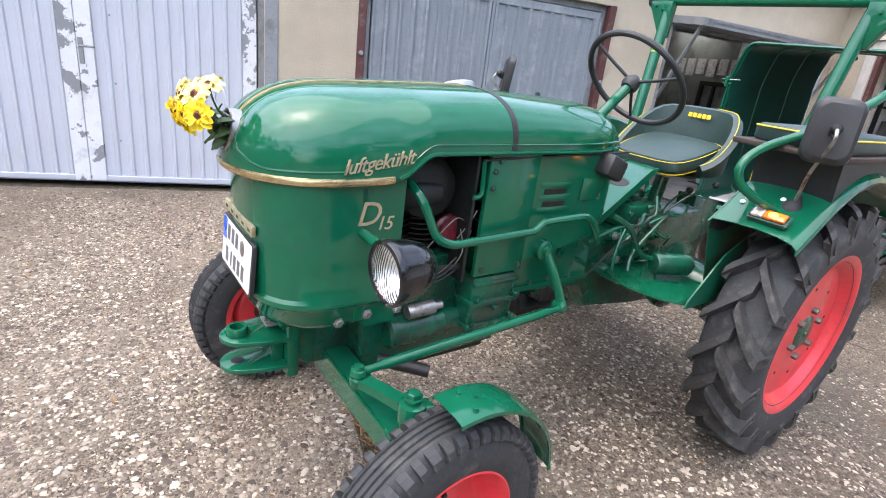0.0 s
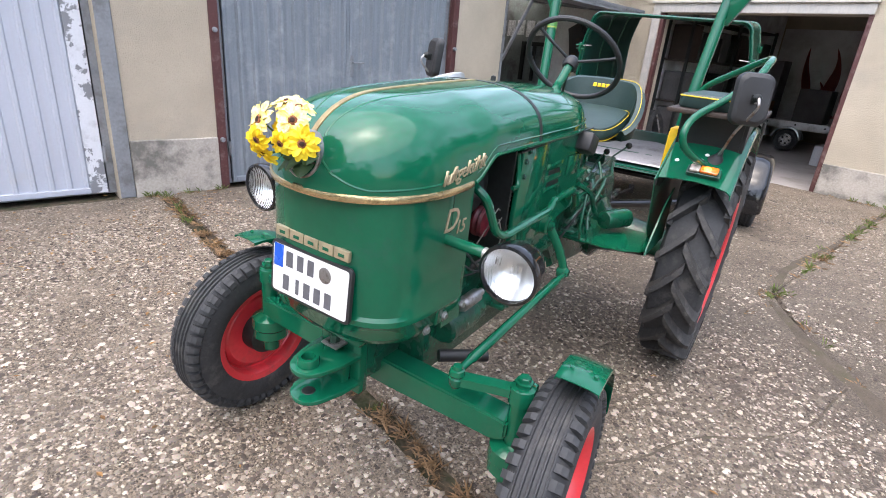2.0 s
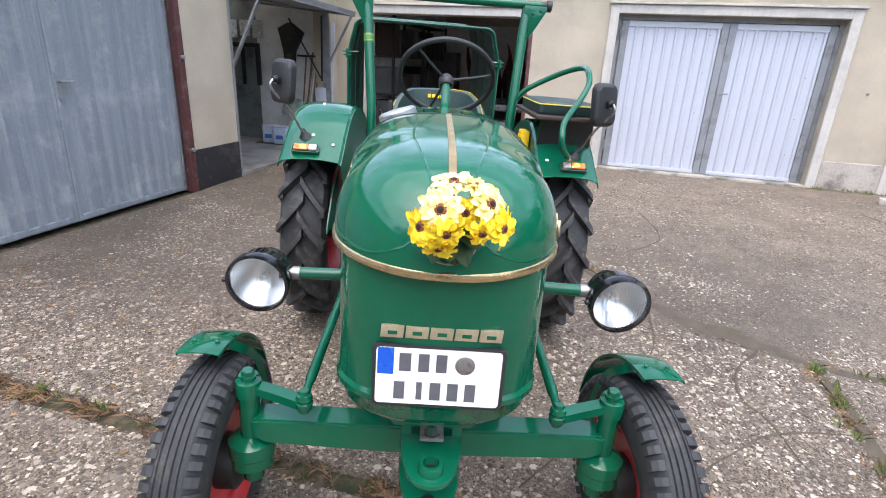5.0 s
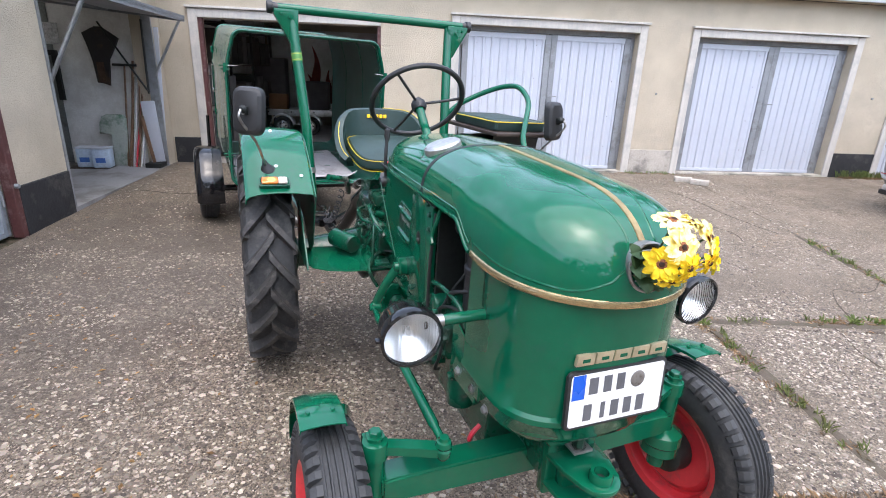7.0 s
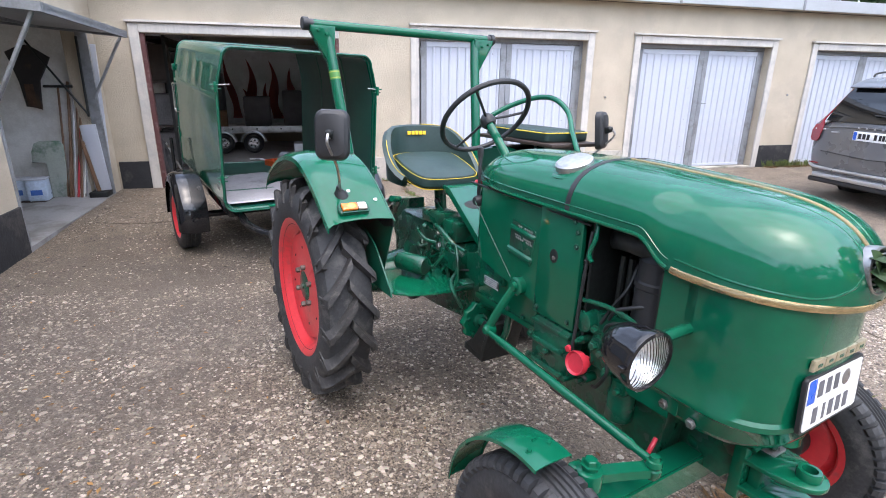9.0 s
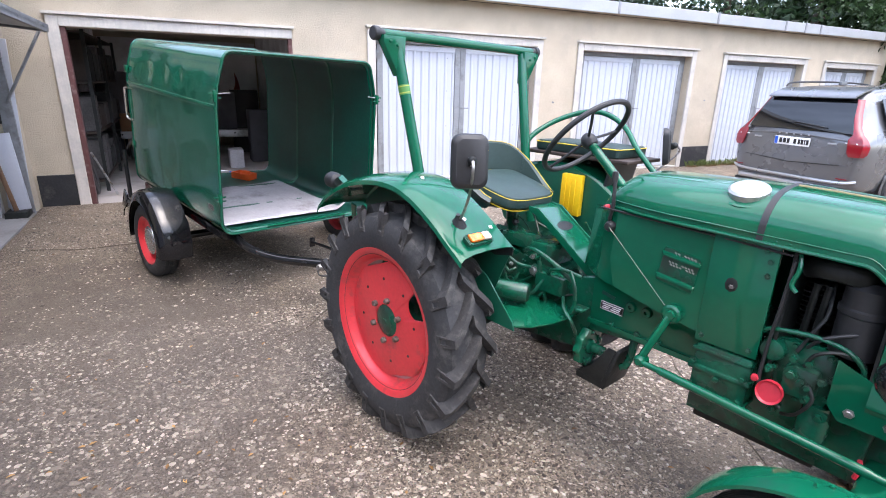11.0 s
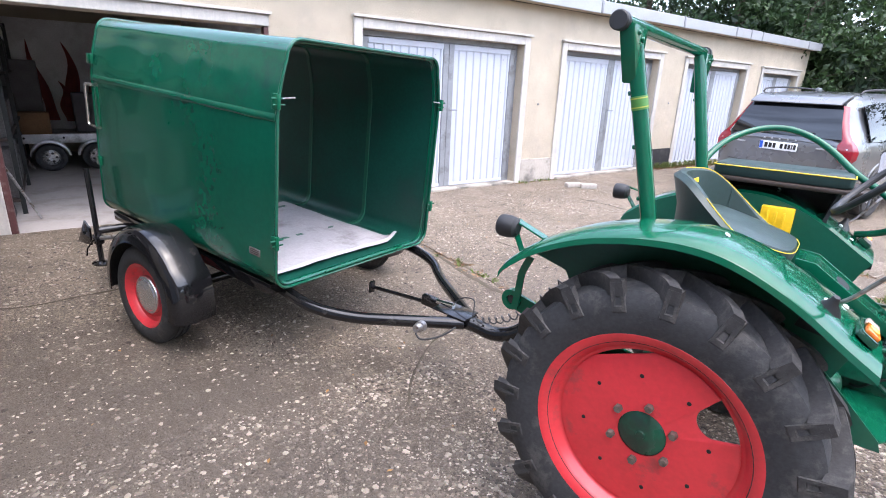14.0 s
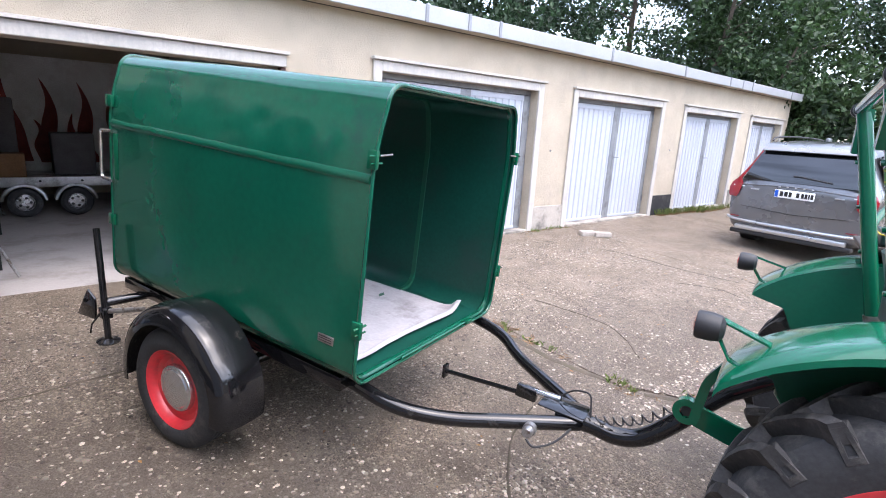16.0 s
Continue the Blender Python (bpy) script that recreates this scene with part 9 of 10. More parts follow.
def garage_clutter():
    # flame-painted back board
    M_fl = mat("flame_red_paint", (0.20, 0.035, 0.03), rough=0.7, var=0.3)
    b = part("painted_board", boxm(-3.3, -0.45, 14.60, 14.66, 0.3, 2.2), M_indark)
    tagged(b, "dim back board painted with red flames", "board")
    # each flame: foot, tip, half width at the foot, swing
    for k, (x0, z0, x1, z1, w0, sw) in enumerate(((-2.58, 0.62, -2.76, 1.88, 0.10, 0.03), (-2.14, 0.60, -2.30, 1.88, 0.13, -0.06), (-2.26, 0.60, -2.42, 1.26, 0.12, -0.05), (-1.96, 0.60, -1.92, 1.38, 0.09, 0.03), (-1.68, 0.60, -1.82, 1.86, 0.13, -0.06), (-1.30, 0.60, -1.38, 1.70, 0.13, 0.05), (-0.95, 0.60, -0.90, 1.60, 0.12, -0.05))):
        bm = nbm()
        rows = []
        for i in range(15):
            u = i / 14
            cx = x0 + (x1 - x0) * u + sw * math.sin(u * 6.28)
            w = w0 * (1 - u) ** 0.7 * (1 - 0.25 * math.sin(u * 9)) + 0.003
            z = z0 + (z1 - z0) * u
            rows.append([V((cx - w, 14.597, z)), V((cx, 14.592, z)), V((cx + w, 14.597, z))])
        loft(bm, rows, False)
        part("flame", bm, M_fl, b)
    M_case = mat("black_case_vinyl", (0.10, 0.092, 0.098), rough=0.6, var=0.3)
    for x, w, h, y in ((-2.98, 0.62, 1.02, 13.35), (-2.06, 0.50, 0.58, 13.4), (-1.3, 0.5, 0.7, 13.4)):
        cs = part("packing_case", boxm(-w / 2, w / 2, -0.2, 0.2, 0, h, bevel=0.02), M_case)
        cs.matrix_world = pose(x, y, 0.545)
        tagged(cs, "black packing case standing on the flatbed trailer", "case", "cases on the flatbed")
    bd = part("brown_box", boxm(-0.18, 0.18, -0.12, 0.12, 0, 0.32, bevel=0.01), mat("brown_cardboard", (0.22, 0.12, 0.06), rough=0.9, var=0.2))
    bd.matrix_world = pose(-2.80, 12.98, 0.545)
    tagged(bd, "brown cardboard box on the flatbed trailer", "box")
    ty = part("spare_tyre", lathem([(0.16, -0.07), (0.24, -0.085), (0.29, -0.06), (0.30, 0), (0.29, 0.06), (0.24, 0.085), (0.16, 0.07), (0.16, -0.07)], axis_m((-3.12, 9.75, 0.375), (1, 0.1, 0.15)), 32), M_rubber)
    tagged(ty, "black tyre leaning on the garage wall", "tyre")
    bar = part("door_prop", tubem([(-3.02, 9.62, 0.62), (-2.82, 9.66, 0.085)], 0.012, sides=8), M_steel)
    tagged(bar, "steel prop leaning inside the garage doorway", "prop")
    # shelf and grey things glimpsed through the trailer
    for k, (x, y, w, h, col) in enumerate(((-0.75, 12.2, 0.4, 0.9, (0.05, 0.05, 0.055)), (-0.85, 13.6, 0.5, 1.2, (0.03, 0.03, 0.03)), (-1.25, 11.6, 0.22, 0.3, (0.5, 0.5, 0.52)))):
        cb = part("storage_bin", boxm(-w / 2, w / 2, -0.2, 0.2, 0, h, bevel=0.015), mat("bin_surface", col, rough=0.7, var=0.2))
        cb.matrix_world = pose(x, y, 0.075)
        tagged(cb, "grey storage bin on the garage floor", "bin", "bins in the garage")

    # shelving with dark boxes, added to darken the west side of the north garage
    sh = empty("shelf", pose(-3.14, 11.6, 0.075), "dark steel shelving with boxes, added to darken a garage wall", "shelf")
    for x in (-0.19, 0.19):
        for y in (-1.6, 0.0, 1.6):
            part("post", boxm(x - 0.02, x + 0.02, y - 0.02, y + 0.02, 0, 1.95), M_dark, sh)
    for z in (0.12, 0.72, 1.32, 1.90):
        part("board", boxm(-0.19, 0.19, -1.6, 1.6, z, z + 0.025), M_wood, sh)
    rb = random.Random(8)
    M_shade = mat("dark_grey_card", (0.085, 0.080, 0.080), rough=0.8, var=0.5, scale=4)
    for z in (0.146, 0.746, 1.346):
        y = -1.52
        while y < 1.3:
            w, h = rb.uniform(0.25, 0.55), rb.uniform(0.28, 0.5)
            q = part("storage_box", boxm(-0.16, 0.17, 0, w - 0.03, 0, h, bevel=0.01, seg=1), rb.choice((M_shade, M_dark, M_wood)))
            q.matrix_world = pose(-3.14, 11.6 + y, 0.075 + z)
            tagged(q, "dark storage box standing on the added garage shelving", "box", "boxes on the shelving")
            y += w
    # wing garage: things along its north wall
    Y = 8.955
    # thin sheet, darker than the limewash, over the deeper part of this wall
    tagged(part("wall_lining", boxm(-8.6, -4.74, Y - 0.003, 8.959, 0.09, 2.3), mat("darker_grey_green_wall", (0.16, 0.175, 0.17), rough=0.8, var=0.3, scale=2, dirt=(0.08, 0.08, 0.075), dirt_amount=0.4)), "darker grey-green sheet over the deep part of the wing wall", "wall", kind="structure")
    Y = 8.951
    bm = nbm()
    prism(bm, [(-4.36, 1.72), (-4.20, 1.80), (-4.12, 1.80), (-3.93, 1.67), (-3.98, 1.58), (-4.09, 1.42), (-4.11, 1.09), (-4.135, 1.12), (-4.26, 1.13), (-4.265, 1.40), (-4.32, 1.60)], "y", Y - 0.045, Y - 0.006, bevel=0.012)
    cl = part("hanging_apron", bm, mat("black_leather", (0.018, 0.015, 0.015), rough=0.6, var=0.3, dirt=(0.06, 0.035, 0.02), dirt_amount=0.35, dirt_scale=5))
    part("lining", boxm(-4.235, -4.145, Y - 0.049, Y - 0.046, 1.14, 1.38, bevel=0.001), mat("brown_suede", (0.07, 0.04, 0.025), rough=0.9, var=0.4, scale=12), cl, "brown suede lower part")
    tagged(cl, "black leather apron hanging on the white wall", "apron")
    M_stick = [mat("pole_grey", (0.35, 0.35, 0.36), rough=0.5, var=0.2), mat("pole_white", (0.7, 0.7, 0.68), rough=0.5, var=0.1), mat("pole_brown", (0.16, 0.09, 0.05), rough=0.7, var=0.3), M_redpaint]
    random.seed(9)
    for k in range(9):
        u = k / 8
        x0, x1 = -3.95 + 0.17 * u, -3.82 + 0.12 * u
        h = (1.22, 1.41, 1.18, 1.30, 0.95, 1.26, 1.10, 0.85, 1.0)[k]
        ob = part("pole", tubem([(x0, Y - 0.18 - random.uniform(0, 0.08), 0.052), (x1, Y - 0.022, h)], random.uniform(0.008, 0.016), sides=8), M_stick[3] if k == 4 else M_stick[(2, 2, 1, 0, 1)[k % 5]])
        tagged(ob, "thin pole leaning on the white garage wall", "pole", "poles on the wall")
    rk = part("tee_broom", tubem([(-3.99, Y - 0.16, 0.052), (-3.91, Y - 0.03, 1.35)], 0.012, sides=8), M_stick[2])
    part("broom_head", boxm(-4.05, -3.75, Y - 0.055, Y - 0.01, 1.342, 1.372, bevel=0.004), M_dark, rk)
    tagged(rk, "broom standing head up against the wall", "broom")
    # hook-shaped offcut of a bodywork panel
    bm = nbm()
    pts = [(-4.29, 0.50), (-4.275, 0.63), (-4.235, 0.72), (-4.17, 0.75), (-3.98, 0.745), (-3.945, 0.70), (-3.955, 0.45), (-3.985, 0.10), (-4.05, 0.056), (-4.17, 0.056), (-4.13, 0.46), (-4.14, 0.505)]
    prism(bm, pts, "y", Y - 0.15, Y - 0.10, bevel=0.012)
    fg = part("old_panel", bm, mat("chalky_green_panel", (0.34, 0.37, 0.33), rough=0.7, var=0.15, dirt=(0.05, 0.14, 0.08), dirt_amount=0.45, dirt_scale=3))
    tagged(fg, "chalky green hook-shaped panel leaning on the wall", "panel")
    for k in range(2):
        bx = part("plastic_box", boxm(-0.10, 0.10, -0.09, 0.09, 0, 0.24, bevel=0.02), mat("frosted_plastic", (0.46, 0.55, 0.66), rough=0.3, var=0.2))
        bx.matrix_world = pose(-4.41 + 0.205 * k, 8.66 - 0.03 * k, 0.095, 0, 0, 8)
        part("box_lid", boxm(-0.105, 0.105, -0.095, 0.095, 0.24, 0.258, bevel=0.006), M_white, bx)
        part("blue_label", boxm(-0.06, 0.05, -0.094, -0.0905, 0.07, 0.13), mat("blue_print", (0.05, 0.13, 0.42), rough=0.5, var=0.2), bx)
        tagged(bx, "frosted plastic storage box with a blue label", "box", "plastic boxes")
    pk = part("floor_board", boxm(-4.60, -4.12, 8.52, 8.76, 0.052, 0.094, bevel=0.004), M_wood)
    tagged(pk, "low wooden board under the plastic boxes", "board")
    for x, y, z0, h, w, tilt, col in ((-3.625, 8.895, 0.15, 1.68, 0.105, 2.0, M_white), (-3.60, 8.80, 0.15, 0.78, 0.085, -4.0, M_white)):
        wp = part("white_panel", boxm(-w, w, -0.012, 0.012, 0, h, bevel=0.006), col)
        wp.matrix_world = pose(x, y, z0, -2.5, tilt, 0)
        tagged(wp, "white board leaning beside the garage door", "panel", "white boards")
    bt = part("batten", boxm(-0.02, 0.02, -0.012, 0.012, 0, 0.60, bevel=0.004), M_stick[2])
    bt.matrix_world = pose(-3.63, 8.74, 0.15, -3, -9, 0)
    tagged(bt, "dark wooden batten leaning on white boards", "batten")
    sb = part("sill_block", boxm(-3.72, -3.53, 8.66, 8.93, 0.052, 0.148, bevel=0.006), M_dark)
    tagged(sb, "dark block under the leaning boards", "block")
    for k in range(6):
        x = -5.85 + 0.21 * k
        s = part("pinned_sheet", boxm(x, x + 0.16, Y - 0.012, Y - 0.004, 1.60 - 0.03 * (k % 2), 1.82), mat("printed_sheet", (0.45, 0.45, 0.46), rough=0.6, var=0.5, scale=25))
        tagged(s, "printed sheet pinned to the garage wall", "picture", "sheets on the wall")
    fr = nbm()
    for a in ((-5.25, -5.19, 0.9, 1.5), (-4.75, -4.69, 0.9, 1.5), (-5.189, -4.751, 1.44, 1.5), (-5.0, -4.96, 0.9, 1.439)):
        box(fr, a[0], a[1], Y - 0.05, Y - 0.008, a[2], a[3])
    tagged(part("window_frame_leaning", fr, M_dark), "dark empty window frame against the wall", "frame")
    lb = part("strip_light", boxm(-5.85, -5.25, 8.60, 8.66, 2.36, 2.42, bevel=0.01), M_white)
    for x in (-5.75, -5.35):
        part("hanger", tubem([(x, 8.63, 2.415), (x, 8.63, 2.552)], 0.006, sides=6), M_steel, lb)
    mt = bpy.data.materials.new("lit_tube")
    mt.use_nodes = True
    p = mt.node_tree.nodes["Principled BSDF"]
    p.inputs["Emission Color"].default_value = (1.0, 0.97, 0.92, 1)
    p.inputs["Emission Strength"].default_value = 18
    part("tube", tubem([(-5.84, 8.63, 2.345), (-5.26, 8.63, 2.345)], 0.013, sides=10), mt, lb, "lit fluorescent tube")
    tagged(lb, "fluorescent strip light glowing under the garage ceiling", "lamp")
    # tilted-up door of the wing garage with its arms
    d = empty("door_tilted_west", Matrix(), "grey tilt-up garage door swung open overhead", "garage door", kind="structure")
    bm = nbm()
    m = Matrix.Translation((-3.06, 7.74, 1.945)) @ Matrix.Rotation(radians(5), 4, "Y") @ Matrix.Rotation(radians(-1.0), 4, "X")
    box(bm, -1.72, 0.0, -1.10, 1.02, -0.012, 0.012, m=m)
    part("panel", bm, M_fascia, d)
    bm = nbm()
    for y0, y1, x0, x1 in ((-1.12, -1.08, -1.72, 0.0), (1.0, 1.04, -1.72, 0.0), (-1.08, 1.0, -0.04, 0.0), (-1.08, 1.0, -0.9, -0.86), (-1.08, 1.0, -1.72, -1.68)):
        box(bm, x0, x1, y0, y1, -0.035, 0.035, m=m)
    part("frame", bm, M_galv, d)
    for y in (6.68, 8.86):
        part("door_arm", boxm(-0.012, 0.012, -0.02, 0.02, 0, 0.86, bevel=0.003, m=Matrix.Translation((WING_X - 0.02, y, 1.22)) @ Matrix.Rotation(radians(29), 4, "Y")), M_galv, d)
    bm = nbm()
    for y in (6.63, 8.87):
        box(bm, WING_X - 0.10, WING_X + 0.012, y, y + 0.03, 0.03, 2.02)
    box(bm, WING_X - 0.10, WING_X + 0.012, 6.6601, 8.8699, 1.99, 2.02)
    part("jamb", bm, M_galv, d)
    part("spring_arm", tubem([(-3.62, 8.83, 1.02), (-3.60, 8.83, 1.9)], 0.014, sides=8), M_dark, d)
    part("diagonal", tubem([(-3.62, 8.82, 1.05), (-4.1, 8.80, 1.85)], 0.012, sides=8), M_dark, d)


garage_clutter()

# cable hook, vent and small fittings on the walls
for i, (x, z) in enumerate(((3.38, 1.25), (6.9, 1.3))):
    tagged(part("wall_knob_%d" % (i + 1), lathem([(0, 0.02), (0.012, 0.016), (0.016, 0)], axis_m((x, WALL_Y - 0.001, z), (0, -1, 0)), 12), M_galv), "small metal knob on the garage wall", "fitting", kind="structure")


# ---- trees ----
def leaf_material(name, a, b):
    m = mat(name, a, rough=0.55, col2=b, scale=0.9, fine=5, rand=0.0)
    n, l = m.node_tree.nodes, m.node_tree.links
    g = n.new("ShaderNodeNewGeometry")
    mp = n.new("ShaderNodeMapRange")
    mp.inputs[3].default_value, mp.inputs[4].default_value = 0.55, 1.5
    l.new(g.outputs["Random Per Island"], mp.inputs[0])
    mu = n.new("ShaderNodeMix")
    mu.data_type, mu.blend_type = "RGBA", "MULTIPLY"
    mu.inputs["Factor"].default_value = 1.0
    p = shader(m)
    src = p.inputs["Base Color"].links[0].from_socket
    l.new(src, mu.inputs["A"])
    l.new(mp.outputs[0], mu.inputs["B"])
    l.new(mu.outputs["Result"], p.inputs["Base Color"])
    tr = n.new("ShaderNodeBsdfTranslucent")
    l.new(mu.outputs["Result"], tr.inputs["Color"])
    mx = n.new("ShaderNodeMixShader")
    mx.inputs[0].default_value = 0.35
    l.new(p.outputs[0], mx.inputs[1])
    l.new(tr.outputs[0], mx.inputs[2])
    l.new(mx.outputs[0], n["Material Output"].inputs["Surface"])
    return m


M_bark = mat("grey_brown_bark", (0.07, 0.055, 0.04), rough=0.95, var=0.4, scale=6, fine=40, bump=0.02, bscale=25)
M_foliage = [leaf_material("broadleaf_foliage_mid", (0.032, 0.066, 0.026), (0.017, 0.040, 0.017)), leaf_material("broadleaf_foliage_dark", (0.024, 0.051, 0.021), (0.014, 0.032, 0.014)), leaf_material("broadleaf_foliage_light", (0.042, 0.080, 0.025), (0.024, 0.052, 0.017))]


def leaves_mesh(centres, per, size, spread, seed):
    """Many small bent leaves round the given places."""
    rs = np.random.RandomState(seed)
    vs, fs = [], []
    for c in centres:
        k = per
        d = rs.normal(size=(k, 3))
        d /= np.linalg.norm(d, axis=1)[:, None]
        r = spread * rs.uniform(0.25, 1.0, size=(k, 1)) ** 0.6
        p = np.array(c) + d * r * np.array((1, 1, 0.75))
        a = rs.normal(size=(k, 3)) + np.array((0, 0, -0.35))
        a /= np.linalg.norm(a, axis=1)[:, None]
        b = np.cross(a, rs.normal(size=(k, 3)))
        b /= np.linalg.norm(b, axis=1)[:, None]
        nn = np.cross(a, b)
        L = size * rs.uniform(0.6, 1.3, size=(k, 1))
        W = L * 0.32
        q0, q1, q2, q3 = p, p + a * L * 0.5 + b * W + nn * L * 0.10, p + a * L, p + a * L * 0.5 - b * W + nn * L * 0.10
        base = len(vs)
        quad = np.stack((q0, q1, q2, q3), 1).reshape(-1, 3)
        vs.extend(map(tuple, quad))
        for i in range(k):
            o = base + 4 * i
            fs.append((o, o + 1, o + 2))
            fs.append((o, o + 2, o + 3))
    me = bpy.data.meshes.new("crown")
    me.from_pydata(vs, [], fs)
    return me


def tree(x, y, h, spread, seed, tone=0, low=0.25, lean=(0, 0), clumps=90, per=70, size=0.22):
    rs = random.Random(seed)
    t = empty("tree", pose(x, y, 0), rs.choice(("tall broadleaf tree with dense green crown behind the garages", "broadleaf tree with dark trunk and gappy green crown", "leafy tree with hanging branches at the end of the garages")), "tree", "trees behind the garages")
    top = V((lean[0], lean[1], h * 0.8))
    trunk_pts = smooth_path([(0, 0, -0.1), (lean[0] * 0.15 + rs.uniform(-0.2, 0.2), lean[1] * 0.15, h * 0.25), (lean[0] * 0.5, lean[1] * 0.5 + rs.uniform(-0.2, 0.2), h * 0.52), tuple(top)], 5)
    r0 = 0.012 * h + 0.08
    n = len(trunk_pts)
    bm = nbm()
    tube(bm, trunk_pts, r0, sides=10, radii=[r0 * (1 - 0.85 * i / (n - 1)) for i in range(n)])
    part("trunk", bm, M_bark, t)
    ends = []
    for k in range(9):
        u = rs.uniform(low, 0.95)
        p = trunk_pts[int(u * (n - 1))]
        a = rs.uniform(0, 2 * math.pi)
        L = spread * rs.uniform(0.5, 1.0) * (1.1 - 0.5 * u)
        e = p + V((L * math.cos(a), L * math.sin(a), L * rs.uniform(0.1, 0.7)))
        mid = (p + e) / 2 + V((0, 0, L * 0.12))
        bm = nbm()
        pts = smooth_path([p, mid, e], 4)
        rr = r0 * (1 - 0.8 * u) * 0.5
        tube(bm, pts, rr, sides=6, radii=[rr * (1 - 0.8 * i / (len(pts) - 1)) for i in range(len(pts))])
        part("limb", bm, M_bark, t)
        ends += [mid, e, (mid + e) / 2]
    cs = []
    for k in range(clumps):
        e = rs.choice(ends + [top])
        s = spread * 0.42
        cs.append((e.x + rs.gauss(0, s), e.y + rs.gauss(0, s), max(low * h * 0.55, e.z + rs.gauss(0, s * 0.9))))
    me = leaves_mesh(cs, per, size, 0.42 + spread * 0.06, seed)
    me.materials.append(M_foliage[tone])
    cr = new("crown", me)
    cr.parent = t
    return t


TREES = [(4.5, 17.5, 9.5, 3.2, 0, 0.25), (7.8, 18.6, 11, 3.4, 1, 0.2), (10.6, 17.2, 10, 3.0, 0, 0.25), (13.4, 18.8, 12, 3.6, 1, 0.15), (16.2, 16.2, 11, 3.4, 0, 0.15), (15.0, 12.6, 8.5, 2.6, 2, 0.2), (18.6, 12.8, 11, 3.4, 1, 0.12), (20.5, 9.0, 10, 3.4, 0, 0.12), (18.2, 6.2, 8.5, 3.0, 1, 0.1), (23, 5.0, 11, 3.6, 0, 0.1), (23.5, 15, 13, 4, 1, 0.1), (1.0, 19.0, 9, 3.0, 1, 0.25), (13.9, 10.2, 5.2, 1.9, 2, 0.2), (22.0, 0.5, 11, 3.6, 1, 0.1)]
for i, (x, y, h, sp, tone, low) in enumerate(TREES):
    tree(x, y, h, sp, 40 + i, tone, low, lean=(random.Random(i).uniform(-0.8, 0.8), random.Random(i + 9).uniform(-0.8, 0.4)), clumps=125 if i < 11 else 90, per=115, size=0.165)


def thicket():
    """Dark undergrowth closing the view under the trees."""
    rs = random.Random(77)
    cs = []
    for k in range(420):
        a = rs.random()
        if a < 0.5:
            p = (rs.uniform(13.2, 26), rs.uniform(8.2, 20), rs.uniform(0.2, 3.4))
        elif a < 0.8:
            p = (rs.uniform(18, 27), rs.uniform(-3, 9), rs.uniform(0.2, 3.2))
        else:
            p = (rs.uniform(2, 26), rs.uniform(20, 24), rs.uniform(1.0, 6.5))
        cs.append(p)
    me = leaves_mesh(cs, 60, 0.26, 0.85, 5)
    me.materials.append(M_foliage[1])
    tagged(new("undergrowth", me), "dense dark undergrowth beneath the trees", "undergrowth", kind="stuff")


thicket()
# far side of the yard, behind the walk: unseen plain wall with trees beyond, added to darken reflections in paint and
# glass
tagged(part("wall_south", boxm(-8.9, 17.0, -8.45, -8.2, -0.1, 2.6), M_plaster, smooth=False), "plain cream wall added out of view to close the yard", "wall", kind="structure")
for i, (x, y, h) in enumerate(((-5.5, -11.5, 8.5), (-1.0, -12.5, 9.5), (3.5, -11.5, 8.5), (8.5, -12.5, 9.5), (13.0, -10.5, 8.0))):
    tree(x, y, h, 2.8, 140 + i, i % 2, 0.2, clumps=70, per=60, size=0.30)


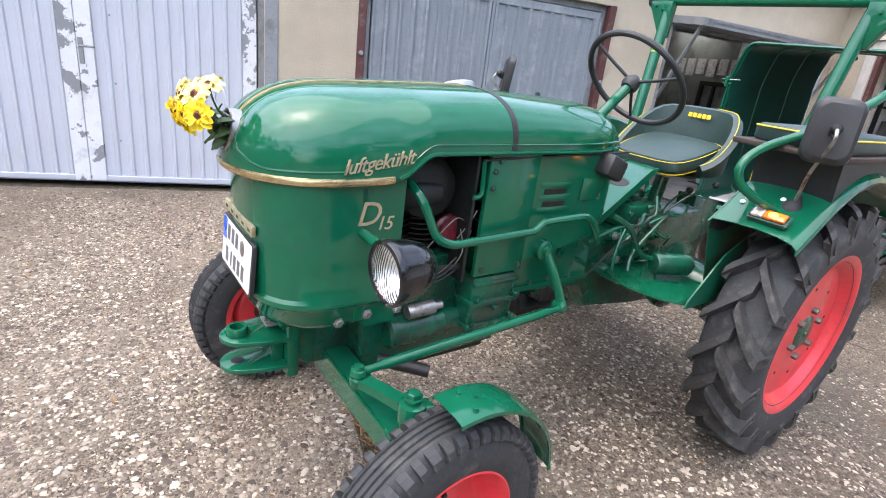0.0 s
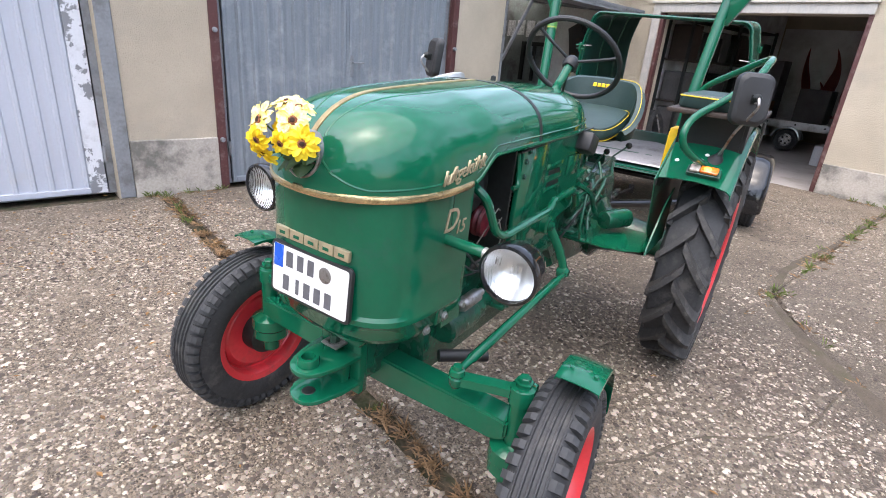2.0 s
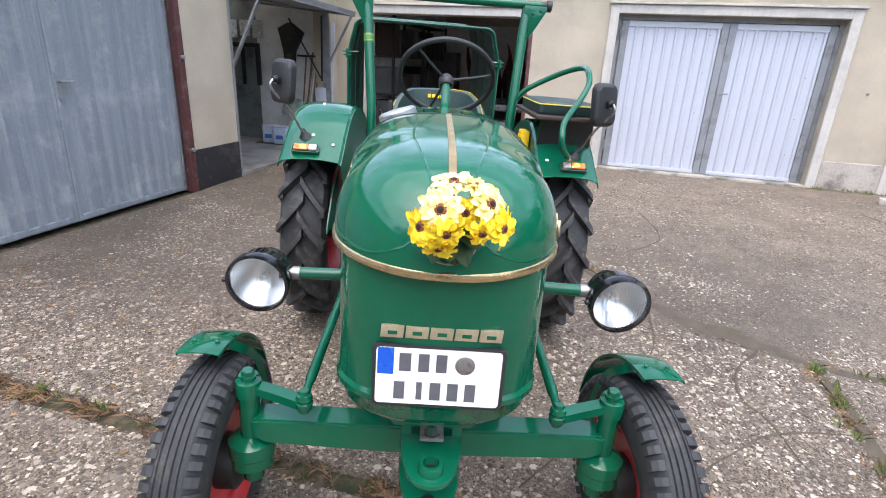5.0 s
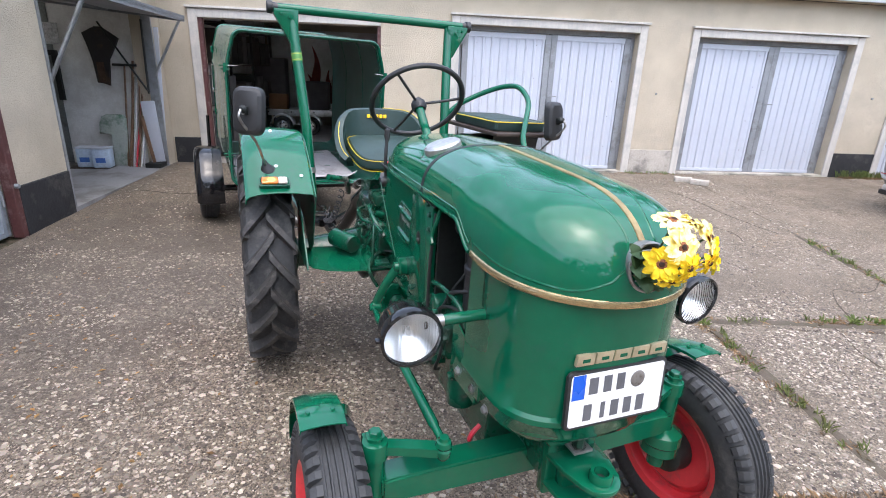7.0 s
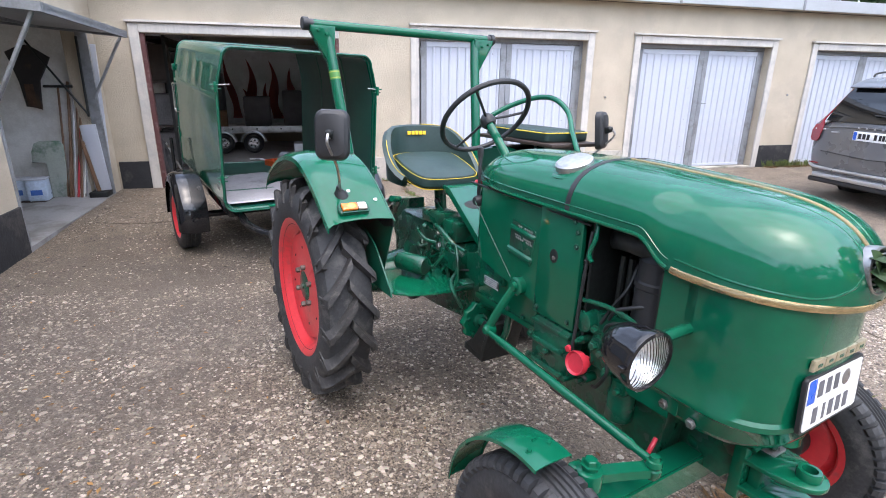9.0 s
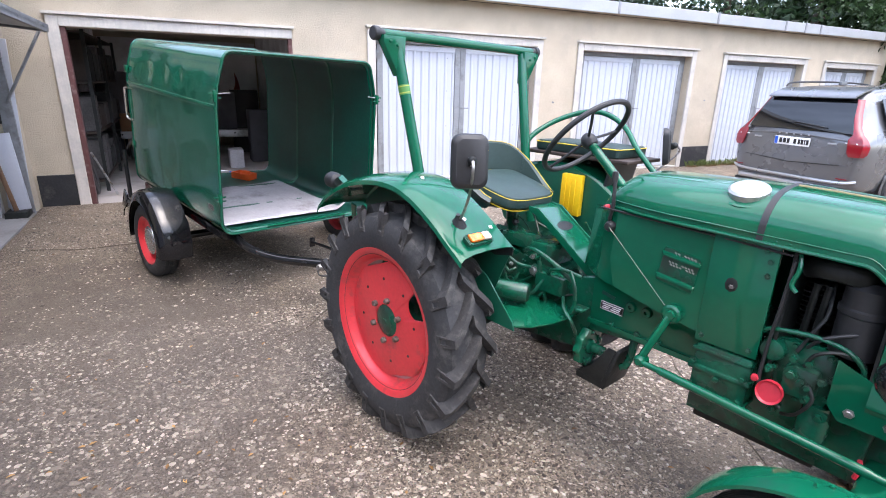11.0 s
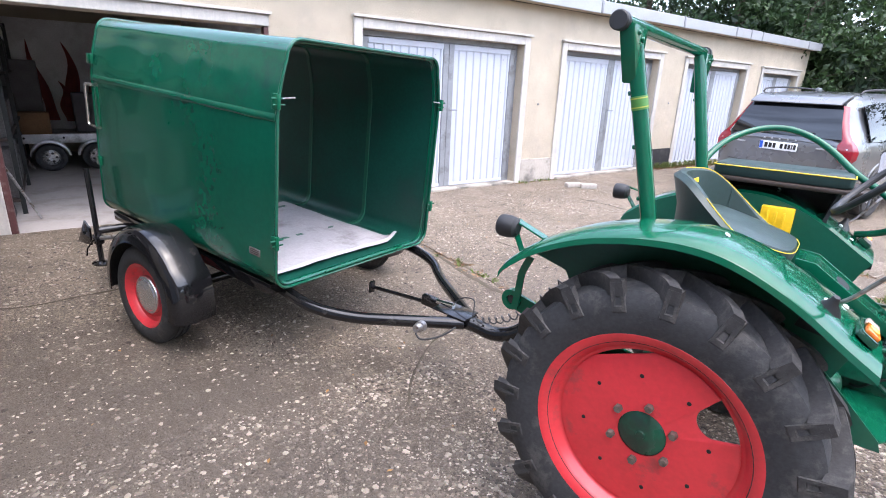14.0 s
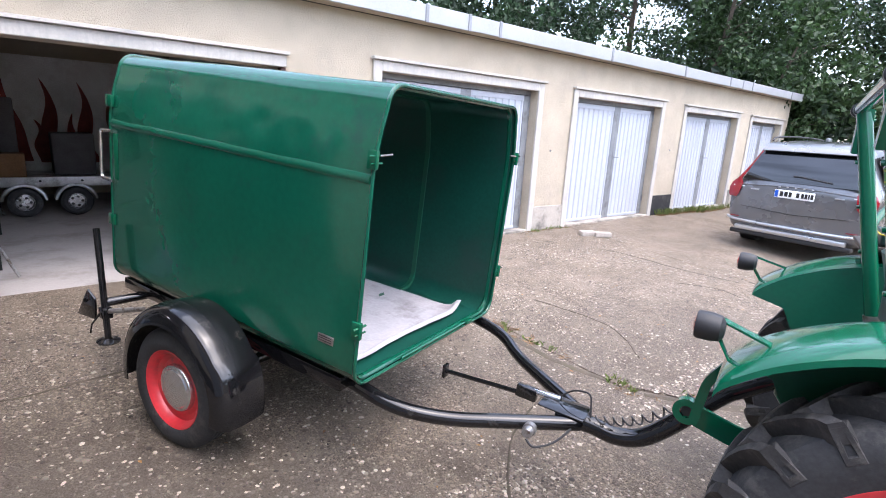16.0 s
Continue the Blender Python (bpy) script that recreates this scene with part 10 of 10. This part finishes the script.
# ---- weeds in the joints ----
def weeds():
    rs = random.Random(3)
    M_grass = leaf_material("weed_green", (0.10, 0.17, 0.03), (0.16, 0.16, 0.06))
    M_straw = leaf_material("dry_straw", (0.30, 0.19, 0.09), (0.17, 0.095, 0.05))
    lines = [((-3.45, 2.93), (-1.9, 2.93), 1.6), ((-1.9, 2.93), (0.1, 2.93), 1.1), ((0.1, 2.93), (1.5, 2.93), 1.6), ((0.1, 5.2), (0.09, 9.0), 0.55), ((1.5, 3.2), (1.52, 4.5), 1.2), ((1.52, 4.5), (2.2, 4.42), 0.4), ((2.3, 4.45), (3.0, 4.40), 2.0), ((3.38, 4.2), (3.72, 6.2), 0.9), ((0.1, 5.75), (1.1, 4.62), 0.15), ((6.6, 9.05), (8.6, 9.0), 3.0), ((3.0, 9.09), (3.9, 9.08), 1.0), ((-0.5, 9.1), (0.3, 9.1), 0.6), ((-3.49, 2.75), (-3.49, 3.4), 1.0), ((8.0, 8.9), (12.0, 9.0), 2.0)]
    for mtl, name, dens, label in ((M_grass, "weeds", 1.0, "small green weeds and moss in the slab joints"), (M_straw, "dry_litter", 1.1, "dry straw and leaf litter in the slab joints")):
        vs, fs = [], []
        for a, b, d in lines:
            a, b = V(a), V(b)
            L = (b - a).length
            if abs(a.y - 2.93) < 0.01:
                d = d * (0.22 if name == "weeds" else 2.0)
            for k in range(int(L * d * 16 * dens)):
                u = rs.random()
                u = (u + 0.35 * math.sin(u * 17 + a.x * 5)) % 1.0
                p = a + (b - a) * u
                x, y = p.x + rs.gauss(0, 0.025), p.y + rs.gauss(0, 0.025)
                z = gz(x, y) - 0.004
                tall = 0.05 if d < 2 or a.y < 8 else 0.14
                for j in range(rs.randint(5, 11)):
                    an = rs.uniform(0, 6.28)
                    flat = name == "dry_litter"
                    h = rs.uniform(0.3, 1.0) * tall * (0.25 if flat else 1)
                    r = rs.uniform(0.01, 0.05) * (1.6 if flat else 1)
                    w = rs.uniform(0.0015, 0.004)
                    ox, oy = rs.gauss(0, 0.012), rs.gauss(0, 0.012)
                    px, py = math.cos(an), math.sin(an)
                    o = len(vs)
                    vs += [(x + ox - py * w, y + oy + px * w, z), (x + ox + py * w, y + oy - px * w, z), (x + ox + px * r * 0.5 + py * w, y + oy + py * r * 0.5 - px * w, z + h * 0.75 + 0.006), (x + ox + px * r, y + oy + py * r, z + h + 0.006)]
                    fs += [(o, o + 1, o + 2), (o, o + 2, o + 3)]
        me = bpy.data.meshes.new(name)
        me.from_pydata(vs, [], fs)
        me.materials.append(mtl)
        tagged(new(name, me), label, "weeds", kind="stuff")
    # fallen leaves and crumbs on the yard
    M_fall = leaf_material("fallen_brown_leaf", (0.20, 0.09, 0.035), (0.30, 0.18, 0.06))
    vs, fs = [], []
    for k in range(900):
        x, y = rs.uniform(-3.4, 4.5), rs.uniform(0.0, 9.0)
        if rs.random() < 0.5:
            x, y = rs.gauss(-2.7, 0.55), rs.gauss(3.2, 0.8)
        s = rs.uniform(0.006, 0.020)
        an = rs.uniform(0, 6.28)
        c, sn = math.cos(an), math.sin(an)
        z = gz(x, y) + 0.002
        o = len(vs)
        for u, v, h in ((-1, 0, 0), (0, -0.45, 0.3), (1, 0, 0.1), (0, 0.45, 0.35)):
            vs.append((x + s * (u * c - v * sn), y + s * (u * sn + v * c), z + s * h * 0.6))
        fs += [(o, o + 1, o + 2), (o, o + 2, o + 3)]
    me = bpy.data.meshes.new("fallen_leaves")
    me.from_pydata(vs, [], fs)
    me.materials.append(M_fall)
    tagged(new("fallen_leaves", me), "small dry brown leaves scattered on the concrete", "leaves", kind="stuff")


weeds()
